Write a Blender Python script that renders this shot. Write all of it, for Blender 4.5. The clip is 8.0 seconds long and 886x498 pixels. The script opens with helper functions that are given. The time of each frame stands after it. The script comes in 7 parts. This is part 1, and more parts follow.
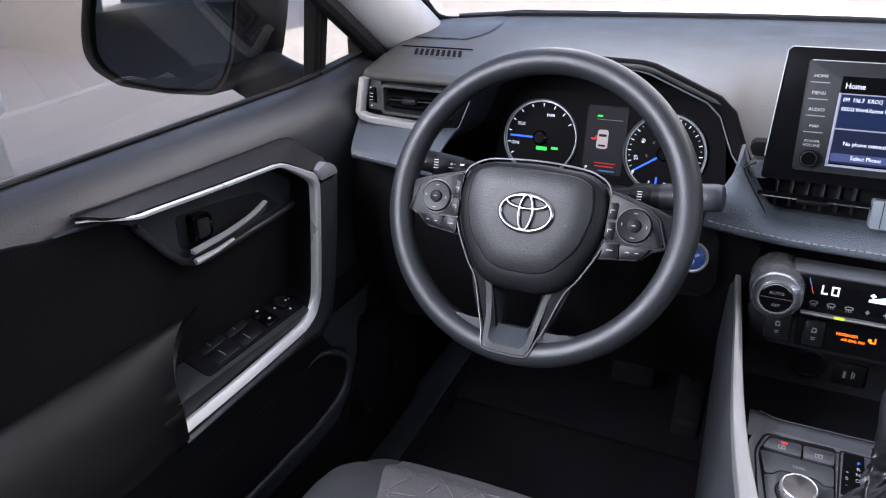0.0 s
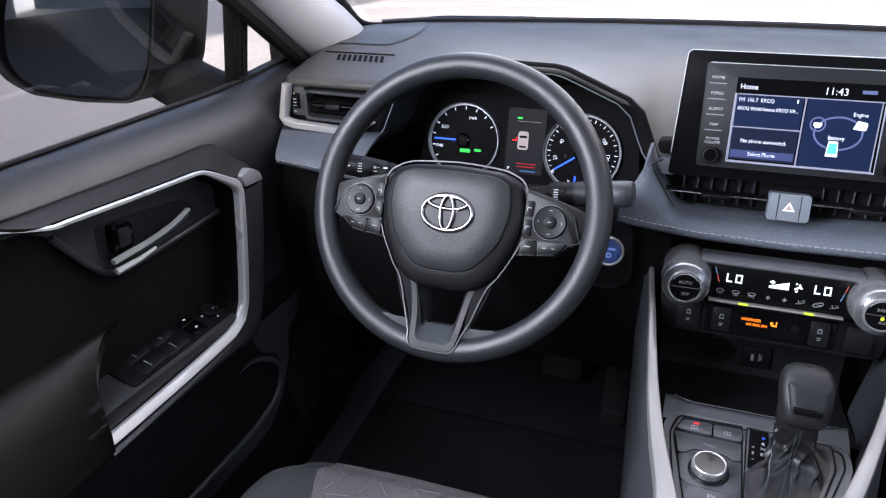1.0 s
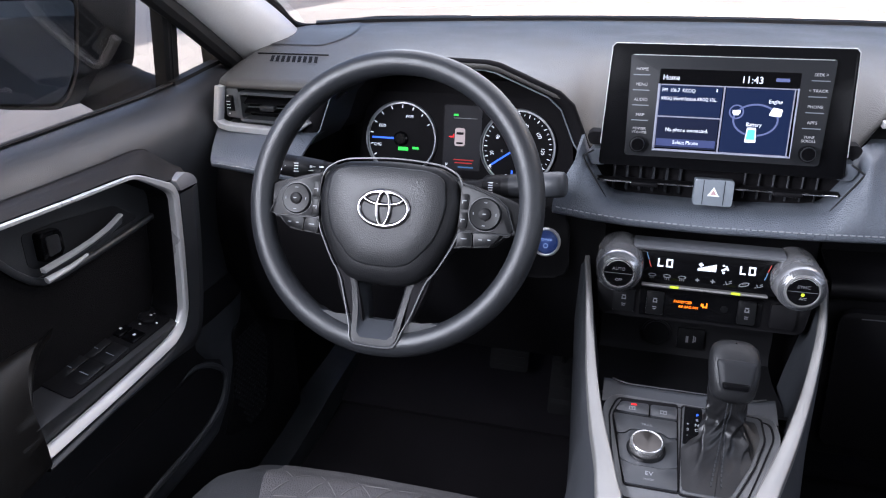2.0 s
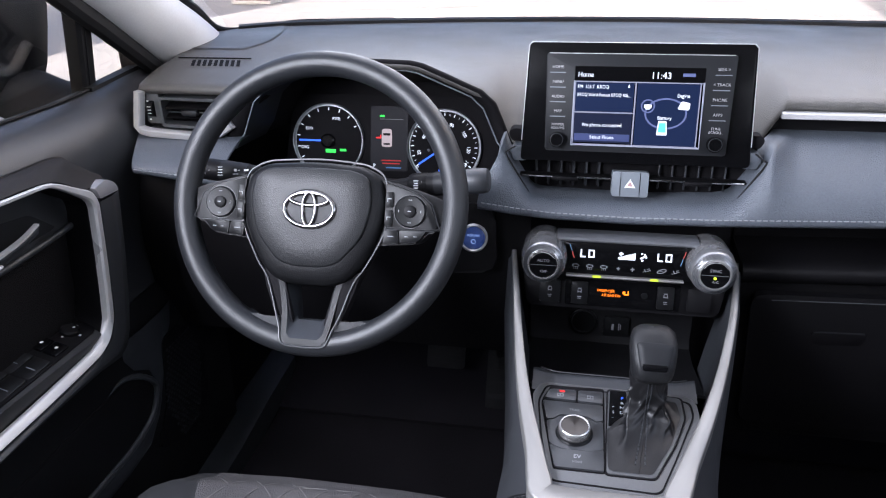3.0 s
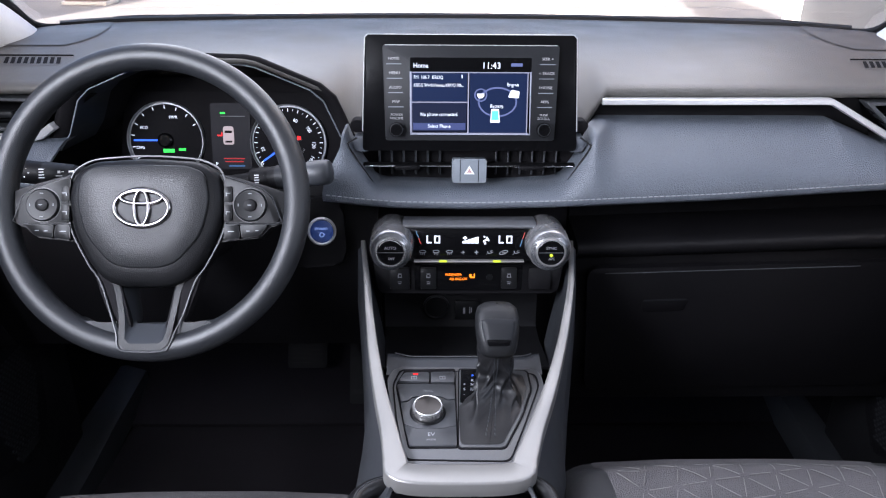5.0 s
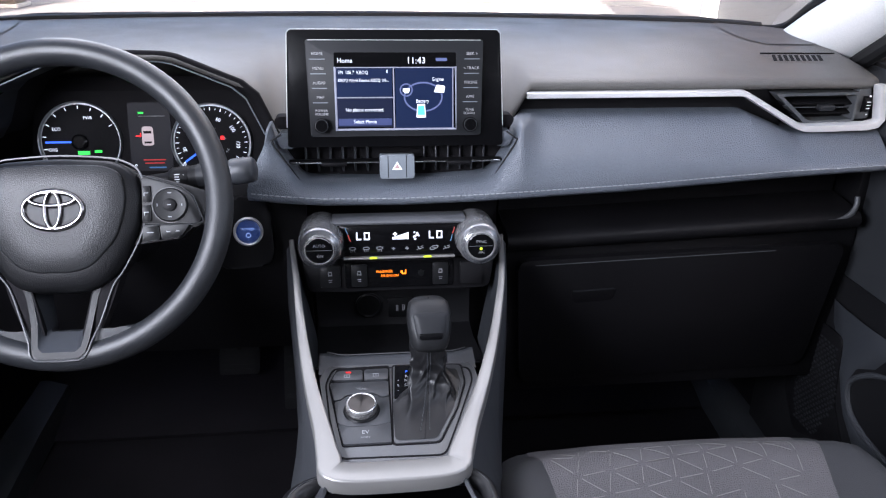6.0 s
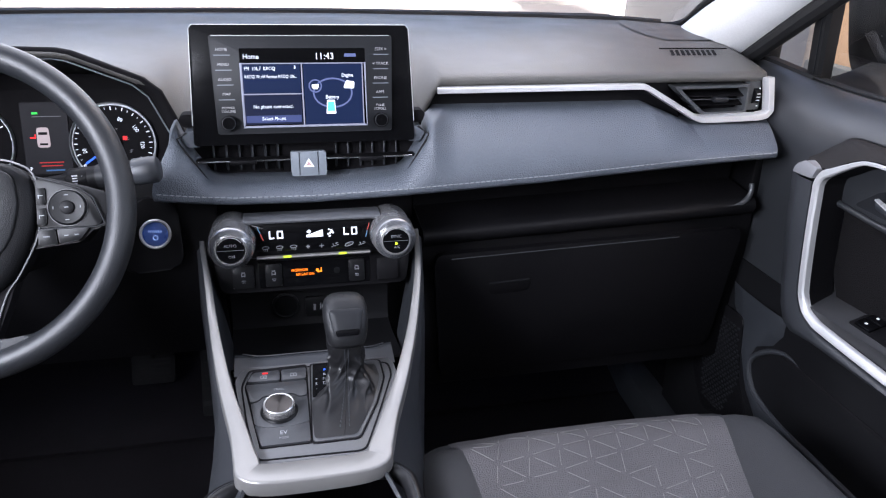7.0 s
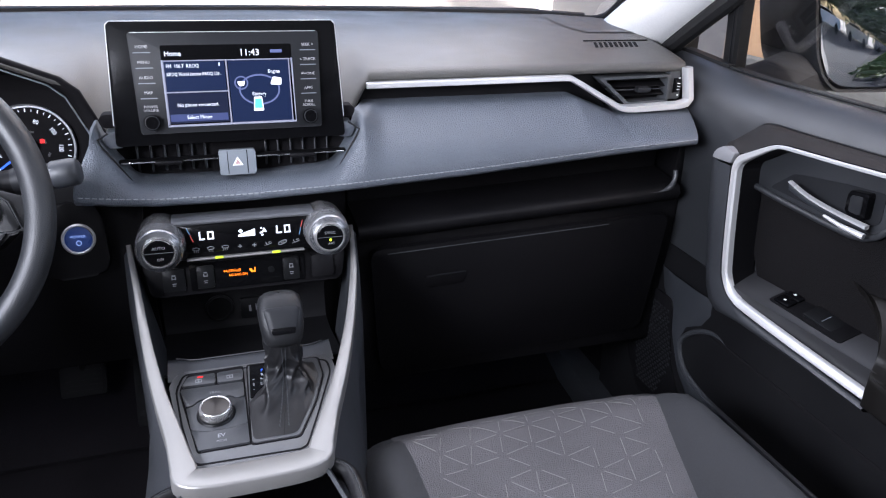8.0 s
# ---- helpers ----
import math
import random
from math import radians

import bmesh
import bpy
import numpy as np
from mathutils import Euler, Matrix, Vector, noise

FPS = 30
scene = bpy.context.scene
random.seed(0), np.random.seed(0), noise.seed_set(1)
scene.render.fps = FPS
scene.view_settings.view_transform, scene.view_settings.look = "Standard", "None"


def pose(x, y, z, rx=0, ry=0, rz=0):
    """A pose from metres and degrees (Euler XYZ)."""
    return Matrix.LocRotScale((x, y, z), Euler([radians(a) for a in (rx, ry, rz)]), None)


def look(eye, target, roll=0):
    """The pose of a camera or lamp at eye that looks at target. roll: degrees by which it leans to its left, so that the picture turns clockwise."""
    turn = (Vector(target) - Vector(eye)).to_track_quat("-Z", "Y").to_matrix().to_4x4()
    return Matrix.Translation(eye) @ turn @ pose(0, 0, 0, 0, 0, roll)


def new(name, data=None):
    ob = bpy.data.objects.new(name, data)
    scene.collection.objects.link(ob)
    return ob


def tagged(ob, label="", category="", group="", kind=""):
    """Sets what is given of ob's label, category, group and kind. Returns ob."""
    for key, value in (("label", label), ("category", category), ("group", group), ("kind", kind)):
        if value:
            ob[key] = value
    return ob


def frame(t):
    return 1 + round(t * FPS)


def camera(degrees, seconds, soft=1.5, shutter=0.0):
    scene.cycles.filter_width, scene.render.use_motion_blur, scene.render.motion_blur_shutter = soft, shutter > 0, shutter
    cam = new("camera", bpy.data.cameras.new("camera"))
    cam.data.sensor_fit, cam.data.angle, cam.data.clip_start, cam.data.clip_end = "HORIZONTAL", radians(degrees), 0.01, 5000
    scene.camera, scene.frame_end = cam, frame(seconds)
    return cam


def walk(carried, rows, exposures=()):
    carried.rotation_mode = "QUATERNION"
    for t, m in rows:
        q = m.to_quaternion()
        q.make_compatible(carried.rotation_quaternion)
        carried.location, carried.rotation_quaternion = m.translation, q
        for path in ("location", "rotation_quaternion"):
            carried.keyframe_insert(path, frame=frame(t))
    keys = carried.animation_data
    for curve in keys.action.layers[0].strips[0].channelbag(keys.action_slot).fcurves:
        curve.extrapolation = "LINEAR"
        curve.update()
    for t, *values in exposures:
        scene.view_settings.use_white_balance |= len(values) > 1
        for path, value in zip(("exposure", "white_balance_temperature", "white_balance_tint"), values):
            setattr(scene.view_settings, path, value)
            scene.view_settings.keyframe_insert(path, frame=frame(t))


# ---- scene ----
cam = camera(63.80, 8.0, soft=1.15)
# seconds, x, y, z, yaw, pitch, roll
ROWS = [
    (0, -0.1388, -0.6928, 1.3039, 25.83, -25.44, -1.25),
    (0.5, -0.1273, -0.6984, 1.3053, 23.04, -25.30, -0.87),
    (1, -0.1163, -0.7043, 1.3076, 20.31, -25.16, -0.72),
    (1.5, -0.1075, -0.7073, 1.3050, 18.12, -25.14, -0.92),
    (3, -0.0803, -0.7222, 1.3004, 10.62, -24.79, -0.98),
    (3.5, -0.0722, -0.7274, 1.2980, 7.51, -24.86, -0.70),
    (4, -0.0665, -0.7321, 1.2947, 4.71, -24.74, -0.36),
    (4.5, -0.0582, -0.7368, 1.2935, 1.73, -24.72, 0.13),
    (6, -0.0434, -0.7390, 1.2793, -6.63, -24.33, 1.05),
    (6.5, -0.0371, -0.7420, 1.2766, -9.93, -24.26, 1.50),
    (7, -0.0330, -0.7464, 1.2749, -13.35, -24.20, 1.89),
    (7.5, -0.0297, -0.7521, 1.2741, -16.54, -24.13, 2.08),
    (8, -0.0284, -0.7537, 1.2708, -18.67, -24.19, 1.90),
]
walk(cam, [(t, pose(x, y, z, 90 + pitch, 0, yaw) @ pose(0, 0, 0, 0, 0, roll)) for t, x, y, z, yaw, pitch, roll in ROWS],
     exposures=[(0.0, 1.95, 6050, 18), (8.0, 2.05, 6050, 18)])
# ---- end of path ----

# ---- world, sun, exposure ----
world = bpy.data.worlds.new("sky")
scene.world = world
world.use_nodes = True
wn = world.node_tree
sky = wn.nodes.new("ShaderNodeTexSky")
sky.sky_type, sky.sun_disc = "NISHITA", False
sky.dust_density, sky.ozone_density = 6.0, 0.3
sky.sun_elevation, sky.sun_rotation = radians(33), radians(190)
wn.links.new(sky.outputs[0], wn.nodes["Background"].inputs[0])
wn.nodes["Background"].inputs[1].default_value = 0.15
sun = new("sun", bpy.data.lights.new("sun", "SUN"))
sun.data.energy, sun.data.angle, sun.data.color = 4.0, radians(0.6), (1.0, 0.93, 0.82)
sun.matrix_world = look((-1.5, -8.0, 5.2), (0, 0, 0))


def window_light(name, eye, target, w, h, watts, tint=(0.92, 0.96, 1.0)):
    """Daylight entering through one of the car's window openings."""
    lamp = new(name, bpy.data.lights.new(name, "AREA"))
    lamp.data.shape, lamp.data.size, lamp.data.size_y, lamp.data.energy, lamp.data.color = "RECTANGLE", w, h, watts, tint
    lamp.matrix_world = look(eye, target)


window_light("side_window_light", (-0.69, -0.66, 1.38), (0.8, -0.58, 1.20), 0.85, 0.34, 10.5)
window_light("side_window_light", (0.705, -0.48, 1.37), (-0.8, -0.42, 0.95), 0.85, 0.36, 1.0)
window_light("windscreen_light", (0, 0.36, 1.40), (0, -0.42, 0.72), 1.10, 0.50, 1.9, (1.0, 0.965, 0.91))


# ---- materials ----
def material(name, color, rough=0.6, metal=0.0, tint=None, fine=400.0, coarse=9.0, vary=0.12, bump=0.0, bump_scale=900.0,
             rough_vary=0.08, coat=0.0, spec=0.5, stretch=(1, 1, 1), cells=False):
    """A surface with a base colour, fine grain and coarse wear, and fine relief."""
    mat = bpy.data.materials.new(name)
    mat.use_nodes = True
    nt = mat.node_tree
    bsdf = nt.nodes["Principled BSDF"]
    n, l = nt.nodes, nt.links
    tc = n.new("ShaderNodeTexCoord")
    mp = n.new("ShaderNodeMapping")
    mp.inputs["Scale"].default_value = stretch
    l.new(tc.outputs["Object"], mp.inputs[0])

    def grain(scale, detail):
        t = n.new("ShaderNodeTexNoise")
        t.inputs["Scale"].default_value, t.inputs["Detail"].default_value = scale, detail
        l.new(mp.outputs[0], t.inputs["Vector"])
        return t

    a, b = grain(fine, 2), grain(coarse, 5)
    add = n.new("ShaderNodeMath")
    add.operation = "ADD"
    l.new(a.outputs[0], add.inputs[0]), l.new(b.outputs[0], add.inputs[1])
    rng = n.new("ShaderNodeMapRange")
    rng.inputs["From Min"].default_value, rng.inputs["From Max"].default_value = 0.6, 1.4
    l.new(add.outputs[0], rng.inputs["Value"])
    mix = n.new("ShaderNodeMix")
    mix.data_type = "RGBA"
    lo = [c * (1 - vary) for c in color]
    hi = [min(1, c * (1 + vary)) for c in (tint or color)]
    mix.inputs["A"].default_value, mix.inputs["B"].default_value = (*lo, 1), (*hi, 1)
    l.new(rng.outputs[0], mix.inputs["Factor"])
    l.new(mix.outputs["Result"], bsdf.inputs["Base Color"])
    rr = n.new("ShaderNodeMapRange")
    rr.inputs["From Min"].default_value, rr.inputs["From Max"].default_value = 0.3, 0.7
    rr.inputs["To Min"].default_value, rr.inputs["To Max"].default_value = max(0.02, rough - rough_vary), min(1, rough + rough_vary)
    l.new(b.outputs[0], rr.inputs["Value"]), l.new(rr.outputs[0], bsdf.inputs["Roughness"])
    bsdf.inputs["Metallic"].default_value = metal
    bsdf.inputs["Specular IOR Level"].default_value = spec
    bsdf.inputs["Coat Weight"].default_value = coat
    if bump:
        if cells:
            h = n.new("ShaderNodeTexVoronoi")
            h.inputs["Scale"].default_value = bump_scale
            l.new(mp.outputs[0], h.inputs["Vector"])
        else:
            h = grain(bump_scale, 3)
        bp = n.new("ShaderNodeBump")
        bp.inputs["Strength"].default_value, bp.inputs["Distance"].default_value = bump, 0.001
        l.new(h.outputs[0], bp.inputs["Height"]), l.new(bp.outputs[0], bsdf.inputs["Normal"])
    return mat


def glow(name, color, strength):
    mat = bpy.data.materials.new(name)
    mat.use_nodes = True
    bsdf = mat.node_tree.nodes["Principled BSDF"]
    bsdf.inputs["Base Color"].default_value = (*[c * 0.3 for c in color], 1)
    bsdf.inputs["Roughness"].default_value = 0.5
    bsdf.inputs["Specular IOR Level"].default_value = 0.1
    bsdf.inputs["Emission Color"].default_value, bsdf.inputs["Emission Strength"].default_value = (*color, 1), strength * 0.8
    return mat


def glass(name, color=(0.94, 0.96, 0.95), rough=0.0, ior=1.35):
    """Clear thin pane: passes light straight and mirrors by Fresnel."""
    mat = bpy.data.materials.new(name)
    mat.use_nodes = True
    nt = mat.node_tree
    n, l = nt.nodes, nt.links
    n.remove(n["Principled BSDF"])
    tr, gl, mx, fr = n.new("ShaderNodeBsdfTransparent"), n.new("ShaderNodeBsdfGlossy"), n.new("ShaderNodeMixShader"), n.new("ShaderNodeFresnel")
    tr.inputs[0].default_value = (*color, 1)
    gl.inputs["Roughness"].default_value = rough
    fr.inputs[0].default_value = ior
    l.new(fr.outputs[0], mx.inputs[0]), l.new(tr.outputs[0], mx.inputs[1]), l.new(gl.outputs[0], mx.inputs[2])
    l.new(mx.outputs[0], n["Material Output"].inputs[0])
    return mat


SOFT = material("soft_dash_vinyl", (0.081, 0.077, 0.071), 0.48, bump=0.5, bump_scale=560, cells=True, vary=0.1)
PAD = material("stitched_pad_vinyl", (0.085, 0.096, 0.113), 0.37, bump=0.75, bump_scale=540, cells=True, vary=0.12)
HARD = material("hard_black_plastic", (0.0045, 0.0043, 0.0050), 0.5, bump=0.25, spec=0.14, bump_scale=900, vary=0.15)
DARK = material("dark_recess_plastic", (0.0075, 0.0070, 0.0080), 0.8, vary=0.2, spec=0.1)
DOOR = material("door_trim_vinyl", (0.0245, 0.0260, 0.0288), 0.38, spec=0.55, bump=0.22, bump_scale=800, cells=True, vary=0.12)
BROWN = material("warm_black_insert", (0.0150, 0.0130, 0.0122), 0.65, spec=0.25, bump=0.4, bump_scale=900, cells=True, vary=0.12)
RIM = material("moulded_wheel_urethane", (0.0125, 0.0136, 0.0155), 0.44, spec=0.44, bump=0.22, bump_scale=900, cells=True, vary=0.1)
LOWER = material("black_lower_door_plastic", (0.0058, 0.0058, 0.0066), 0.5, spec=0.25, bump=0.25, bump_scale=800, vary=0.12)
HUB = material("airbag_cover_vinyl", (0.0098, 0.0102, 0.0112), 0.44, spec=0.36, bump=0.28, bump_scale=820, cells=True, vary=0.08)
# cover vinyl darkened, so the raised panel seems to catch the light
HUBEDGE = material("darkened_cover_vinyl", (0.0045, 0.0046, 0.0052), 0.46, spec=0.22, bump=0.2, bump_scale=750, cells=True, vary=0.08)
GLOSS = material("gloss_black", (0.003, 0.003, 0.0035), 0.16, coat=0.0, spec=0.13, vary=0.1, rough_vary=0.03)
POD = material("satin_black_switch", (0.0040, 0.0042, 0.0047), 0.36, vary=0.08, spec=0.16, bump=0.1)
PODLINE = material("grey_panel_line", (0.030, 0.031, 0.034), 0.45, 0.0, vary=0.05)
EMBLEM = material("polished_emblem", (0.27, 0.255, 0.255), 0.11, 1.0, vary=0.05)
DARKMETAL = material("dark_brushed_metal", (0.30, 0.285, 0.275), 0.28, 0.8, vary=0.15, fine=900)
COVER = material("corner_cover_plastic", (0.07, 0.069, 0.068), 0.5, bump=0.3, vary=0.1)
BEZEL = material("satin_dark_bezel", (0.0125, 0.0132, 0.015), 0.5, spec=0.22, vary=0.08)
RAILSILVER = material("satin_silver_rail", (0.225, 0.219, 0.210), 0.36, 0.45, vary=0.05, fine=900)
SILVER = material("satin_silver_trim", (0.50, 0.500, 0.50), 0.34, 0.35, vary=0.04, fine=900)
CHROME = material("chrome", (0.8, 0.81, 0.83), 0.09, 1.0, vary=0.03, rough_vary=0.03)
TRIMGREY = material("satin_grey_metal", (0.125, 0.129, 0.138), 0.36, 0.5, vary=0.05, fine=900)
KNOBSILVER = material("bright_knob_silver", (0.33, 0.33, 0.335), 0.27, 0.75, vary=0.05, fine=900)
KNOB = material("brushed_aluminium", (0.58, 0.575, 0.57), 0.28, 0.85, vary=0.08, fine=1200)
GREY = material("grey_switch_plastic", (0.16, 0.18, 0.2), 0.45, vary=0.06)
SATIN = material("satin_grey_trim", (0.075, 0.079, 0.084), 0.35, 0.2, vary=0.06)
FLANK = material("dark_grey_door_plastic", (0.027, 0.0295, 0.034), 0.42, bump=0.15, vary=0.1)
LEDGE = material("dark_switch_ledge", (0.026, 0.0262, 0.028), 0.45, bump=0.1, vary=0.1)
ARM = material("armrest_vinyl", (0.0058, 0.0052, 0.0047), 0.46, spec=0.26, bump=0.14, bump_scale=900, cells=True, vary=0.12)
SATINDARK = material("console_side_plastic", (0.031, 0.033, 0.037), 0.42, bump=0.1, vary=0.1)
PILLAR = material("grey_woven_pillar_trim", (0.68, 0.68, 0.67), 0.85, bump=0.3, bump_scale=1200, vary=0.08)
FABRIC = material("grey_seat_weave", (0.080, 0.0755, 0.078), 0.9, bump=1.0, bump_scale=520, cells=True, vary=0.35, fine=700)
CLOTH = material("black_door_cloth", (0.0075, 0.0070, 0.0073), 0.9, spec=0.06, bump=0.6, bump_scale=700, cells=True, vary=0.25)
BOLSTER = material("charcoal_seat_cloth", (0.0200, 0.0206, 0.0225), 0.75, bump=0.5, bump_scale=900, vary=0.2)
SEATLINE = material("pale_woven_thread", (0.145, 0.138, 0.136), 0.8, vary=0.1)
CARPET = material("black_carpet", (0.0085, 0.0076, 0.0092), 0.95, bump=1.0, bump_scale=500, vary=0.4, spec=0.12)
SHELL = material("black_mirror_shell", (0.004, 0.004, 0.0044), 0.75, spec=0.15, vary=0.15)
CAP = material("silver_corner_paint", (0.27, 0.27, 0.28), 0.36, 0.3, vary=0.05)
RUBBER = material("black_rubber", (0.007, 0.007, 0.0075), 0.7, spec=0.3, vary=0.2)
LEATHER = material("black_leather_boot", (0.0062, 0.0062, 0.0070), 0.42, spec=0.42, bump=0.12, bump_scale=500, cells=True, vary=0.15)
DIALRING = material("bright_dial_ring", (0.24, 0.25, 0.26), 0.35, 0.3, vary=0.05)
THREAD = material("grey_thread", (0.26, 0.27, 0.285), 0.7, vary=0.1)
PRINT = material("dim_white_print", (0.36, 0.36, 0.37), 0.6, vary=0.03)
WHITE = material("white_print", (0.75, 0.75, 0.75), 0.6, vary=0.03)
LITE = glow("white_backlight", (0.85, 0.92, 1.0), 0.42)
AMBER = glow("amber_display", (1.0, 0.22, 0.01), 0.75)
BLUEGLOW = glow("blue_backlight", (0.05, 0.16, 0.9), 0.45)
GREENGLOW = glow("green_indicator", (0.05, 0.8, 0.1), 0.4)
LIMEGLOW = glow("lime_indicator", (0.6, 0.8, 0.04), 0.36)
BRUSHED = material("turned_metal", (0.105, 0.097, 0.092), 0.32, 0.95, vary=0.1, fine=900)
tangent = BRUSHED.node_tree.nodes.new("ShaderNodeTangent")
tangent.direction_type, tangent.axis = "RADIAL", "Z"
turned = BRUSHED.node_tree.nodes["Principled BSDF"]
turned.inputs["Anisotropic"].default_value = 0.85
BRUSHED.node_tree.links.new(tangent.outputs[0], turned.inputs["Tangent"])
PALEBLUE = glow("pale_blue_mark", (0.30, 0.45, 0.85), 0.30)
SOFTBLUE = glow("dim_blue_mark", (0.10, 0.20, 0.32), 0.35)
FAINTRED = material("faded_red_print", (0.42, 0.26, 0.26), 0.5)
DIMRED = glow("dim_red_text", (0.55, 0.04, 0.04), 0.22)
DIMBLUE = glow("dim_blue_text", (0.08, 0.20, 0.42), 0.22)
SOFTRED = glow("dim_red_mark", (0.40, 0.07, 0.06), 0.35)
ICON = material("grey_printed_icon", (0.17, 0.175, 0.185), 0.6, vary=0.08)
TRAYB = material("black_tray_plastic", (0.0080, 0.0080, 0.0090), 0.6, spec=0.12, bump=0.2, vary=0.15)
SWITCH = material("black_switch_face", (0.0062, 0.0064, 0.0070), 0.36, spec=0.2, vary=0.1)
REDGLOW = glow("red_indicator", (0.9, 0.03, 0.03), 0.45)
PANE = glass("window_glass", (0.99, 1.0, 0.995), ior=1.75)
MIRROR = material("mirror_silvering", (0.34, 0.38, 0.43), 0.02, 1.0, vary=0.01, rough_vary=0.0)
PAINT = material("dark_car_paint", (0.018, 0.019, 0.021), 0.25, coat=1.0, vary=0.1)
BONNET = material("pale_car_paint", (0.55, 0.53, 0.48), 0.15, coat=1.0, vary=0.05)
WALL = material("pale_stucco", (0.52, 0.49, 0.45), 0.9, bump=0.6, bump_scale=60, fine=40, coarse=1.2, vary=0.1)
TANWALL = material("tan_stucco", (0.30, 0.195, 0.115), 0.9, bump=0.6, bump_scale=60, fine=40, coarse=1.2, vary=0.12)
CONCRETE = material("pale_concrete", (0.222, 0.208, 0.192), 0.9, bump=0.6, bump_scale=40, fine=30, coarse=0.8, vary=0.15)
ASPHALT = material("grey_asphalt", (0.040, 0.042, 0.045), 0.95, spec=0.1, bump=0.8, bump_scale=80, fine=60, coarse=0.7, vary=0.2)
LEAF = material("tree_leaves", (0.05, 0.09, 0.025), 0.6, tint=(0.09, 0.13, 0.04), fine=6, coarse=2, vary=0.3)
BARK = material("tree_bark", (0.12, 0.085, 0.06), 0.9, bump=1, bump_scale=40, fine=30, coarse=4, vary=0.3)
HEADLINER = material("grey_headliner", (0.4, 0.4, 0.39), 0.95, bump=0.4, bump_scale=900, vary=0.06)

# ---- mesh tools ----
WORLD = {}


def thing(name, label, category, at=(0, 0, 0), group="", kind=""):
    ob = new(name)
    ob.empty_display_size = 0.05
    ob.location = at
    WORLD[ob.name] = Matrix.Translation(at)
    return tagged(ob, label, category, group, kind)


def part(name, bm, mat, parent=None, label="", crease=0.55, category="", kind="", group="", inward=False):
    """Links a mesh built in world coordinates as one object, under a thing or part where one is given."""
    bmesh.ops.recalc_face_normals(bm, faces=bm.faces)
    for f in bm.faces:
        f.smooth = True
    for e in bm.edges:
        if len(e.link_faces) == 2 and e.calc_face_angle(0) > crease:
            e.smooth = False
    if inward:  # panes face the cabin
        bm.faces.ensure_lookup_table()
        if bm.faces[0].normal.dot(Vector((0, -0.4, 1.2)) - bm.faces[0].calc_center_median()) < 0:
            bmesh.ops.reverse_faces(bm, faces=bm.faces)
    m = WORLD[parent.name] if parent else Matrix()
    bm.transform(m.inverted())
    me = bpy.data.meshes.new(name)
    bm.to_mesh(me)
    bm.free()
    for a in (mat if isinstance(mat, (list, tuple)) else [mat]):
        me.materials.append(a)
    ob = new(name, me)
    if parent:
        ob.parent = parent
    WORLD[ob.name] = m
    return tagged(ob, label, category, group, kind)


def B():
    return bmesh.new()


def soften(bm, faces, r, seg=2, angle=0.5):
    if r > 0:
        es = [e for e in {e for f in faces for e in f.edges} if len(e.link_faces) == 2 and e.calc_face_angle(0) > angle]
        bmesh.ops.bevel(bm, geom=es, offset=r, segments=seg, affect="EDGES", profile=0.5, clamp_overlap=True)


def obox(bm, m, sx, sy, sz, r=0.0, seg=2):
    vs = bmesh.ops.create_cube(bm, size=1.0, matrix=m @ Matrix.Diagonal((sx, sy, sz, 1)))["verts"]
    soften(bm, {f for v in vs for f in v.link_faces}, r, seg)
    return bm


def box(bm, x0, x1, y0, y1, z0, z1, r=0.0, seg=2):
    return obox(bm, pose((x0 + x1) / 2, (y0 + y1) / 2, (z0 + z1) / 2), abs(x1 - x0), abs(y1 - y0), abs(z1 - z0), r, seg)


def rounded(pts, r, n=4):
    """A polygon with its corners rounded by r (one number, or one a corner)."""
    out, k = [], len(pts)
    for i in range(k):
        p = Vector(pts[i])
        a, b = Vector(pts[i - 1]) - p, Vector(pts[(i + 1) % k]) - p
        ri = r[i] if isinstance(r, (list, tuple)) else r
        d = min(ri, a.length * 0.48, b.length * 0.48)
        s, e = p + a.normalized() * d, p + b.normalized() * d
        for j in range(n + 1):
            t = j / n
            out.append(tuple(s * (1 - t) ** 2 + p * 2 * t * (1 - t) + e * t * t))
    return out


def smooth_line(pts, n=6):
    """A Catmull-Rom curve through the points."""
    p = [Vector(q) for q in pts]
    p = [p[0] * 2 - p[1]] + p + [p[-1] * 2 - p[-2]]
    out = []
    for i in range(1, len(p) - 2):
        for j in range(n):
            t = j / n
            out.append(0.5 * (2 * p[i] + (p[i + 1] - p[i - 1]) * t + (2 * p[i - 1] - 5 * p[i] + 4 * p[i + 1] - p[i + 2]) * t * t
                              + (3 * p[i] - p[i - 1] - 3 * p[i + 1] + p[i + 2]) * t ** 3))
    return out + [p[-2]]


def prism(bm, pts, m, d0, d1, r=0.0, seg=2):
    """A polygon in the local xy plane of m, drawn out from d0 to d1 along local z."""
    a = [bm.verts.new(m @ Vector((x, y, d0))) for x, y in pts]
    b = [bm.verts.new(m @ Vector((x, y, d1))) for x, y in pts]
    k = len(pts)
    fs = [bm.faces.new(a[::-1]), bm.faces.new(b)] + [bm.faces.new((a[i], a[(i + 1) % k], b[(i + 1) % k], b[i])) for i in range(k)]
    if r > 0:
        bmesh.ops.bevel(bm, geom=list(fs[1].edges), offset=r, segments=seg, affect="EDGES", profile=0.5, clamp_overlap=True)
    return bm


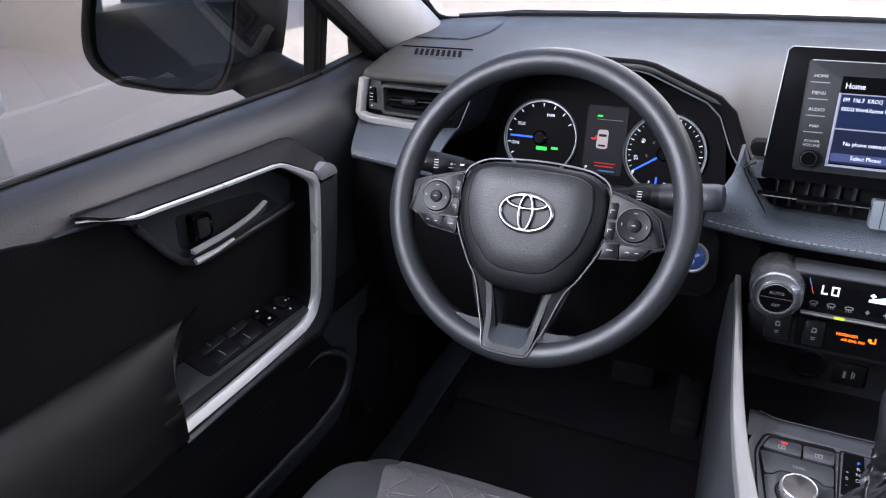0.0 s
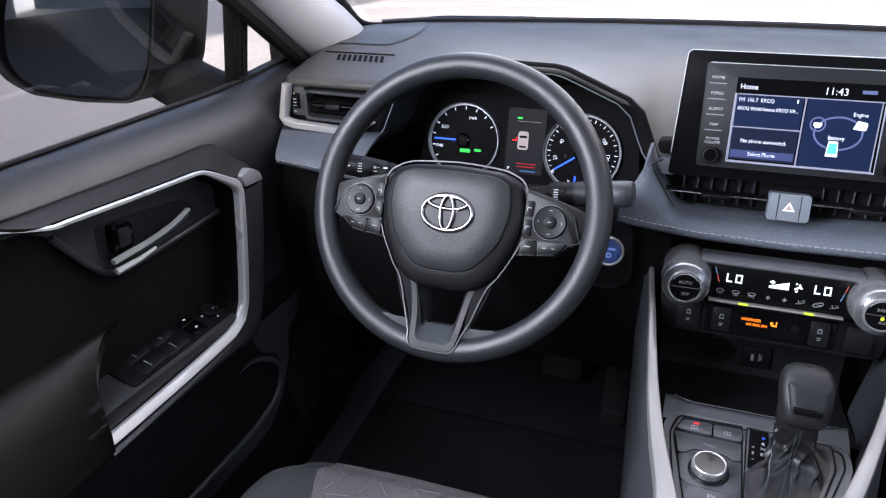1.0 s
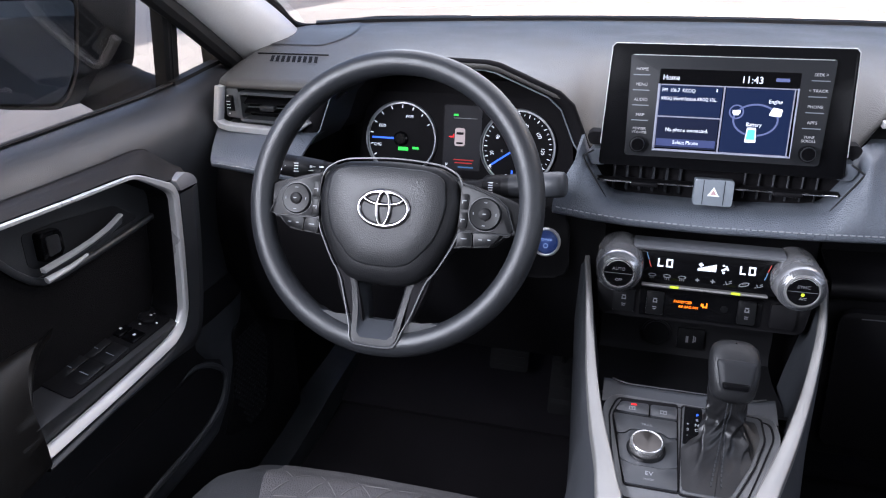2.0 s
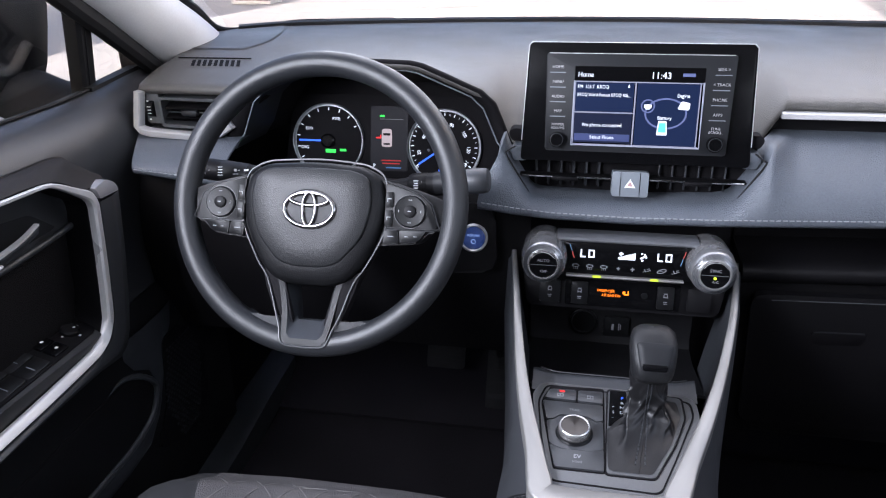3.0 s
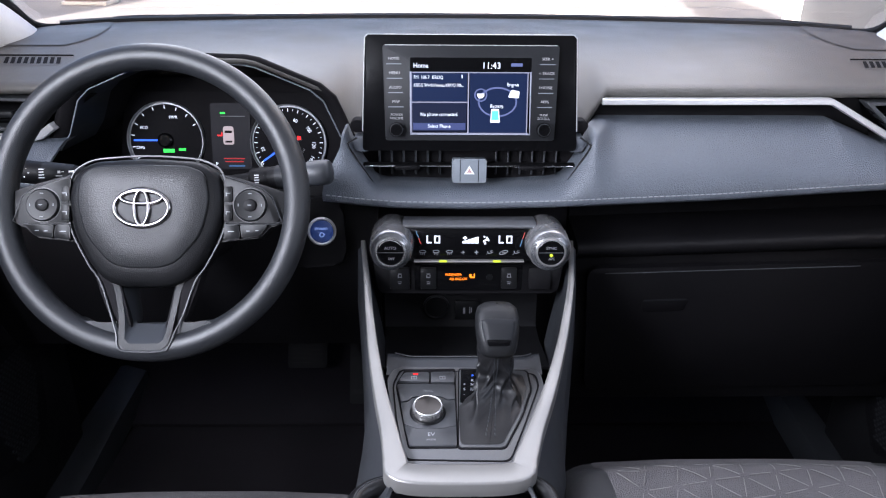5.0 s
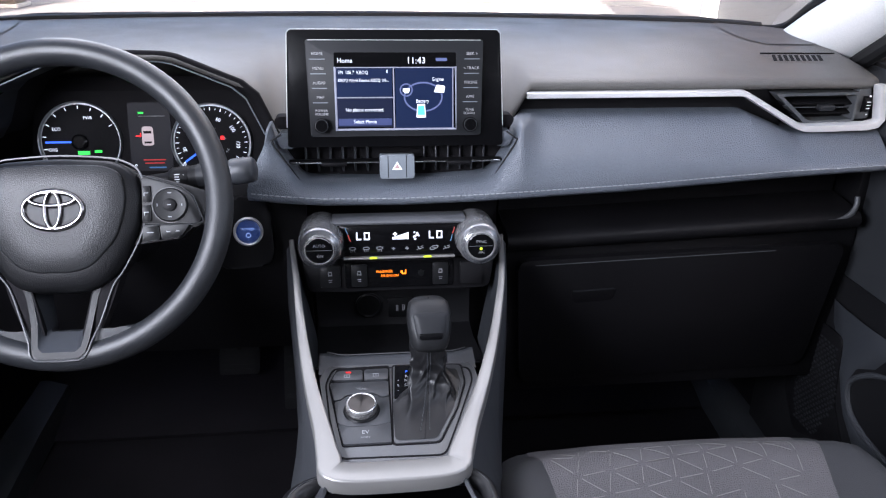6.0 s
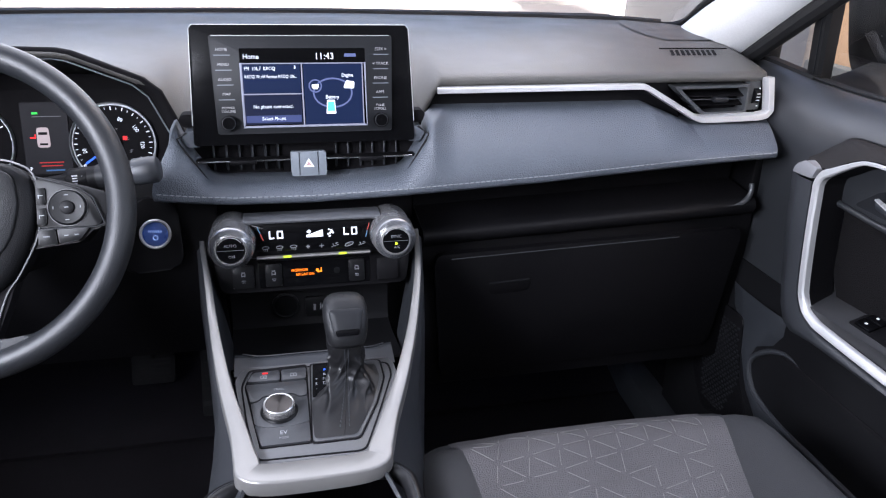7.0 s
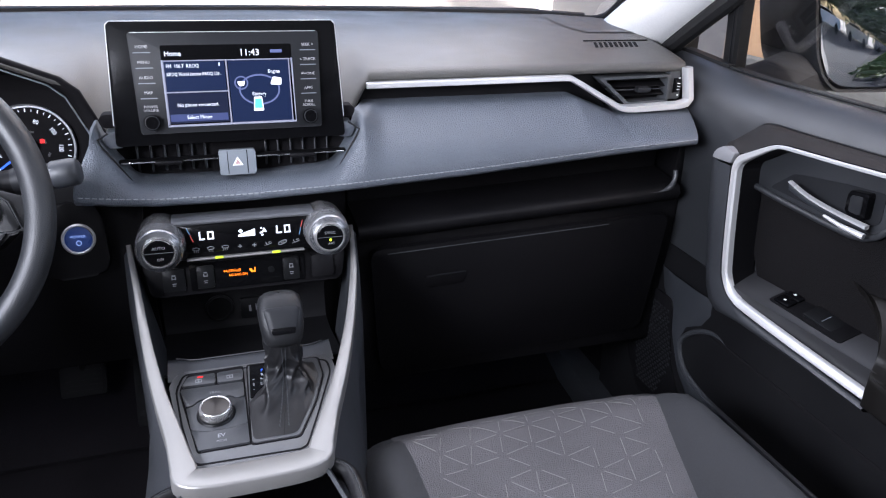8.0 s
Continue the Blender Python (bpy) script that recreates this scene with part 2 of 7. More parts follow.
def ring_prism(bm, outer, inner, m, d0, d1):
    """A flat ring between two outlines of equal count, with depth."""
    k = len(outer)
    rows = [[bm.verts.new(m @ Vector((x, y, d))) for x, y in pts] for pts, d in ((outer, d0), (outer, d1), (inner, d1), (inner, d0))]
    for q in range(4):
        a, b = rows[q], rows[(q + 1) % 4]
        for i in range(k):
            bm.faces.new((a[i], a[(i + 1) % k], b[(i + 1) % k], b[i]))
    return bm


def lathe(bm, prof, m, n=32, turn=2 * math.pi):
    """Turns (radius, height) about the local z of m."""
    rows = [[bm.verts.new(m @ Vector((r * math.cos(turn * i / n), r * math.sin(turn * i / n), h))) for i in range(n)] for r, h in prof if r > 1e-6]
    for a, b in zip(rows, rows[1:]):
        for i in range(n):
            bm.faces.new((a[i], a[(i + 1) % n], b[(i + 1) % n], b[i]))
    bm.faces.new(rows[0][::-1]), bm.faces.new(rows[-1])
    return bm


def sweep(bm, path, prof, up=(0, 0, 1), closed=False):
    """Carries a closed profile (side, up) along a path; the profile may be a function of 0..1."""
    path = [Vector(p) for p in path]
    k, rows = len(path), []
    for i, p in enumerate(path):
        t = (path[(i + 1) % k] - path[i - 1]) if closed else (path[min(i + 1, k - 1)] - path[max(i - 1, 0)])
        t.normalize()
        s = t.cross(Vector(up)).normalized()
        u = s.cross(t)
        pr = prof(i / (k - 1)) if callable(prof) else prof
        rows.append([bm.verts.new(p + s * a + u * b) for a, b in pr])
    n = len(rows[0])
    for q in range(k if closed else k - 1):
        a, b = rows[q], rows[(q + 1) % k]
        for i in range(n):
            bm.faces.new((a[i], a[(i + 1) % n], b[(i + 1) % n], b[i]))
    if not closed:
        bm.faces.new(rows[0][::-1]), bm.faces.new(rows[-1])
    return bm


def circle(r, n=10, sx=1.0, sy=1.0):
    return [(r * sx * math.cos(2 * math.pi * i / n), r * sy * math.sin(2 * math.pi * i / n)) for i in range(n)]


def sheet(bm, rows, thick=0.0):
    """A surface through a grid of points, with thickness."""
    vs = [[bm.verts.new(p) for p in row] for row in rows]
    fs = [bm.faces.new((a[i], a[i + 1], b[i + 1], b[i])) for a, b in zip(vs, vs[1:]) for i in range(len(a) - 1)]
    if thick:
        bmesh.ops.recalc_face_normals(bm, faces=fs)
        bmesh.ops.solidify(bm, geom=fs, thickness=thick)
    return bm


def plane_at(origin, x, z):
    """A pose whose local x and z lie along the given directions."""
    x, z = Vector(x).normalized(), Vector(z).normalized()
    y = z.cross(x).normalized()
    x = y.cross(z)
    m = Matrix((x, y, z)).transposed().to_4x4()
    m.translation = origin
    return m


def words(text, m, size, mat, parent, name="lettering", align="CENTER", label=""):
    """Raised lettering with the built-in font, as a mesh."""
    cu = bpy.data.curves.new(name, "FONT")
    cu.body, cu.size, cu.align_x, cu.align_y, cu.extrude = text, size, align, "CENTER", 0.0001
    cu.resolution_u = 2
    tmp = bpy.data.objects.new("tmp", cu)
    me = tmp.to_mesh()
    bm = B()
    bm.from_mesh(me)
    bm.transform(m)
    tmp.to_mesh_clear()
    bpy.data.objects.remove(tmp)
    bpy.data.curves.remove(cu)
    return part(name, bm, mat, parent, label)


def bars(bm, m, items, t=0.0002):
    """Small flat marks: centre x, y, width, height in the plane of m."""
    for x, y, w, h in items:
        obox(bm, m @ pose(x, y, 0), w, h, t * 2)
    return bm


def lerp(a, b, t):
    return a + (b - a) * t


def step(a, b, x):
    t = min(1, max(0, (x - a) / (b - a)))
    return t * t * (3 - 2 * t)


def span(a, b, n):
    return [a + (b - a) * i / n for i in range(n + 1)]



# ---- the car's shell ----
ground = part("ground", sheet(B(), [[(x, y, 0) for x in (-400, -60, -12, 0, 12, 60, 400)] for y in (-400, -60, -12, 0, 12, 60, 400)]), CONCRETE, None,
              "pale concrete forecourt reaching far around the car", category="ground", kind="structure")

WS = lambda x: 0.83 - 0.33 * x * x  # where the windscreen meets the dashboard


HOODX = -0.378
HOOD = [(0.0, 1.1245), (0.07, 1.1225), (0.088, 1.119), (0.172, 1.084), (0.192, 1.066), (0.215, 1.012), (0.235, 0.985)]


def hood_z(d):
    """Height of the instrument hood's edge at a distance from its middle."""
    d = abs(d)
    for (x0, z0), (x1, z1) in zip(HOOD, HOOD[1:]):
        if d <= x1:
            return lerp(z0, z1, (d - x0) / (x1 - x0))
    return HOOD[-1][1]


def front_z(x):
    """Height of the upper dashboard's front edge along the car."""
    if x < HOODX:
        return max(hood_z(x - HOODX), 1.080)
    if x < 0:
        return max(hood_z(x - HOODX), 1.000)
    return lerp(1.000, 1.080, min(1, max(0, (x - 0.150) / 0.044)))


def crown(x, y):
    """Height of the upper dashboard."""
    flat = 1.104 + 0.012 * step(0.33, 0.55, y) - 0.008 * step(0.6, 0.9, y) - 0.006 * step(0.62, 0.80, abs(x)) * step(0.3, 0.7, y)
    f = front_z(x)
    run = 0.20 - 0.03 * step(1.06, 1.0, f)
    t = min(1, max(0, (y - 0.262) / run))
    return lerp(f, flat, 1 - (1 - t) ** 2.4)


part("floor", box(B(), -0.78, 0.78, -1.6, 1.05, 0.24, 0.30), CARPET, None, "black carpeted car floor", category="floor", kind="structure")
bm = box(B(), -0.78, 0.78, 0.88, 0.95, 0.30, 1.0)
sheet(bm, [[(x, y, z) for x in span(-0.78, 0.78, 8)] for y, z in ((0.5, 0.302), (0.72, 0.36), (0.88, 0.55), (0.9, 0.9))], 0.01)
for s in (-1, 1):
    bs = sheet(B(), [[(s * lerp(0.795, 0.77, step(0.1, 0.6, y)), y, z) for z in (0.24, 0.45, 0.7, 0.9, 1.05)] for y in span(0.14, 1.0, 8)], 0.02)
    part("kick_panel", bs, HARD, None, "black plastic kick panel beside the footwell", category="panel", kind="structure")
    part("sill_trim", sweep(B(), [(s * 0.735, y, 0.315 + 0.03 * step(0.2, 0.6, y)) for y in span(-1.2, 0.62, 12)], [(-0.045, -0.03), (0.045, -0.03), (0.04, 0.02), (0.0, 0.035), (-0.035, 0.03)]), FLANK, None, "dark scuff plate along the door opening", category="sill", kind="structure")
part("firewall", bm, CARPET, None, "black carpeted toe board under the dashboard", category="wall", kind="structure")
bm = sheet(B(), [[(x * (0.9 + 0.1 * step(-1.8, -0.6, y)), y, 1.60 - 0.10 * (abs(x) / 0.62) ** 3 - 0.06 * step(-0.4, 0.2, y)) for x in span(-0.62, 0.62, 12)] for y in span(-1.9, 0.02, 10)], 0.03)
part("roof_panel", sheet(B(), [[(x, y, 1.66 - 0.06 * (abs(x) / 0.7) ** 3) for x in span(-0.74, 0.74, 10)] for y in span(-2.2, 0.06, 6)], 0.02), PAINT, None, "car roof seen from below as shade", category="roof", kind="structure")
part("headliner", bm, HEADLINER, None, "pale grey cloth headliner", category="ceiling", kind="structure")
# unseen boxes stand in for the tinted rear windows and keep light out
bm = box(B(), -0.8, 0.8, -1.95, -1.9, 0.3, 1.62)
box(bm, -0.80, -0.74, -1.93, -1.13, 0.3, 1.6)
box(bm, 0.74, 0.80, -1.93, -1.13, 0.3, 1.6)
part("rear_blackout", bm, HARD, None, "opaque dark boxes closing the cabin in place of tinted rear windows", category="wall", kind="structure")
for s in (-1, 1):
    part("body_side", prism(B(), rounded([(-2.25, 0.45), (-1.12, 0.40), (-1.12, 1.03), (-2.0, 1.06), (-2.25, 1.0)], 0.06), Matrix.Diagonal((s, 1, 1, 1)) @ plane_at((0, 0, 0), (0, 1, 0), (1, 0, 0)), 0.80, 0.90, 0.02), PAINT, None, "dark painted rear side of the car", category="car body", kind="structure")
bm = box(B(), -0.62, 0.62, -1.55, -1.4, 0.55, 1.2, 0.05, 3)
box(bm, -0.64, 0.64, -1.45, -0.95, 0.4, 0.66, 0.05, 3)
part("rear_bench", bm, BOLSTER, None, "charcoal cloth rear bench seat on the floor", category="seat")

# windscreen and its black border
bm = sheet(B(), [[(x * lerp(1, 0.84, v), lerp(WS(x) + 0.03, 0.02, v), lerp(1.10, 1.56, v)) for x in span(-0.80, 0.80, 16)] for v in span(0, 1, 6)])
ws = part("windscreen", bm, PANE, None, "clear curved windscreen", category="window", kind="structure", inward=True)
ws.visible_shadow = False
bm = sweep(B(), [(x, WS(x) - 0.004, crown(x, WS(x)) + 0.003) for x in span(-0.74, 0.74, 40)], [(-0.008, -0.012), (0.02, -0.012), (0.02, 0.004), (0.004, 0.006), (-0.007, 0.003)])
part("windscreen_seal", bm, RUBBER, None, "black rubber seal along the windscreen base", category="trim", kind="structure")


def a_pillar(s):
    """Grey trimmed pillar between windscreen and door glass, with its black seals."""
    outer = [(0.772, 0.465, 1.050), (0.760, 0.395, 1.093), (0.748, 0.310, 1.142), (0.738, 0.235, 1.185), (0.725, 0.150, 1.230), (0.690, -0.030, 1.325), (0.640, -0.230, 1.430)]
    inner = [(0.770, 0.660, 1.080), (0.764, 0.604, 1.110), (0.757, 0.515, 1.157), (0.752, 0.440, 1.192), (0.740, 0.350, 1.240), (0.700, 0.150, 1.340), (0.620, -0.150, 1.480)]
    P = lambda v: Vector((s * v[0], v[1], v[2]))
    oa, ib = smooth_line([P(v) for v in outer], 5), smooth_line([P(v) for v in inner], 5)
    rows = []
    for k, (a, b) in enumerate(zip(oa, ib)):
        bulge = lerp(0.046, 0.030, k / (len(oa) - 1))
        rows.append([a + Vector((s * 0.03, 0.01, -0.01))] + [a.lerp(b, w) + Vector((-s * bulge * math.sin(math.pi * w) ** 0.8, 0, 0)) for w in span(0, 1, 10)] + [b + Vector((s * 0.03, 0.01, 0.01))])
    part("pillar_trim", sheet(B(), rows), PILLAR, None, "pale grey pillar trim beside the windscreen", category="pillar", kind="structure", crease=0.9)
    part("pillar_seal", sweep(B(), [p + Vector((s * 0.018, -0.008, -0.008)) for p in oa], circle(0.0155, 10), up=(0, -0.55, 0.83)), RUBBER, None, "black rubber door seal along the pillar", category="trim", kind="structure")
    corner = [Vector((s * x, WS(x) + 0.002, crown(x, WS(x)) + 0.004)) for x in (0.45, 0.55, 0.64)] + [Vector((s * 0.71, 0.655, 1.110))]
    corner += [P(v) + Vector((-s * 0.002, 0.002, 0.005)) for v in inner[1:]]
    part("windscreen_corner_seal", sweep(B(), smooth_line(corner, 5), lambda t: circle(lerp(0.005, 0.0075, step(0.1, 0.5, t)), 8), up=(0, -0.55, 0.83)), RUBBER, None, "black seal curving up beside the windscreen", category="trim", kind="structure")


a_pillar(-1), a_pillar(1)

bm = sheet(B(), [[(x, y, 0.985 + 0.06 * step(3.4, 0.9, y) - 0.05 * (abs(x) / 0.8) ** 3) for x in span(-0.85, 0.85, 12)] for y in span(0.95, 1.95, 10)], 0.01)
part("bonnet", bm, BONNET, None, "pale glossy bonnet beyond the windscreen", category="bonnet")
bm = sweep(B(), [(x, WS(x) + 0.10, 1.075 - 0.02 * abs(x)) for x in span(-0.75, 0.3, 20)], circle(0.006, 6))
part("wiper", bm, RUBBER, None, "black windscreen wiper at rest", category="wiper")

# ---- dashboard ----
dash = thing("dashboard", "dark grey soft-touch dashboard with silver trim and stitched pad", "dashboard", (0, 0.4, 0.9))
def lip_y(x):
    return 0.262 + 0.045 * step(0.705, 0.768, abs(x)) ** 2


def end_drop(x):
    return -0.022 * step(0.725, 0.768, abs(x)) ** 2


rows = [[(x, lip_y(x) + dy, crown(x, 0.262) + end_drop(x) + dz) for x in span(-0.768, 0.768, 150)] for dy, dz in ((0.010, -0.0135), (0.003, -0.0125), (-0.001, -0.0085), (-0.0014, -0.0042))]
rows += [[(x, lerp(lip_y(x), WS(x) + 0.03, v), crown(x, lerp(0.262, WS(x) + 0.03, v)) + end_drop(x)) for x in span(-0.768, 0.768, 150)] for v in [0.006] + span(0, 1, 36)[1:]]
part("top_pad", sheet(B(), rows, 0.003), SOFT, dash, "grey grained top pad", crease=1.2)



def hood_line(k):
    """The hood's outline in x, z, scaled by k about its foot."""
    half = [(x, z) for x, z in reversed(HOOD)]
    pts = [(HOODX + x * k, 0.99 + (z - 0.99) * k) for x, z in half] + [(HOODX - x * k, 0.99 + (z - 0.99) * k) for x, z in reversed(half[:-1])]
    out = []
    for (x0, z0), (x1, z1) in zip(pts, pts[1:]):
        out += [(lerp(x0, x1, t), lerp(z0, z1, t)) for t in (0, 0.34, 0.67)]
    return out + [pts[-1]]


rows = []
for y, k, dz in ((0.272, 1.0, 0.0), (0.2625, 1.002, 0.001), (0.2600, 0.995, 0.0), (0.2605, 0.97, 0.0), (0.264, 0.935, 0.0), (0.272, 0.905, 0.0), (0.30, 0.89, 0), (0.36, 0.865, 0), (0.43, 0.80, -0.004)):
    rows.append([(x, y, z + dz) for x, z in hood_line(k)])
part("cluster_hood", sheet(B(), rows), DARK, dash, "arched hood over the instruments", crease=1.2)
part("cluster_rim", sweep(B(), [(x, 0.2700, z - 0.001) for x, z in hood_line(0.902)], circle(0.0011, 6), up=(0, 1, 0)), GREY, dash, "thin grey line inside the hood")
part("cluster_bezel", sheet(B(), [[(x, y, z - 0.003) for x, z in hood_line(k)] for y, k in ((0.274, 0.905), (0.30, 0.893), (0.340, 0.872), (0.362, 0.858))]), BEZEL, dash, "dark grey bezel round the instruments", crease=1.2)

def knots(table, x):
    """Straight lines between the (x, value) pairs of a table."""
    for (x0, v0), (x1, v1) in zip(table, table[1:]):
        if x <= x1:
            return lerp(v0, v1, max(0, (x - x0) / (x1 - x0)))
    return table[-1][1]


SEAMLINE = [(-0.745, 0.9805), (-0.55, 0.964), (-0.20, 0.9530), (-0.15, 0.9470), (-0.10, 0.9430), (0, 0.9415), (0.12, 0.9445), (0.33, 0.9545), (0.55, 0.9695), (0.70, 0.9760), (0.745, 0.9775)]
STITCH = lambda x: knots(SEAMLINE, x)
# upper edge of the pad: it dips below the centre vents and rises in a wing on either side of them
PADTOP = [(-0.20, 1.034), (-0.169, 1.034), (-0.1645, 1.020), (-0.160, 1.010), (-0.131, 0.9645), (-0.122, 0.9600), (-0.110, 0.9585), (-0.028, 0.9565), (0.032, 0.9560), (0.110, 0.9600), (0.124, 0.9625), (0.1353, 0.969), (0.1600, 1.009), (0.1640, 1.018), (0.170, 1.034), (0.19, 1.038), (0.52, 1.038), (0.56, 1.022), (0.60, 1.006), (0.745, 1.006)]


def pad_top(x):
    if x < -0.5:
        return lerp(0.996, 1.006, step(0.52, 0.6, -x))
    return knots(PADTOP, x)


def pad_y(x, v):
    deep = lerp(0.196, 0.262, step(0.163, 0.21, x)) if x > -0.5 else 0.262
    return lerp(deep, 0.166, math.sin(min(1, v) * math.pi / 2) ** 0.8)


def pad_x(x, y):
    """The pad's ends curve in towards its front edge."""
    return x - math.copysign(max(0, abs(x) - 0.55) / 0.195 * 0.042 * (1 - (y - 0.166) / 0.096), x)


def pad_rows(left, right, n):
    """The pad between two ends; left gives its end at each height."""
    rows = [[(x, pad_y(x, 0) + 0.05, pad_top(x)) for x in span(left(0), right, n)]]
    for v in span(0, 1, 14):
        rows.append([(pad_x(x, pad_y(x, v)), pad_y(x, v), lerp(pad_top(x), STITCH(x), v)) for x in span(left(v), right, n)])
    for y, dz in ((0.1665, -0.0045), (0.172, -0.0090), (0.25, -0.012)):
        rows.append([(pad_x(x, y) if y < 0.2 else x, y, STITCH(x) + dz) for x in span(left(1), right, n)])
    return rows


part("stitched_pad", sheet(B(), pad_rows(lambda v: -0.745, -0.575, 40), 0.004), PAD, dash, "blue-grey soft pad with a stitched lower edge", crease=1.2)
bm = B()
rows = pad_rows(lambda v: lerp(-0.1685, -0.199, step(0, 1, v) ** 0.8), 0.745, 200)
part("stitched_pad", sheet(bm, rows, 0.004), PAD, dash, "blue-grey soft pad with a stitched lower edge", crease=1.2)
bm = sweep(B(), [(x, pad_y(x, 0.04) - 0.001, z - 0.0025) for x, z in [(-0.152, 1.030)] + [(x, z + (0.002 if abs(x) > 0.15 else 0)) for x, z in PADTOP[2:14]] + [(0.1485, 1.031)]], circle(0.0013, 5), up=(0, -0.6, 0.8))
part("vent_groove", bm, RUBBER, dash, "dark groove round the centre vents")
bm = B()
for i in range(180):
    x = -0.698 + i * 1.396 / 179
    if x < -0.58 or x > -0.195:
        slope = math.degrees(math.atan((STITCH(x + 0.01) - STITCH(x - 0.01)) / 0.02))
        obox(bm, pose(x, 0.1655, STITCH(x) + 0.003, 0, -slope, 0), 0.0055, 0.0014, 0.0011)
part("stitching", bm, THREAD, dash, "row of pale grey stitches", kind="stuff")

# silver strip running into the passenger vent surround


def silver_run(s):
    """Silver trim in front of the pad; the passenger side has the long strip."""
    if s > 0:
        path = [(0.189, 0.256, 1.0625), (0.196, 0.2555, 1.0627), (0.36, 0.255, 1.0635), (0.505, 0.254, 1.0645), (0.515, 0.254, 1.0635), (0.526, 0.2535, 1.058), (0.603, 0.249, 1.0160), (0.615, 0.2485, 1.0125),
                (0.632, 0.248, 1.012), (0.715, 0.246, 1.0145), (0.729, 0.246, 1.0175), (0.7355, 0.247, 1.0245), (0.732, 0.25, 1.050), (0.7275, 0.252, 1.076)]
    else:
        path = [(-0.583, 0.2505, 1.026), (-0.603, 0.249, 1.0125), (-0.63, 0.248, 1.006), (-0.715, 0.246, 1.0105), (-0.729, 0.246, 1.014), (-0.7355, 0.247, 1.021), (-0.732, 0.25, 1.047), (-0.7275, 0.252, 1.073)]
    prof = lambda t: [(a * w, b) for w in ((lerp(0.0042, 0.0056, step(0.35, 0.6, t)) if s > 0 else 0.0056),) for a, b in ((-1, -0.012), (-1, 0.001), (-0.7, 0.004), (0.75, 0.0052), (1, 0.003), (1, -0.012))]
    part("silver_strip", sweep(B(), path, prof, up=(0, -1, 0)), SILVER, dash, "satin silver strip round the side vent")


silver_run(1), silver_run(-1)
part("channel", prism(B(), [(0.150, 1.000), (0.60, 1.000), (0.56, 1.072), (0.195, 1.072)], plane_at((0, 0.280, 0), (1, 0, 0), (0, -1, 0)), -0.006, 0.0), HARD, dash, "black channel behind the silver strip")


def side_vent(s):
    """Outer air vent: dark cavity, rounded bezel, slats, tab and thumb wheel."""
    m = Matrix.Diagonal((s, 1, 1, 1)) @ plane_at((0, 0.262, 0), (1, 0, 0), (0, -1, 0))
    vent = part("air_vent", prism(B(), [(0.53, 1.064), (0.612, 1.012), (0.738, 1.012), (0.738, 1.07)], m, -0.03, -0.028), DARK, dash, "black side air vent")
    outer = rounded([(0.566, 1.062), (0.622, 1.016), (0.700, 1.018), (0.700, 1.064)], [0.004, 0.006, 0.004, 0.004])
    inner = rounded([(0.578, 1.058), (0.626, 1.0205), (0.696, 1.0225), (0.696, 1.060)], [0.004, 0.006, 0.004, 0.004])
    part("bezel", ring_prism(B(), outer, inner, m, -0.02, 0.004), SATIN, vent)
    for k in range(2):
        z = 1.0335 + 0.0140 * k
        x0 = 0.613 - (z - 1.022) * 1.25
        part("slat", obox(B(), m @ pose((x0 + 0.697) / 2, z, -0.012, 20, 0, 0), 0.697 - x0, 0.0022, 0.018, 0.0007), HARD, vent)
    part("tab", obox(B(), m @ pose(0.652, 1.0405, 0.0), 0.026, 0.010, 0.014, 0.004), BEZEL, vent)
    part("chrome_line", obox(B(), m @ pose(0.646, 1.0405, -0.002), 0.088, 0.0016, 0.003, 0.0005), FLANK, vent)
    part("thumb_panel", prism(B(), rounded([(0.7035, 1.021), (0.7285, 1.022), (0.7225, 1.070), (0.7035, 1.068)], 0.004), m, -0.02, -0.004, 0.001), SATIN, vent)
    wheel_bm = lathe(B(), [(0.004, -0.0045), (0.013, -0.0045), (0.013, 0.0045), (0.004, 0.0045)], m @ pose(0.717, 1.044, -0.008, 0, 90, 0), 28)
    thumb = part("thumb_wheel", wheel_bm, HARD, vent)
    part("mark", bars(B(), m @ pose(0, 0, 0.0052), [(0.717, 1.030, 0.003, 0.002), (0.717, 1.058, 0.003, 0.002), (0.717, 1.044, 0.006, 0.001), (0.717, 1.039, 0.006, 0.001), (0.717, 1.049, 0.006, 0.001)]), WHITE, thumb)


side_vent(1), side_vent(-1)


def defroster(s):
    """Slanted dark slots let into the dashboard, under a fine line."""
    at = lambda x, y, d=0.0: (s * x, y, crown(s * x, y) + d)
    g = part("demister_grille", sheet(B(), [[at(lerp(x0, x1, u), y, 0.0004) for u in span(0, 1, 10)] for y, x0, x1 in ((0.330, 0.600, 0.694), (0.341, 0.600, 0.695), (0.353, 0.600, 0.695), (0.368, 0.600, 0.696))]), SOFT, dash, "slotted window demister")
    part("grille_line", sweep(B(), [at(x, 0.374, 0.001) for x in span(0.595, 0.722, 10)], circle(0.0011, 5)), DARK, g)
    for i in range(9):
        x = 0.603 + i * 0.0096
        part("slot", sheet(B(), [[at(x - 0.004 + k * 0.010 + w, 0.337 + k * 0.027, 0.0013) for w in (0.0, 0.0056)] for k in span(0, 1, 4)], 0.0006), DARK, g)
    rows = []
    for k in span(0, 1, 8):
        y = lerp(0.425, 0.66, k)
        rows.append([at(lerp(0.600 + 0.05 * k * k + 0.03 * (1 - k) ** 6, 0.764, u), y, 0.0016) for u in span(0, 1, 8)])
    part("corner_cover", sheet(B(), rows), COVER, dash, "darker cover in the dashboard corner")


defroster(1), defroster(-1)

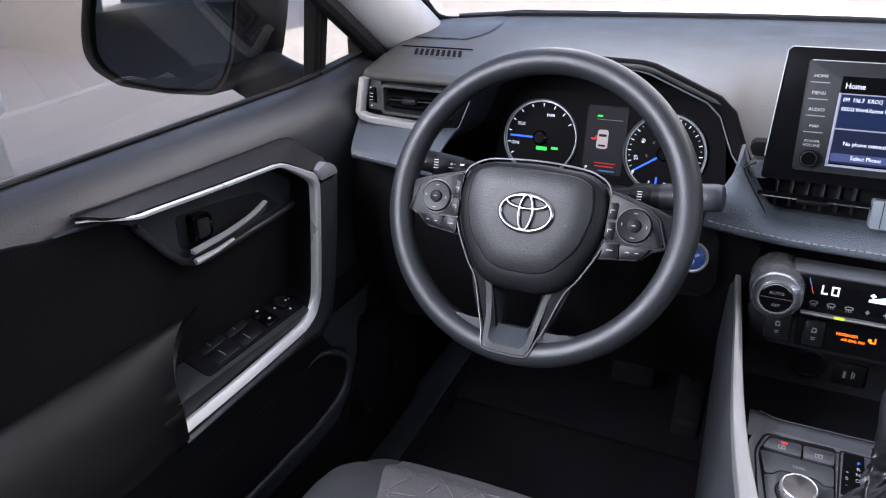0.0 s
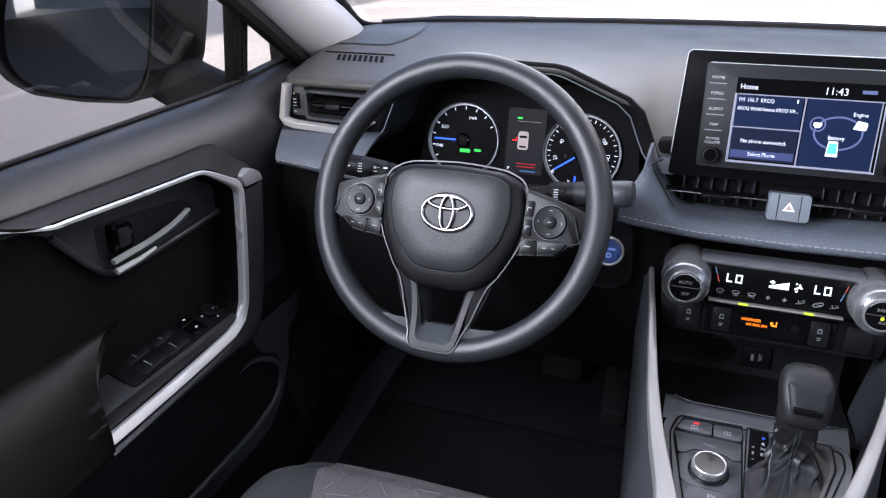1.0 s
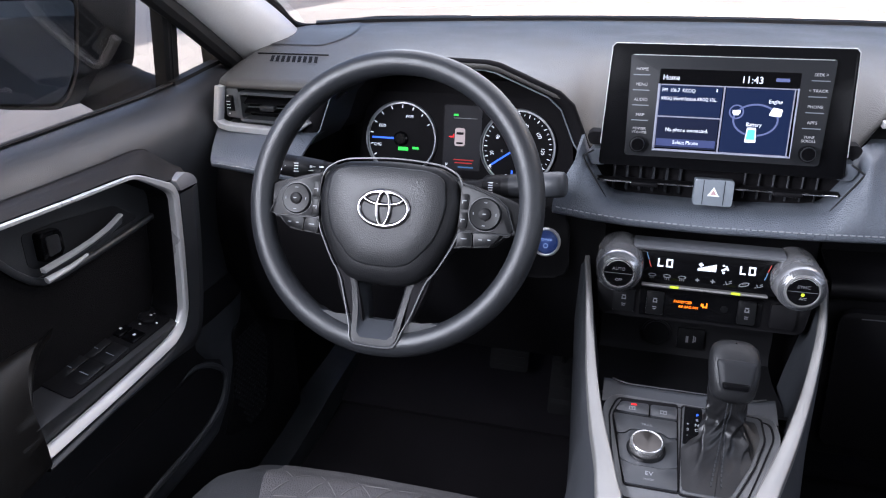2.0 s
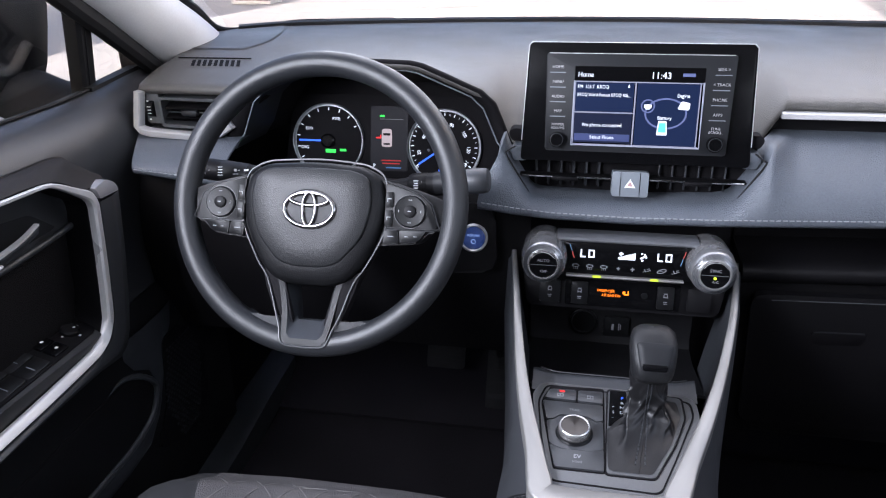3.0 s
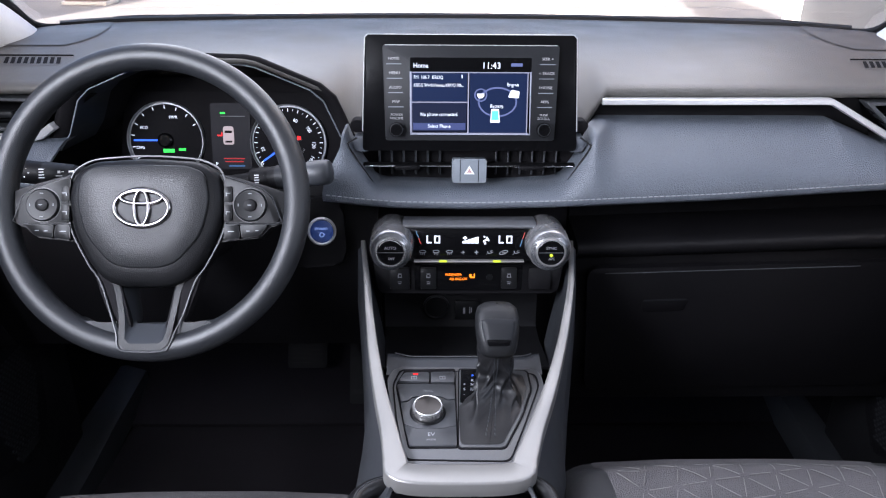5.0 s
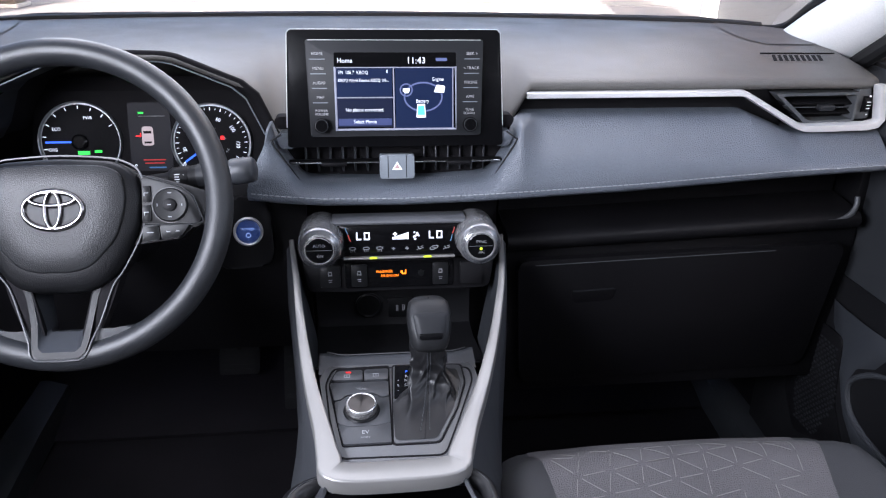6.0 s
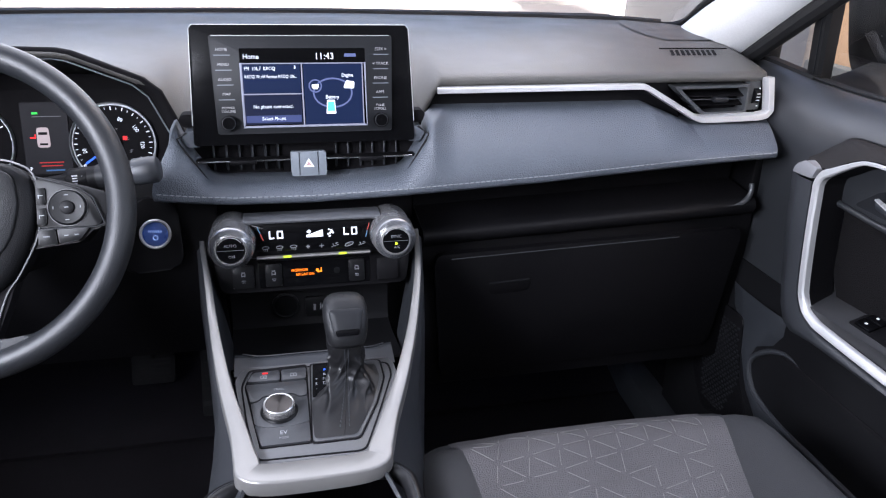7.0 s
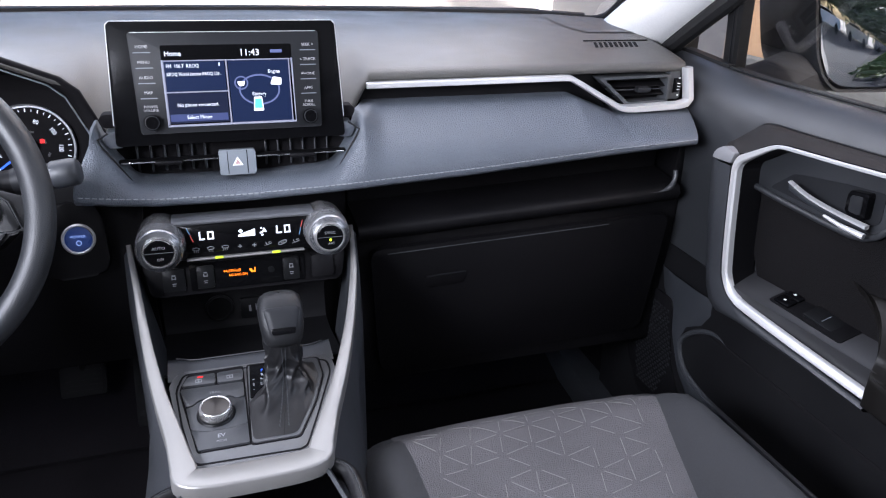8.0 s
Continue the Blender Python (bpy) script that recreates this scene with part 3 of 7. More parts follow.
# lower dashboard, shelf, glovebox
shelf_rise = lambda x: 0.003 + 0.040 * (x - 0.45)


bm = B()
rows = []
for y, z in ((0.255, 0.955), (0.30, 0.94), (0.305, 0.876), (0.235, 0.868), (0.222, 0.864), (0.218, 0.857), (0.222, 0.849), (0.232, 0.845), (0.236, 0.84)):
    rows.append([(x, y, z + shelf_rise(x)) for x in span(0.165, 0.725, 60)])
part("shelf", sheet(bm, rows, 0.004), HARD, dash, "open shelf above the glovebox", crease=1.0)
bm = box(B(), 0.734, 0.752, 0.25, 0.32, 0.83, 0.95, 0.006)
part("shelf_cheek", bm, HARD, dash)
# lip in a paler grey than the shelf, to paint its highlight
part("shelf_highlight", sweep(B(), smooth_line([(0.170, 0.2195, 0.8490), (0.30, 0.2195, 0.8550), (0.50, 0.2195, 0.8630), (0.66, 0.2195, 0.8700), (0.690, 0.2200, 0.8730), (0.708, 0.2215, 0.8800), (0.716, 0.2240, 0.8930), (0.717, 0.2270, 0.9080)], 6), lambda t: circle(1, 8, 0.004, lerp(0.0058, 0.0040, step(0.7, 1, t)))), SATIN, dash, "satin lip of the open shelf, made pale for its highlight", crease=1.2)
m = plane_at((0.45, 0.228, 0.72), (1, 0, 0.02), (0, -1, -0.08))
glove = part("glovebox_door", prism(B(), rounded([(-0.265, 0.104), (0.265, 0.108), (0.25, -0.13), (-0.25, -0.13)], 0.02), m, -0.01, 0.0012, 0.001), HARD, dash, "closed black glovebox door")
part("latch_bar", obox(B(), m @ pose(-0.141, 0.047, 0.0030, 0, 0, 1), 0.066, 0.0022, 0.0014), BEZEL, glove)
part("latch", prism(B(), rounded([(-0.078, 0.046), (-0.004, 0.048), (-0.009, 0.026), (-0.072, 0.024)], 0.006), m @ pose(-0.1, 0, 0), 0.001, 0.0025, 0.0008), HARD, glove)
# pale bar drawn as the highlight along the glovebox's upper edge
part("highlight_lip", obox(B(), m @ pose(-0.045, 0.0985, 0.0016, 0, 0, 0.9), 0.385, 0.0010, 0.0012), SATIN, glove)
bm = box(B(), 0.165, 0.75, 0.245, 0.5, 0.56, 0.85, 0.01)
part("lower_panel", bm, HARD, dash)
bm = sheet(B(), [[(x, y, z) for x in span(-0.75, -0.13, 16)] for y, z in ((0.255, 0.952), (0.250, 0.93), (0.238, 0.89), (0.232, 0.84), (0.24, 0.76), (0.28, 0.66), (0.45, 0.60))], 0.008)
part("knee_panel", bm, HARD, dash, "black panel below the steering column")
bm = box(B(), -0.165, 0.165, 0.30, 0.6, 0.5, 0.99, 0.01)
box(bm, -0.75, 0.75, 0.44, 0.62, 0.62, 1.06, 0.01)
part("carcass", bm, DARK, dash)

# ---- instrument cluster ----
cluster = thing("instrument_cluster", "dark instrument cluster with two round dials and a centre display", "instrument cluster", (HOODX, 0.42, 0.92))
KM = plane_at((HOODX, 0.405, 0.965), (1, 0, 0), (0, -0.97, 0.24))
part("face", prism(B(), rounded([(-0.19, -0.075), (0.19, -0.075), (0.17, 0.075), (-0.17, 0.075)], 0.03), KM, -0.006, 0.0), DARK, cluster)


def dial(cx, cy, label, marks, needle, ticks, turned):
    m = KM @ pose(cx, cy, 0)
    d = part("dial", lathe(B(), [(0.058, 0.0), (0.058, 0.002), (0.05, 0.003)], m, 48), DARK, cluster, label)
    part("ring", lathe(B(), [(0.0608, 0.001), (0.0608, 0.006), (0.0622, 0.007), (0.0630, 0.004), (0.0630, 0.0)], m, 64), DIALRING, d)
    tick = B()
    first, last, count, long = ticks
    for a in range(count):
        ang = radians(lerp(first, last, a / (count - 1)))
        obox(tick, m @ pose(0.0535 * math.cos(ang), 0.0535 * math.sin(ang), 0.0035, 0, 0, math.degrees(ang)), 0.0052 if a % long == 0 else 0.003, 0.0013 if a % long == 0 else 0.0008, 0.0003)
    part("tick_marks", tick, LITE, d)
    for txt, x, y in marks:
        words(txt, m @ pose(x, y, 0.0035, 0, 0, math.degrees(math.atan2(y, x)) - 90 if turned else 0) @ Matrix.Diagonal((0.9, 1, 1, 1)), 0.0084 if turned else 0.0070, LITE, d, "numeral")
    part("boss", lathe(B(), [(0.012, 0.003), (0.012, 0.008), (0.009, 0.010)], m, 24), GLOSS, d)
    part("needle", obox(B(), m @ pose(0, 0, 0.006, 0, 0, needle) @ pose(0.031, 0, 0), 0.04, 0.003, 0.001), BLUEGLOW, d, "blue lit needle")
    return d, m


d1, m1 = dial(-0.108, -0.003, "hybrid power dial with white ticks", [("PWR", 0.014, 0.037), ("ECO", -0.034, 0.020), ("CHG", -0.042, -0.012)], 180, (212, 28, 10, 1), False)
part("ready_lamp", bars(B(), m1 @ pose(0, 0, 0.0037), [(0.004, -0.017, 0.018, 0.006), (0.026, -0.015, 0.011, 0.004)]), GREENGLOW, d1)
d2, m2 = dial(0.092, -0.007, "speedometer with white numerals",
              [("0", -0.044, -0.034), ("20", -0.042, -0.01), ("40", -0.034, 0.016), ("60", -0.014, 0.036), ("80", 0.012, 0.036), ("100", 0.033, 0.022), ("120", 0.041, -0.003), ("140", 0.037, -0.026)], 215, (215, -35, 29, 2), True)
for txt, x, y in (("40", -0.026, -0.006), ("80", -0.018, 0.015), ("120", 0.004, 0.022), ("160", 0.020, 0.008), ("200", 0.024, -0.012)):
    words(txt, m2 @ pose(x, y, 0.0036, 0, 0, math.degrees(math.atan2(y, x)) - 90), 0.0046, ICON, d2, "inner_numeral")
for txt, x in (("E", -0.017), ("F", 0.006)):
    words(txt, m2 @ pose(x, -0.047, 0.0036), 0.0078, LITE, d2, "fuel_letter")
part("fuel_bar", bars(B(), m2 @ pose(0, 0, 0.0037), [(-0.007, -0.044, 0.003, 0.014)]), BLUEGLOW, d2)
part("warning_lamp", bars(B(), m2 @ pose(0, 0, 0.0037), [(0.017, 0.008, 0.006, 0.006)]), REDGLOW, d2)
mid = part("centre_display", prism(B(), rounded([(-0.034, -0.05), (0.03, -0.05), (0.03, 0.057), (-0.034, 0.057)], 0.003), KM, 0.0, 0.002), glow("dim_display_glass", (0.035, 0.034, 0.042), 0.05), cluster, "narrow colour display between the dials")
car_symbol = part("car_outline", prism(B(), rounded([(-0.009, -0.012), (0.009, -0.012), (0.0085, 0.018), (-0.0085, 0.018)], 0.005), KM @ pose(-0.006, 0.002, 0), 0.002, 0.0026), glow("pale_car_symbol", (0.62, 0.52, 0.52), 0.22), mid)
part("car_glass", bars(B(), KM @ pose(-0.006, 0.002, 0.0028), [(0, 0.009, 0.012, 0.004), (0, -0.007, 0.011, 0.003)]), DARK, car_symbol)
part("door_open_mark", bars(B(), KM @ pose(0, 0, 0.003), [(-0.020, 0.005, 0.008, 0.0022), (-0.0165, 0.007, 0.0016, 0.006)]), REDGLOW, mid)
for yy, w in ((-0.0325, 0.034), (-0.0375, 0.030)):
    part("warning_text", bars(B(), KM @ pose(0, 0, 0.003), [(0.002, yy, w, 0.0016)]), DIMRED, mid)
part("mode_marks", bars(B(), KM @ pose(0, 0, 0.003), [(-0.014, 0.041, 0.008, 0.003)]), GREENGLOW, mid)
part("rule", bars(B(), KM @ pose(0, 0, 0.003), [(0.002, 0.036, 0.04, 0.0009)]), ICON, mid)
part("odometer", bars(B(), KM @ pose(0, 0, 0.003), [(0.006, -0.0445, 0.026, 0.0022)]), DIMBLUE, mid)
words("P", KM @ pose(-0.027, -0.042, 0.003), 0.008, LITE, mid, "gear_letter")

# ---- steering wheel ----
TILT = radians(25)
WM = plane_at((-0.372, 0.024, 0.996), (1, 0, 0), (0, -math.cos(TILT), math.sin(TILT)))
sw = thing("steering_wheel", "black three-spoke steering wheel with silver emblem and thumb switches", "steering wheel", (-0.372, 0.024, 0.996))
bm = B()
sweep(bm, [WM @ Vector((0.001 + 0.1662 * math.cos(2 * math.pi * i / 96), 0.0022 + 0.1662 * math.sin(2 * math.pi * i / 96), 0)) for i in range(96)],
      [(x, y) for x, y in circle(1, 16, 0.0148, 0.0172)], up=WM.to_3x3() @ Vector((0, 0, 1)), closed=True)
rim = part("rim", bm, RIM, sw, "black moulded rim")


def mirror_line(half):
    return half + [(-x, y) for x, y in reversed(half)]


HUBLINE = mirror_line([(0.0, 0.052), (0.060, 0.048), (0.080, 0.036), (0.0875, 0.012), (0.084, -0.026), (0.064, -0.068), (0.046, -0.088), (0.024, -0.095)])[1:]


def domed(bm, line, m, levels):
    """A cushion: outline copies scaled and raised, closed on top. levels: scale, height, shift."""
    cx = sum(x for x, y in line) / len(line)
    cy = sum(y for x, y in line) / len(line)
    levels = [(*q, 0.0)[:3] for q in levels]
    rows = [[bm.verts.new(m @ Vector((cx + o + (x - cx) * k, cy + (y - cy) * k, h))) for x, y in line] for k, h, o in levels]
    n = len(line)
    for a, b in zip(rows, rows[1:]):
        for i in range(n):
            bm.faces.new((a[i], a[(i + 1) % n], b[(i + 1) % n], b[i]))
    c = bm.verts.new(m @ Vector((cx + levels[-1][2], cy, levels[-1][1])))
    for i in range(n):
        bm.faces.new((rows[-1][i], rows[-1][(i + 1) % n], c))
    return bm


hubl = rounded(HUBLINE, 0.02, 4)
hub = part("airbag_cover", domed(B(), hubl, WM, [(0.99, -0.03), (1.0, 0.0), (0.985, 0.008), (0.95, 0.013), (0.88, 0.0165), (0.7, 0.0195), (0.4, 0.0205)]), HUBEDGE, sw, "grained airbag cover", crease=1.2)
inset = rounded(mirror_line([(0.0, 0.043), (0.050, 0.0415), (0.068, 0.034), (0.0735, 0.004), (0.0635, -0.036), (0.037, -0.066), (0.02, -0.072)])[1:], 0.015, 4)
part("raised_panel", domed(B(), inset, WM, [(1.0, 0.0165), (1.0, 0.0195), (0.97, 0.0212), (0.6, 0.0225)]), HUB, hub, crease=1.2)


def ellipse_ring(bm, m, a, b, w, h, n=40, arc=(0, 2 * math.pi)):
    closed = abs(arc[1] - arc[0] - 2 * math.pi) < 1e-6
    k = n if closed else n + 1
    path = [m @ Vector((a * math.cos(arc[0] + (arc[1] - arc[0]) * i / n), b * math.sin(arc[0] + (arc[1] - arc[0]) * i / n), 0)) for i in range(k)]
    return sweep(bm, path, [(-w, 0), (w, 0), (w * 0.75, h * 0.55), (w * 0.2, h), (-w * 0.35, h * 0.95), (-w * 0.8, h * 0.5)], up=m.to_3x3() @ Vector((0, 0, 1)), closed=closed)


em = WM @ pose(0, -0.0055, 0.0225)
bm = ellipse_ring(B(), em, 0.0299, 0.0201, 0.0031, 0.0038)
ellipse_ring(bm, em @ pose(0, 0.0115, 0.0004), 0.0232, 0.0070, 0.0025, 0.0034)
ellipse_ring(bm, em @ pose(0, 0.0, 0.0008), 0.0078, 0.0193, 0.0024, 0.0034)
part("emblem", bm, EMBLEM, hub, "chrome oval emblem of crossing rings", crease=1.0)


def spoke(s):
    m = WM @ Matrix.Diagonal((s, 1, 1, 1))
    arm = part("side_spoke", prism(B(), rounded([(0.07, 0.036), (0.10, 0.030), (0.136, 0.020), (0.162, 0.010), (0.164, -0.022), (0.142, -0.022), (0.126, -0.038), (0.07, -0.044)], 0.005), m, -0.02, 0.003, 0.002), HUBEDGE, sw, "black side spoke")
    pod = part("switch_pod", prism(B(), rounded([(0.086, 0.031), (0.128, 0.017), (0.139, 0.008), (0.149, -0.019), (0.142, -0.0215), (0.086, -0.0215)], 0.004), m, 0.003, 0.0075, 0.0012), POD, arm, "satin black switch panel")
    part("pod_line", sweep(B(), [m @ Vector((x, y, 0.0068)) for x, y in [(0.086, 0.0322), (0.128, 0.0182), (0.1402, 0.0085), (0.1505, -0.0195), (0.1425, -0.0228), (0.086, -0.0228)]], circle(0.0006, 5), up=WM.to_3x3() @ Vector((0, 0, 1))), PODLINE, arm)
    part("lower_switch", prism(B(), rounded([(0.104, -0.0235), (0.136, -0.0235), (0.126, -0.036), (0.106, -0.039)], 0.002), m, 0.002, 0.008, 0.001), POD, arm)
    part("lower_switch", prism(B(), rounded([(0.086, -0.0235), (0.1025, -0.0235), (0.1045, -0.039), (0.086, -0.041)], 0.002), m, 0.002, 0.008, 0.001), POD, arm)
    pad = part("rocker", lathe(B(), [(0.0185, 0.007), (0.0185, 0.010), (0.017, 0.0115), (0.008, 0.0105)], m @ pose(0.116, -0.0015, 0), 36), POD, pod, "round rocker")
    part("rocker_line", lathe(B(), [(0.0188, 0.007), (0.0188, 0.0082), (0.0196, 0.0082), (0.0196, 0.007)], m @ pose(0.116, -0.0015, 0), 36), PODLINE, pod)
    part("centre_button", lathe(B(), [(0.007, 0.0105), (0.007, 0.0125), (0.005, 0.0135)], m @ pose(0.116, -0.0015, 0), 24), HARD, pad)
    part("icon", bars(B(), m @ pose(0.116, -0.0015, 0.0138), [(0, 0, 0.004, 0.0010)]), THREAD, pad)
    part("icon", bars(B(), m @ pose(0.116, -0.0015, 0.0118), [(0, 0.013, 0.004, 0.0008), (0, -0.013, 0.004, 0.0008), (-0.013, 0, 0.0008, 0.003), (0.013, 0, 0.0008, 0.003)]), THREAD, pad)
    for y in (0.011, -0.010):
        b = part("small_button", prism(B(), rounded([(0.0865, y - 0.009), (0.0955, y - 0.009), (0.0955, y + 0.009), (0.0865, y + 0.009)], 0.002), m, 0.007, 0.0092, 0.0008), POD, pod)
        part("icon", bars(B(), m @ pose(0.0912, y, 0.0102), [(0, 0.001, 0.005, 0.0008), (-0.002, -0.001, 0.0008, 0.003)]), THREAD, b)
    part("icon", bars(B(), m @ pose(0, 0, 0.0083), [(0.094, -0.031, 0.007, 0.0009), (0.113, -0.0305, 0.004, 0.0009), (0.123, -0.030, 0.004, 0.0009)]), THREAD, arm)


spoke(1), spoke(-1)
low = part("lower_spoke", prism(B(), [(-0.0385, -0.140), (0.0385, -0.140), (0.030, -0.1605), (-0.030, -0.1605)], WM, -0.030, -0.010, 0.003), DARK, sw, "black lower spoke")
for s in (-1, 1):
    part("leg", prism(B(), [(s * 0.062, -0.076), (s * 0.0535, -0.10), (s * 0.036, -0.145), (s * 0.030, -0.1605), (s * 0.018, -0.1605), (s * 0.0185, -0.138), (s * 0.029, -0.098), (s * 0.034, -0.078)], WM, -0.014, 0.004, 0.003), DARK, low)
def both(half):
    return half + [(-x, y, z) for x, y, z in reversed(half)]


lip = both([(-0.036, -0.082, 0.0042), (-0.030, -0.100, 0.0044), (-0.0255, -0.125, 0.0062), (-0.0232, -0.142, 0.0115), (-0.0218, -0.151, 0.0160), (-0.0165, -0.1560, 0.0175)])
deep = both([(-0.026, -0.082, -0.013), (-0.0235, -0.100, -0.013), (-0.0200, -0.120, -0.012), (-0.0178, -0.131, -0.010), (-0.0165, -0.1340, -0.006), (-0.0145, -0.1360, -0.004)])
brim = both([(-0.0425, -0.082, 0.0042), (-0.0368, -0.100, 0.0046), (-0.0318, -0.126, 0.0068), (-0.0295, -0.145, 0.0130), (-0.0272, -0.1565, 0.0180), (-0.0195, -0.1630, 0.0186)])
on_wheel = lambda pts, dz=0.0: [WM @ Vector((x, y, z + dz)) for x, y, z in pts]
part("spoke_dish", sheet(B(), [on_wheel(lip), [a.lerp(b, 0.06) for a, b in zip(on_wheel(lip), on_wheel(deep))], on_wheel(deep), on_wheel(deep, -0.017)], 0.001), FLANK, low, "sloping dark sides of the hollow in the spoke")
part("spoke_brim", sheet(B(), [on_wheel(brim, -0.014), on_wheel(brim), on_wheel(lip)], 0.001), HUBEDGE, low, "black band round the hollow")
part("edge_line", sweep(B(), [WM @ Vector(p) for p in smooth_line([(-0.070, 0.046, 0.004), (-0.083, 0.036, 0.0045), (-0.0895, 0.012, 0.005), (-0.0862, -0.027, 0.0055), (-0.0665, -0.068, 0.0055), (-0.053, -0.088, 0.0055), (-0.040, -0.126, 0.0075), (-0.0320, -0.146, 0.0130), (-0.0288, -0.1575, 0.0176), (-0.0200, -0.1645, 0.0182), (0.0200, -0.1645, 0.0182), (0.0288, -0.1575, 0.0176), (0.0320, -0.146, 0.0130), (0.040, -0.126, 0.0075), (0.053, -0.088, 0.0055), (0.0665, -0.068, 0.0055), (0.0862, -0.027, 0.0055), (0.0895, 0.012, 0.005), (0.083, 0.036, 0.0045), (0.070, 0.046, 0.004), (0.05, 0.0515, 0.003), (0.0, 0.0545, 0.003), (-0.05, 0.0515, 0.003), (-0.064, 0.0485, 0.0035)], 4)],
      circle(0.0012, 6), up=WM.to_3x3() @ Vector((0, 0, 1)), closed=True), PODLINE, low, "thin grey piping round the hub")
for s in (-1, 1):
    part("rim_web", prism(B(), [(s * x, y) for x, y in [(0.0335, -0.130), (0.040, -0.1335), (0.052, -0.1375), (0.064, -0.1355), (0.078, -0.128), (0.084, -0.142), (0.060, -0.158), (0.028, -0.164)]], WM, -0.012, 0.006, 0.004), RIM, rim)
col = thing("steering_column", "black steering column shroud with two stalks", "steering column", (-0.372, 0.12, 0.95))
part("shroud", lathe(B(), [(0.055, -0.20), (0.062, -0.12), (0.058, -0.04), (0.05, -0.03)], WM @ pose(0, -0.01, 0), 32), HARD, col)


def stalk(s, label):
    a, b = Vector((-0.372 + s * 0.05, 0.125, 0.985)), Vector((-0.372 + s * 0.19, 0.112, 1.006))
    ob = part("stalk", sweep(B(), [a.lerp(b, t) for t in span(0, 1, 8)], lambda t: circle(lerp(0.0095, 0.0145, step(0.2, 0.5, t)), 14), up=(0, -1, 0.3)), HARD, col, label, crease=1.0)
    part("grip_ring", sweep(B(), [a.lerp(b, t) for t in (0.55, 0.62, 0.72, 0.80)], circle(0.0153, 18), up=(0, -1, 0.3)), BEZEL, ob)
    q = plane_at(a.lerp(b, 0.80) + Vector((0, -0.0148, 0.0052)), (1, 0, 0.04), (0, -0.93, 0.35))
    marks = [(-0.0165, 0.006, 0.007, 0.0009), (-0.0165, 0.001, 0.0036, 0.0036), (-0.0165, -0.0035, 0.0012, 0.0016), (-0.0215, 0.001, 0.0020, 0.0009), (-0.0115, 0.001, 0.0020, 0.0009), (0.0045, 0.005, 0.006, 0.0010), (0.0045, 0.0015, 0.006, 0.0010), (0.0045, -0.002, 0.006, 0.0010), (0.0045, -0.0055, 0.007, 0.0009), (0.026, 0.001, 0.0035, 0.0032), (0.0305, 0.001, 0.003, 0.0009), (0.026, -0.004, 0.007, 0.0009), (0.041, 0.001, 0.006, 0.0024)]
    part("icon", bars(B(), q, [(x if s < 0 else -x * 0.45, y, w, h) for x, y, w, h in marks]), WHITE if s < 0 else ICON, ob)
    if s > 0:
        twist = part("twist_ring", sweep(B(), [a.lerp(b, t) for t in (0.31, 0.33, 0.47, 0.49)], lambda t: circle(0.0150 if 0.1 < t < 0.9 else 0.0135, 18), up=(0, -1, 0.3)), HARD, ob, "black twist ring with white marks")
        part("icon", bars(B(), plane_at(a.lerp(b, 0.40) + Vector((0, -0.0146, 0.0040)), (1, 0, 0.04), (0, -0.93, 0.35)), [(-0.003, 0.006, 0.006, 0.0010), (-0.003, 0.003, 0.005, 0.0010), (-0.003, 0.0, 0.006, 0.0010), (-0.003, -0.003, 0.005, 0.0010), (-0.003, -0.006, 0.006, 0.0010), (0.005, 0.002, 0.0010, 0.007)]), WHITE, twist)
        part("end_cap", sweep(B(), [a.lerp(b, t) for t in (0.84, 0.86, 0.97, 1.02, 1.035)], lambda t: circle(lerp(0.0160, 0.0125, step(0.6, 1, t)), 18), up=(0, -1, 0.3)), FLANK, ob, "rounded grey end cap", crease=1.2)

stalk(-1, "black light stalk with white symbols"), stalk(1, "black wiper stalk with white symbols")

# ---- head unit and centre vents ----
SM = plane_at((0, 0.211, 1.083), (1, 0, 0), (0, -0.98, 0.2))
unit = thing("head_unit", "gloss black infotainment unit with a lit colour screen", "infotainment", (0, 0.22, 1.0))
part("housing", prism(B(), rounded([(-0.145, -0.076), (0.145, -0.076), (0.139, 0.075), (-0.139, 0.075)], 0.004), SM, -0.028, 0.0, 0.0025), GLOSS, unit, "gloss black housing")
part("edge_trim", sweep(B(), [SM @ Vector(p) for p in [(-0.1445, -0.05, -0.001), (-0.1395, 0.071, -0.001), (-0.136, 0.075, -0.001), (0.136, 0.075, -0.001), (0.1395, 0.071, -0.001), (0.1445, -0.05, -0.001)]], circle(0.0009, 6), up=SM.to_3x3() @ Vector((0, 0, 1))), SILVER, unit, "thin bright edge")
bez = part("bezel", prism(B(), rounded([(-0.1135, -0.062), (0.1135, -0.062), (0.1165, 0.062), (-0.1165, 0.062)], 0.004), SM, -0.001, 0.0045, 0.0015), BEZEL, unit, "satin dark grey bezel")
part("bezel_edge", obox(B(), SM @ pose(0, 0.0617, 0.0042), 0.226, 0.0009, 0.001), SILVER, bez)
screen = part("screen", prism(B(), rounded([(-0.080, -0.054), (0.080, -0.054), (0.080, 0.046), (-0.080, 0.046)], 0.002), SM, 0.004, 0.0049), GLOSS, bez, "lit colour touch screen")
TILE = glow("blue_screen_tile", (0.010, 0.020, 0.062), 0.24)
TILE2 = glow("dark_screen_tile", (0.010, 0.014, 0.036), 0.3)
BTN = glow("screen_button", (0.06, 0.078, 0.19), 0.27)
LINE = glow("screen_line", (0.32, 0.33, 0.42), 0.24)
FRAMEG = material("screen_surround", (0.25, 0.26, 0.32), 0.4, vary=0.05)
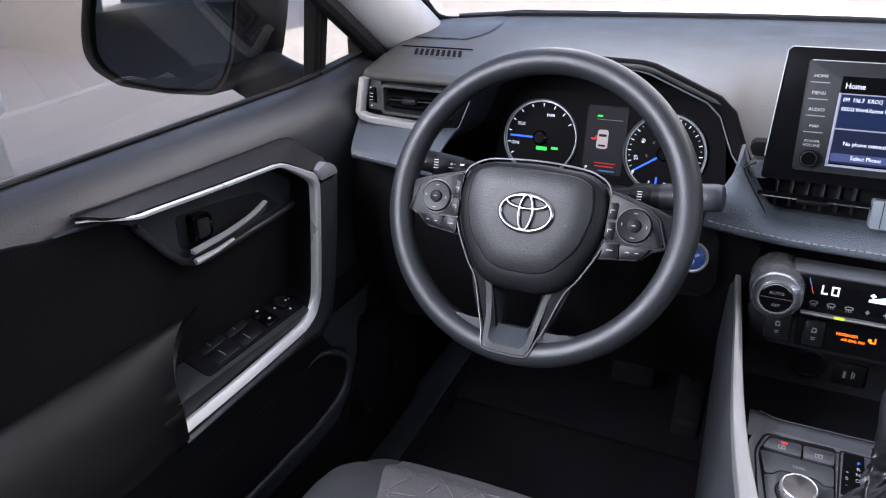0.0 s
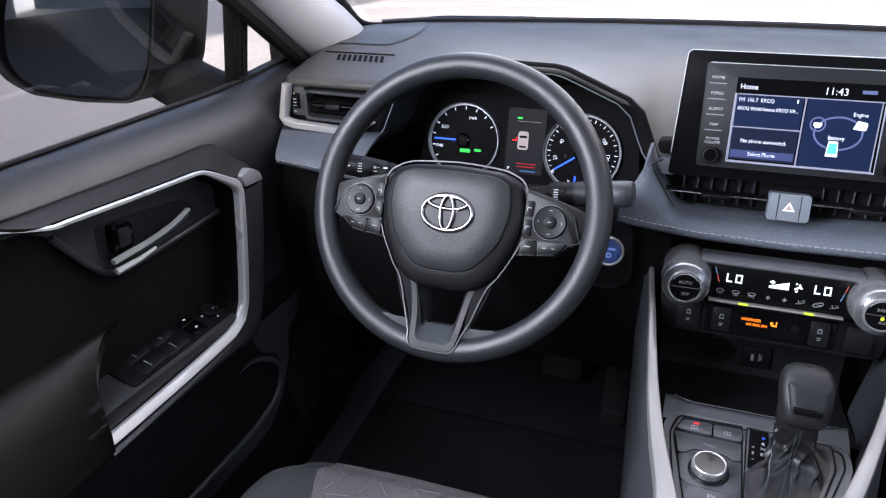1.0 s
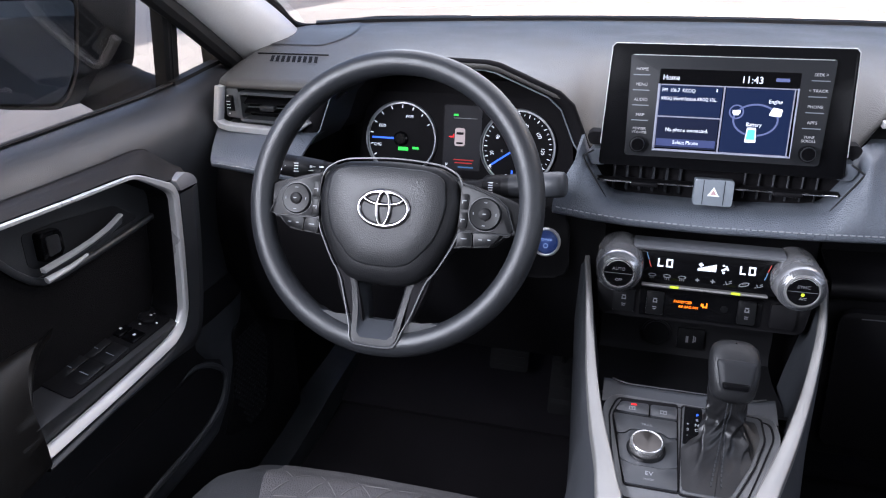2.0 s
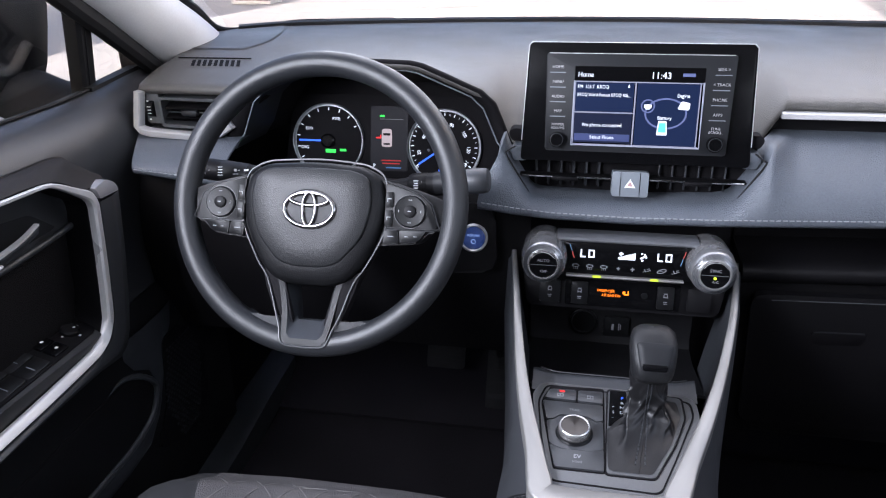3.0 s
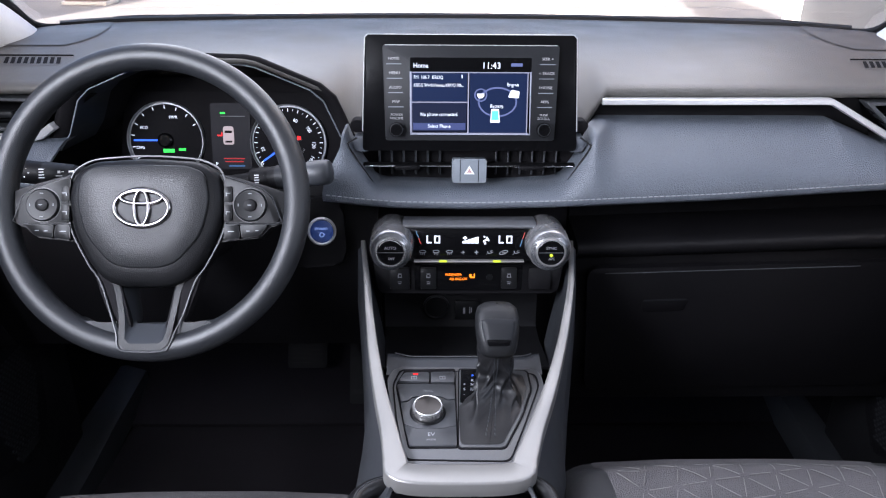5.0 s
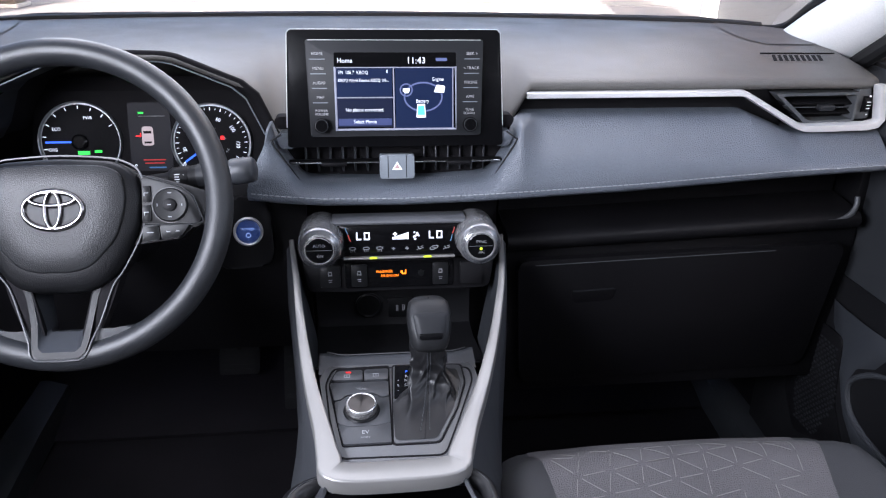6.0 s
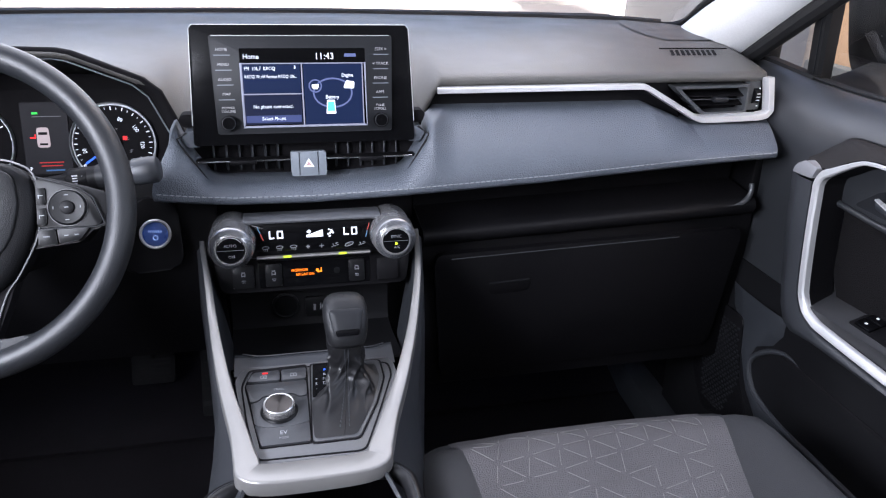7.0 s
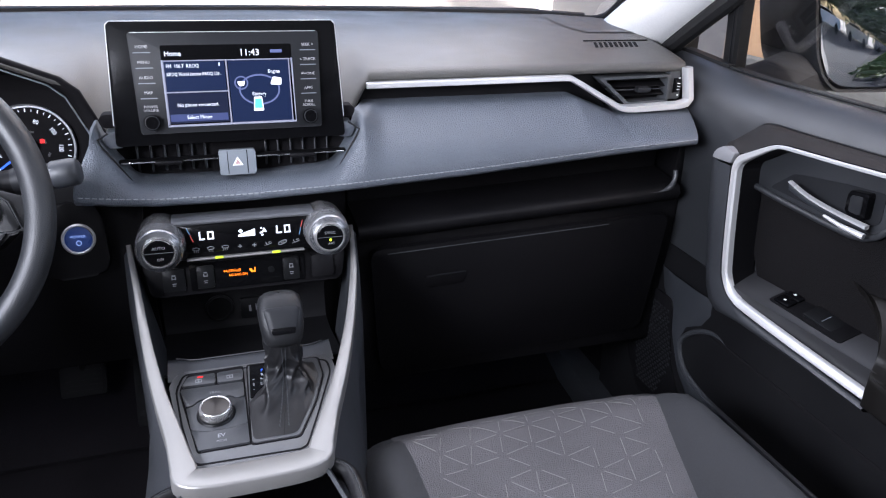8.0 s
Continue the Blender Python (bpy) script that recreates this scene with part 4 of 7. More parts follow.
S5 = SM @ pose(0, 0, 0.0051)
part("screen_surround", sweep(B(), [SM @ Vector((x, y, 0.005)) for x, y in [(-0.0795, 0.028), (-0.080, -0.0535), (0.080, -0.0535), (0.0795, 0.028)]], circle(0.0012, 6), up=SM.to_3x3() @ Vector((0, 0, 1))), FRAMEG, screen)
part("tile", bars(B(), S5, [(-0.0415, 0.0077, 0.073, 0.0365)]), TILE, screen)
part("tile", bars(B(), S5, [(-0.0415, -0.0312, 0.073, 0.0375)]), TILE2, screen)
part("button", bars(B(), S5 @ pose(0, 0, 0.0003), [(-0.0415, -0.0432, 0.070, 0.009)]), BTN, screen)
part("tile", bars(B(), S5, [(0.037, -0.0128, 0.076, 0.078)]), TILE, screen)
part("divider", bars(B(), S5 @ pose(0, 0, 0.0004), [(-0.003, -0.0128, 0.0018, 0.080), (-0.0415, -0.0115, 0.075, 0.0016), (0, 0.0270, 0.156, 0.0014), (0, -0.0523, 0.156, 0.0014), (-0.0785, -0.0128, 0.0014, 0.078), (0.0757, -0.0128, 0.0014, 0.078)]), LINE, screen)
S6 = SM @ pose(0, 0, 0.0056)
words("Home", S6 @ pose(-0.076, 0.0355, 0) @ Matrix.Diagonal((0.88, 1, 1, 1)), 0.0090, LITE, screen, align="LEFT")
words("11:43", S6 @ pose(0.027, 0.0355, 0), 0.0115, LITE, screen)
words("FM  106.7  KROQ", S6 @ pose(-0.0755, 0.0205, 0) @ Matrix.Diagonal((0.82, 1, 1, 1)), 0.0064, LITE, screen, align="LEFT")
words("KROQ World Famous KROQ 106...", S6 @ pose(-0.0755, 0.0105, 0) @ Matrix.Diagonal((0.74, 1, 1, 1)), 0.0060, LITE, screen, align="LEFT")
words("No phone connected.", S6 @ pose(-0.0415, -0.0275, 0) @ Matrix.Diagonal((0.88, 1, 1, 1)), 0.0065, LITE, screen)
words("Select Phone", S6 @ pose(-0.0415, -0.0430, 0) @ Matrix.Diagonal((0.9, 1, 1, 1)), 0.0065, LITE, screen)
words("Engine", S6 @ pose(0.056, 0.0115, 0) @ Matrix.Diagonal((0.9, 1, 1, 1)), 0.0066, LITE, screen)
words("Battery", S6 @ pose(0.035, -0.0165, 0) @ Matrix.Diagonal((0.9, 1, 1, 1)), 0.0066, LITE, screen)
GREYLINE = glow("screen_grey_line", (0.09, 0.11, 0.22), 0.5)
part("energy_ring", ellipse_ring(B(), S6 @ pose(0.036, -0.011, 0), 0.025, 0.0185, 0.0011, 0.0002), GREYLINE, screen)
part("wheel_symbol", ellipse_ring(B(), S6 @ pose(0.0135, -0.002, 0.0002), 0.0078, 0.0078, 0.0009, 0.0002), GREYLINE, screen)
part("wheel_symbol_core", bars(B(), S6 @ pose(0.0135, -0.002, 0.0002), [(0, 0, 0.009, 0.004), (0, -0.003, 0.006, 0.002)]), LITE, screen)
part("engine_symbol", prism(B(), rounded([(-0.007, -0.004), (0.007, -0.005), (0.008, 0.004), (-0.003, 0.006)], 0.002), S6 @ pose(0.057, -0.001, 0), 0, 0.0004), LITE, screen)
part("battery_symbol", prism(B(), rounded([(-0.0065, -0.009), (0.0065, -0.009), (0.005, 0.009), (-0.005, 0.009)], 0.0012), S6 @ pose(0.033, -0.0290, 0), 0, 0.0003), LITE, screen)
part("battery_charge", prism(B(), [(-0.005, -0.006), (0.005, -0.006), (0.004, 0.006), (-0.004, 0.006)], S6 @ pose(0.033, -0.0285, 0.0004), 0, 0.0003), glow("teal_charge", (0.1, 0.62, 0.5), 0.5), screen)
part("status_mark", bars(B(), S6, [(0.057, 0.037, 0.008, 0.004), (0.0645, 0.037, 0.007, 0.004)]), GREYLINE, screen)
part("note_mark", bars(B(), S6, [(-0.0115, 0.022, 0.0015, 0.004)]), LITE, screen)
for s, col in ((-1, ["HOME", "MENU", "AUDIO", "MAP", "POWER\nVOLUME"]), (1, ["SEEK >", "< TRACK", "PHONE", "APPS", "TUNE\nSCROLL"])):
    for i, txt in enumerate(col):
        y = 0.0445 - 0.0185 * i - (0.001 if i == 4 else 0)
        words(txt, SM @ pose(s * (0.1015 - 0.0008 * i), y, 0.0047), 0.0052 if i < 4 else 0.0046, PRINT, bez, "button_lettering")
        if i < 4:
            part("button_bar", obox(B(), SM @ pose(s * (0.1015 - 0.0008 * i), y - 0.0068, 0.0047), 0.020, 0.0011, 0.0012), GREY, bez)
    kb = part("rotary_knob", lathe(B(), [(0.0098, 0.004), (0.0098, 0.012), (0.0088, 0.0135)], SM @ pose(s * 0.0985, -0.0475, 0), 32), GLOSS, bez, "small black rotary knob")
    part("knob_ring", lathe(B(), [(0.0088, 0.0133), (0.0088, 0.014), (0.0076, 0.0142), (0.0076, 0.0133)], SM @ pose(s * 0.0985, -0.0475, 0), 32), BEZEL, kb)

cv = thing("centre_vents", "pair of black centre air vents with a thin chrome line", "air vent", (0, 0.22, 0.985))
part("cavity", box(B(), -0.152, 0.152, 0.235, 0.25, 0.955, 1.02), DARK, cv)
for s in (-1, 1):
    m = Matrix.Diagonal((s, 1, 1, 1))
    for i in range(6):
        part("fin", obox(B(), m @ pose(0.040 + i * 0.017, 0.231, 0.981, 0, 0, -12), 0.0022, 0.008, 0.034, 0.0005), FLANK, cv)
    part("slat", obox(B(), m @ pose(0.085, 0.205, 0.986), 0.122, 0.014, 0.003, 0.001), HARD, cv)
    part("chrome_line", obox(B(), m @ pose(0.084, 0.198, 0.986), 0.118, 0.003, 0.0022, 0.0008), CHROME, cv, "thin chrome line")
    part("tab", obox(B(), m @ pose(0.085, 0.194, 0.986), 0.034, 0.012, 0.006, 0.002), HARD, cv)
    # moulded cheek between screen and pad
    part("cheek", prism(B(), rounded([(0.138, 1.0055), (0.1540, 1.0055), (0.1600, 1.017), (0.1545, 1.026), (0.138, 1.026)], 0.002), m @ plane_at((0, 0.205, 0), (1, 0, 0), (0, -1, 0)), -0.02, 0.004, 0.001), PAD, cv)
    # black block drawn for the shade in the gap beside the housing
    part("gap_shade", prism(B(), rounded([(0.140, 1.029), (0.158, 1.029), (0.163, 1.040), (0.158, 1.046), (0.140, 1.046)], 0.003), m @ plane_at((0, 0.212, 0), (1, 0, 0), (0, -1, 0)), -0.02, 0.0, 0.001), DARK, cv)
hz = thing("hazard_switch", "grey hazard switch with a triangle between the vents", "switch", (0, 0.19, 0.965))
HM = plane_at((0, 0.192, 0.981), (1, 0, 0), (0, -0.98, 0.2))
part("button", prism(B(), rounded([(-0.0235, -0.0165), (0.0235, -0.0165), (0.0235, 0.0165), (-0.0235, 0.0165)], 0.003), HM, -0.02, 0.0, 0.002), GREY, hz)
for x in (-0.0125, 0.0125):
    part("groove", bars(B(), HM @ pose(0, 0, 0.0002), [(x, 0, 0.0008, 0.031)]), DARK, hz)
part("triangle", prism(B(), [(-0.0072, -0.0045), (0.0072, -0.0045), (0, 0.0072)], HM @ pose(0, 0, 0), 0.0, 0.0006), WHITE, hz, "white warning triangle")
part("triangle_core", prism(B(), [(-0.0035, -0.0025), (0.0035, -0.0025), (0, 0.0035)], HM @ pose(0, 0, 0), 0.0005, 0.0008), FAINTRED, hz)

# ---- climate controls ----
clim = thing("climate_panel", "black climate control panel with lit readout and two silver knobs", "climate control", (0, 0.15, 0.86))
CM = plane_at((0, 0.148, 0.892), (1, 0, 0), (0, -0.97, 0.24))
part("face", prism(B(), rounded([(-0.085, -0.024), (0.085, -0.024), (0.085, 0.0225), (-0.085, 0.0225)], 0.003), CM, -0.03, 0.0, 0.001), GLOSS, clim, "gloss black readout")
part("top_trim", sweep(B(), [CM @ Vector((x, 0.027, 0.004)) for x in span(-0.09, 0.09, 10)], [(-0.006, -0.034), (0.006, -0.034), (0.0062, -0.001), (0.0050, 0.0018), (0.003, 0.0026), (0.0005, 0.0016), (-0.0025, -0.0035), (-0.0045, -0.012), (-0.006, -0.022)], up=CM.to_3x3() @ Vector((0, 0, 1))), TRIMGREY, clim, "satin grey upper trim")
# the curved trim's lower highlight, drawn as a silver line
part("trim_highlight", sweep(B(), [CM @ Vector((x, 0.0235, 0.0042)) for x in span(-0.086, 0.086, 10)], circle(0.0011, 6), up=CM.to_3x3() @ Vector((0, 0, 1))), SILVER, clim, "bright line drawn for the highlight on the trim's lower edge")
part("light_bar", sweep(B(), [CM @ Vector((x, -0.0235, 0.004)) for x in span(-0.0755, 0.074, 6)], [(-0.0015, -0.008), (0.0015, -0.008), (0.0014, 0.006), (0.0, 0.0072), (-0.0014, 0.006)], up=CM.to_3x3() @ Vector((0, 0, 1))), RAILSILVER, clim, "thin silver ledge")
for x in (-0.036, 0.037):
    part("lamp", obox(B(), CM @ pose(x, -0.0225, 0.0115), 0.0105, 0.003, 0.001), LIMEGLOW, clim)
CT = CM @ pose(0, 0, 0.0003)


def seven(bm, m, w, h, t, bars_on):
    """A digit or letter of straight lit bars."""
    place = {"a": (0, h / 2, w, t), "d": (0, -h / 2, w, t), "f": (-w / 2, 0, t, h + t), "b": (w / 2, 0, t, h + t)}
    return bars(bm, m, [place[k] for k in bars_on])


for x in (-0.0545, 0.0440):
    part("readout", seven(B(), CT @ pose(x, 0.0055, 0), 0.0060, 0.0088, 0.0020, "fd"), LITE, clim, "lit letter L")
    part("readout", seven(B(), CT @ pose(x + 0.0105, 0.0055, 0), 0.0062, 0.0088, 0.0020, "fdab"), LITE, clim, "lit letter O")
for i in range(4):
    x0, x1 = -0.0096 + 0.0056 * i, -0.0043 + 0.0056 * i
    part("fan_bar", prism(B(), [(x0, 0.0), (x1, 0.0), (x1, 0.0030 + 0.30 * (x1 + 0.0096)), (x0, 0.0030 + 0.30 * (x0 + 0.0096))], CT, 0.0, 0.0003), LITE, clim)
part("fan_symbol", bars(B(), CT, [(-0.0060, 0.0076, 0.0058, 0.0018), (-0.0060, 0.0076, 0.0018, 0.0050), (-0.0060, 0.0076, 0.0034, 0.0032)]), LITE, clim)
part("airflow_symbol", bars(B(), CT @ pose(0.0235, 0.0045, 0, 0, 0, 30), [(-0.001, 0.0006, 0.0085, 0.0024), (-0.004, -0.0028, 0.0030, 0.0022), (0.0022, 0.0008, 0.0024, 0.0064)]), LITE, clim)
part("airflow_head", lathe(B(), [(0.0013, 0), (0.0013, 0.0004), (0.0003, 0.0005)], CT @ pose(0.0205, 0.0092, 0), 12), LITE, clim)
for i, x in enumerate((-0.0637, -0.0454, -0.0271, -0.0084, 0.0099, 0.0278, 0.0469, 0.0644)):
    q = CT @ pose(x, -0.0125, 0)
    if i in (0, 1, 2):
        mark = ellipse_ring(B(), q @ pose(0, 0.0012, 0), 0.0042, 0.0018, 0.0005, 0.0003)
        bars(mark, q, [(-0.0024, -0.0022, 0.0006, 0.0030), (0, -0.0022, 0.0006, 0.0030), (0.0024, -0.0022, 0.0006, 0.0030)])
    elif i in (3, 4):
        mark = bars(B(), q, [(0, 0, 0.0013, 0.0046 + 0.0008 * (i - 3)), (0, 0, 0.0046 + 0.0008 * (i - 3), 0.0013)])
    elif i == 6:
        mark = ellipse_ring(B(), q @ pose(0, 0, 0, 0, 0, 18), 0.0058, 0.0022, 0.0006, 0.0003)
        bars(mark, q, [(0, 0, 0.0048, 0.0007)])
    else:
        mark = bars(B(), q @ pose(0, 0, 0, 0, 0, 20), [(-0.002, 0.001, 0.0012, 0.0036), (0.0012, -0.0012, 0.0070, 0.0009), (0.003, 0.0012, 0.0040, 0.0008), (-0.0045, -0.0008, 0.0020, 0.0008)])
    part("button_icon", mark, ICON, clim)
for (x0, y0), (x1, y1), mat in (((-0.0727, 0.0172), (-0.0694, 0.0086), SOFTBLUE), ((-0.0691, 0.0076), (-0.0660, -0.0010), SOFTRED), ((0.0752, 0.0152), (0.0725, 0.0064), SOFTRED), ((0.0722, 0.0054), (0.0695, -0.0040), SOFTBLUE)):
    part("temperature_mark", sweep(B(), [CT @ Vector((x0, y0, 0.0003)), CT @ Vector(((x0 + x1) / 2 - (0.0004 if x0 < 0 else -0.0004), (y0 + y1) / 2, 0.0003)), CT @ Vector((x1, y1, 0.0003))], circle(0.0006, 6), up=CT.to_3x3() @ Vector((0, 0, 1))), mat, clim)
for s, txt, sub in ((-1, "AUTO", "OFF"), (1, "SYNC", "A/C")):
    km = plane_at((s * 0.1055, 0.108, 0.897), (1, 0, 0), (0, -0.993, 0.11))
    kn = part("temperature_knob", lathe(B(), [(0.0300, -0.08), (0.0302, -0.036), (0.0296, -0.029), (0.0286, -0.0265), (0.0286, -0.0120), (0.0280, -0.0085), (0.0262, -0.0055), (0.0206, -0.0006), (0.0200, -0.0003), (0.0192, -0.0010)], km, 72), KNOBSILVER, clim, "round satin silver temperature knob")
    part("face_ring", lathe(B(), [(0.0193, -0.006), (0.0193, -0.0002), (0.0189, 0.0010), (0.0180, 0.0012), (0.0174, 0.0004)], km, 64), KNOB, kn, "thin bright ring")
    part("knob_face", lathe(B(), [(0.0174, -0.004), (0.0174, 0.0006), (0.0170, 0.0012), (0.011, 0.0014)], km, 48), GLOSS, kn, "gloss black push face")
    grip = B()
    for i in range(80):
        th = 2 * math.pi * i / 80
        sweep(grip, [km @ Vector((r * math.cos(th + 0.10 * k), r * math.sin(th + 0.10 * k), h)) for k, (r, h) in enumerate(((0.0264, -0.0052), (0.0236, -0.0028), (0.0209, -0.0004)))], circle(0.00042, 4), up=km.to_3x3() @ Vector((0, 0, 1)))
    part("knurling", grip, FLANK, kn, "fine grip ridges", kind="stuff")
    part("face_line", bars(B(), km @ pose(0, 0, 0.0018), [(0, 0.0, 0.033, 0.0008)]), SATIN, kn)
    # glint on the upper part of the ring, drawn as a silver arc
    part("glint_arc", ellipse_ring(B(), km @ pose(0, 0, 0.0006), 0.0166, 0.0166, 0.0005, 0.0010, 30, (radians(35), radians(150))), SILVER, kn)
    words(txt, km @ pose(0, 0.0060, 0.0020), 0.0056, ICON, kn, "knob_lettering")
    words(sub, km @ pose(0.001, -0.0085, 0.0020), 0.0050, ICON, kn, "knob_lettering")
    if s > 0:
        part("lamp", lathe(B(), [(0.002, 0.0015), (0.002, 0.0024), (0.001, 0.0026)], km @ pose(0, -0.0035, 0), 12), LIMEGLOW, kn)

# ---- lower switch row ----
row = thing("switch_row", "black lower switch row with an orange airbag readout", "switch panel", (0, 0.17, 0.815))
RM = plane_at((0, 0.155, 0.836), (1, 0, 0), (0, -0.97, 0.24))
part("panel", prism(B(), rounded([(-0.126, -0.0225), (0.126, -0.0225), (0.134, 0.024), (-0.134, 0.024)], 0.008), RM, -0.03, 0.0, 0.002), HARD, row)
part("inner_panel", prism(B(), rounded([(-0.075, -0.018), (0.075, -0.018), (0.076, 0.019), (-0.076, 0.019)], 0.003), RM, 0.0, 0.0016, 0.0006), GLOSS, row)
for txt, x, y, size in (("PASSENGER", -0.0325, 0.0045, 0.0052), ("AIR BAG ON", -0.0265, -0.0015, 0.0052)):
    words(txt, RM @ pose(x, y, 0.0019) @ Matrix.Diagonal((0.85, 1, 1, 1)), size, AMBER, row, "airbag_readout", "LEFT", "orange airbag readout")
part("occupant_symbol", bars(B(), RM @ pose(0, 0, 0.0019), [(0.003, 0.0035, 0.0035, 0.0035), (0.006, 0.001, 0.006, 0.002), (0.0085, 0.0035, 0.0015, 0.006)]), AMBER, row)
part("lens", lathe(B(), [(0.0045, 0.0016), (0.0045, 0.0022), (0.0035, 0.0024)], RM @ pose(0.030, 0.001, 0), 16), POD, row)
for x, w in ((-0.096, 0.028), (-0.056, 0.022), (0.057, 0.022), (0.1, 0.03)):
    sb = part("push_switch", prism(B(), rounded([(x - w / 2, -0.0155), (x + w / 2, -0.0155), (x + w / 2, 0.0155), (x - w / 2, 0.0155)], 0.0025), RM, 0.0, 0.0045, 0.0012), SWITCH if abs(x) < 0.099 else HARD, row)
    if x < 0.09:
        part("icon", bars(B(), RM @ pose(x, 0, 0.0048), [(0, 0.0062, 0.0046, 0.0016), (-0.0022, 0.0028, 0.0012, 0.0042), (0.0022, 0.0028, 0.0012, 0.0042), (0, 0.0016, 0.0034, 0.0012), (0, -0.0050, 0.0052, 0.0010), (0, -0.0074, 0.0040, 0.0010)]), ICON, sb)

# ---- power button ----
pb = thing("power_button", "round blue-lit power button with a silver ring", "button", (-0.209, 0.2, 0.87))
PM = plane_at((-0.209, 0.203, 0.886), (1, 0, 0), (0.05, -0.96, 0.25))
part("surround", prism(B(), rounded([(-0.045, -0.055), (0.035, -0.05), (0.03, 0.045), (-0.03, 0.05)], 0.02), PM, -0.03, -0.004, 0.004), HARD, pb)
part("ring", lathe(B(), [(0.0205, -0.004), (0.0205, 0.001), (0.0185, 0.0028), (0.0168, 0.001), (0.0168, -0.002)], PM, 40), SILVER, pb, "satin silver ring")
part("button", lathe(B(), [(0.0166, -0.004), (0.0166, 0.0), (0.014, 0.0012)], PM, 40), material("blue_push_button", (0.05, 0.10, 0.32), 0.3, coat=0.3), pb, "dark blue push button")
words("POWER", PM @ pose(0, 0.0035, 0.0016), 0.0052, PALEBLUE, pb)
part("icon", ellipse_ring(B(), PM @ pose(0, -0.005, 0.0014), 0.003, 0.003, 0.0005, 0.0003), PALEBLUE, pb)

# ---- centre console ----
con = thing("centre_console", "dark centre console with silver rails and a shift panel", "console", (0, 0, 0.30))
RAIL = [(0.150, 0.200, 0.872), (0.1400, 0.130, 0.846), (0.1295, 0.074, 0.824), (0.1180, 0.024, 0.804), (0.1025, -0.032, 0.785), (0.0835, -0.088, 0.768), (0.0735, -0.122, 0.7605), (0.066, -0.143, 0.757)]
CX = -0.012  # the shift panel sits a little to the driver's side


def skew(y):
    """The rails lean to the driver's side towards their foot."""
    return -0.021 * min(1, max(0, (0.13 - y) / 0.27)) ** 1.2


rows = []
for x, y, z in RAIL + [(0.085, -0.20, 0.742), (0.10, -0.28, 0.74), (0.11, -0.6, 0.75)]:
    c = skew(y)
    rows.append([(c - 0.150, y, 0.30), (c - max(x, 0.115) - 0.012, y, z - 0.10), (c - x - 0.008, y, z - 0.014), (c - x - 0.004, y, z - 0.008), (c + x + 0.004, y, z - 0.008), (c + x + 0.008, y, z - 0.014), (c + max(x, 0.115) + 0.012, y, z - 0.10), (c + 0.150, y, 0.30)])
part("body", sheet(B(), [r[:4] for r in rows], 0.004), SATINDARK, con, crease=0.9)
part("body", sheet(B(), [r[4:] for r in rows], 0.004), SATINDARK, con, crease=0.9)
part("rear_tub", box(B(), CX - 0.13, CX + 0.11, -0.6, -0.168, 0.66, 0.70, 0.012), HARD, con, "dark tub behind the shift panel")
for name_pts in ([(0.040, -0.1335, 0.729), (0.058, -0.1365, 0.730), (0.072, -0.148, 0.730), (0.0785, -0.168, 0.730), (0.080, -0.23, 0.731), (0.082, -0.58, 0.735)], [(-0.085, -0.1335, 0.729), (-0.108, -0.1385, 0.730), (-0.125, -0.150, 0.730), (-0.1335, -0.170, 0.730), (-0.136, -0.23, 0.731), (-0.138, -0.58, 0.735)]):
    line = smooth_line(name_pts, 6)
    rim_ = part("padded_rim", sweep(B(), line, circle(1, 12, 0.0095, 0.011)), LEATHER, con, "padded black rim of the rear tub", crease=1.2)
    part("rim_stitch", sweep(B(), [p + Vector((0, 0, 0.0112)) for p in line], circle(0.0006, 5)), FLANK, rim_)
arm_pts = RAIL[:6] + [(0.0725, -0.125, 0.7600), (0.0610, -0.1465, 0.7565)]
u_line = [(skew(y) - x, y, z) for x, y, z in arm_pts] + [(-0.0205, -0.1500, 0.756)] + [(skew(y) + x, y, z) for x, y, z in arm_pts[::-1]]
RAILWIDTH = [(0, 0.0034), (1, 0.0044), (2, 0.0054), (3, 0.0064), (4, 0.0077), (5, 0.0097), (6, 0.0128), (7, 0.0150), (8, 0.0158)]


def rail_profile(t):
    """Rounded trim, slim along the rails and broad across their foot."""
    w = knots(RAILWIDTH, 8 - abs(t - 0.5) * 16)
    return [(-w, -0.016), (w, -0.016), (w, -0.0005), (w * 0.93, 0.0012), (w * 0.80, 0.0018), (-w * 0.80, 0.0018), (-w * 0.93, 0.0012), (-w, -0.0005)]


part("silver_rail", sweep(B(), smooth_line(u_line, 6), rail_profile), RAILSILVER, con, "satin silver rail joined across its foot", crease=1.0)
for s in (-1, 1):
    wall = []
    for k, (x, y, z) in enumerate(RAIL[:7]):
        w = RAILWIDTH[k][1]
        foot_x, foot_z = knots([(-0.13, 0.070), (-0.06, 0.088), (0.03, 0.106), (0.08, 0.112), (0.2, 0.122)], y), lerp(0.7525, 0.700, step(0.035, 0.10, y))
        top_x = x - w + 0.001
        wall.append([(skew(y) + s * lerp(top_x, min(top_x - 0.002, foot_x), u), y, lerp(z - 0.004, foot_z, v)) for u, v in ((0, 0), (0.12, 0.10), (0.30, 0.30), (0.55, 0.55), (0.82, 0.80), (1.0, 1.0))])
    part("inner_wall", sheet(B(), wall), FLANK, con, crease=1.2)
CP = plane_at((CX, -0.04, 0.7585), (1, 0, 0), (0, -0.1, 0.995))
PANEL = material("console_switch_plastic", (0.036, 0.038, 0.0415), 0.42, bump=0.25, vary=0.1)
PLATE = material("console_panel", (0.088, 0.089, 0.092), 0.42, bump=0.25, vary=0.08)
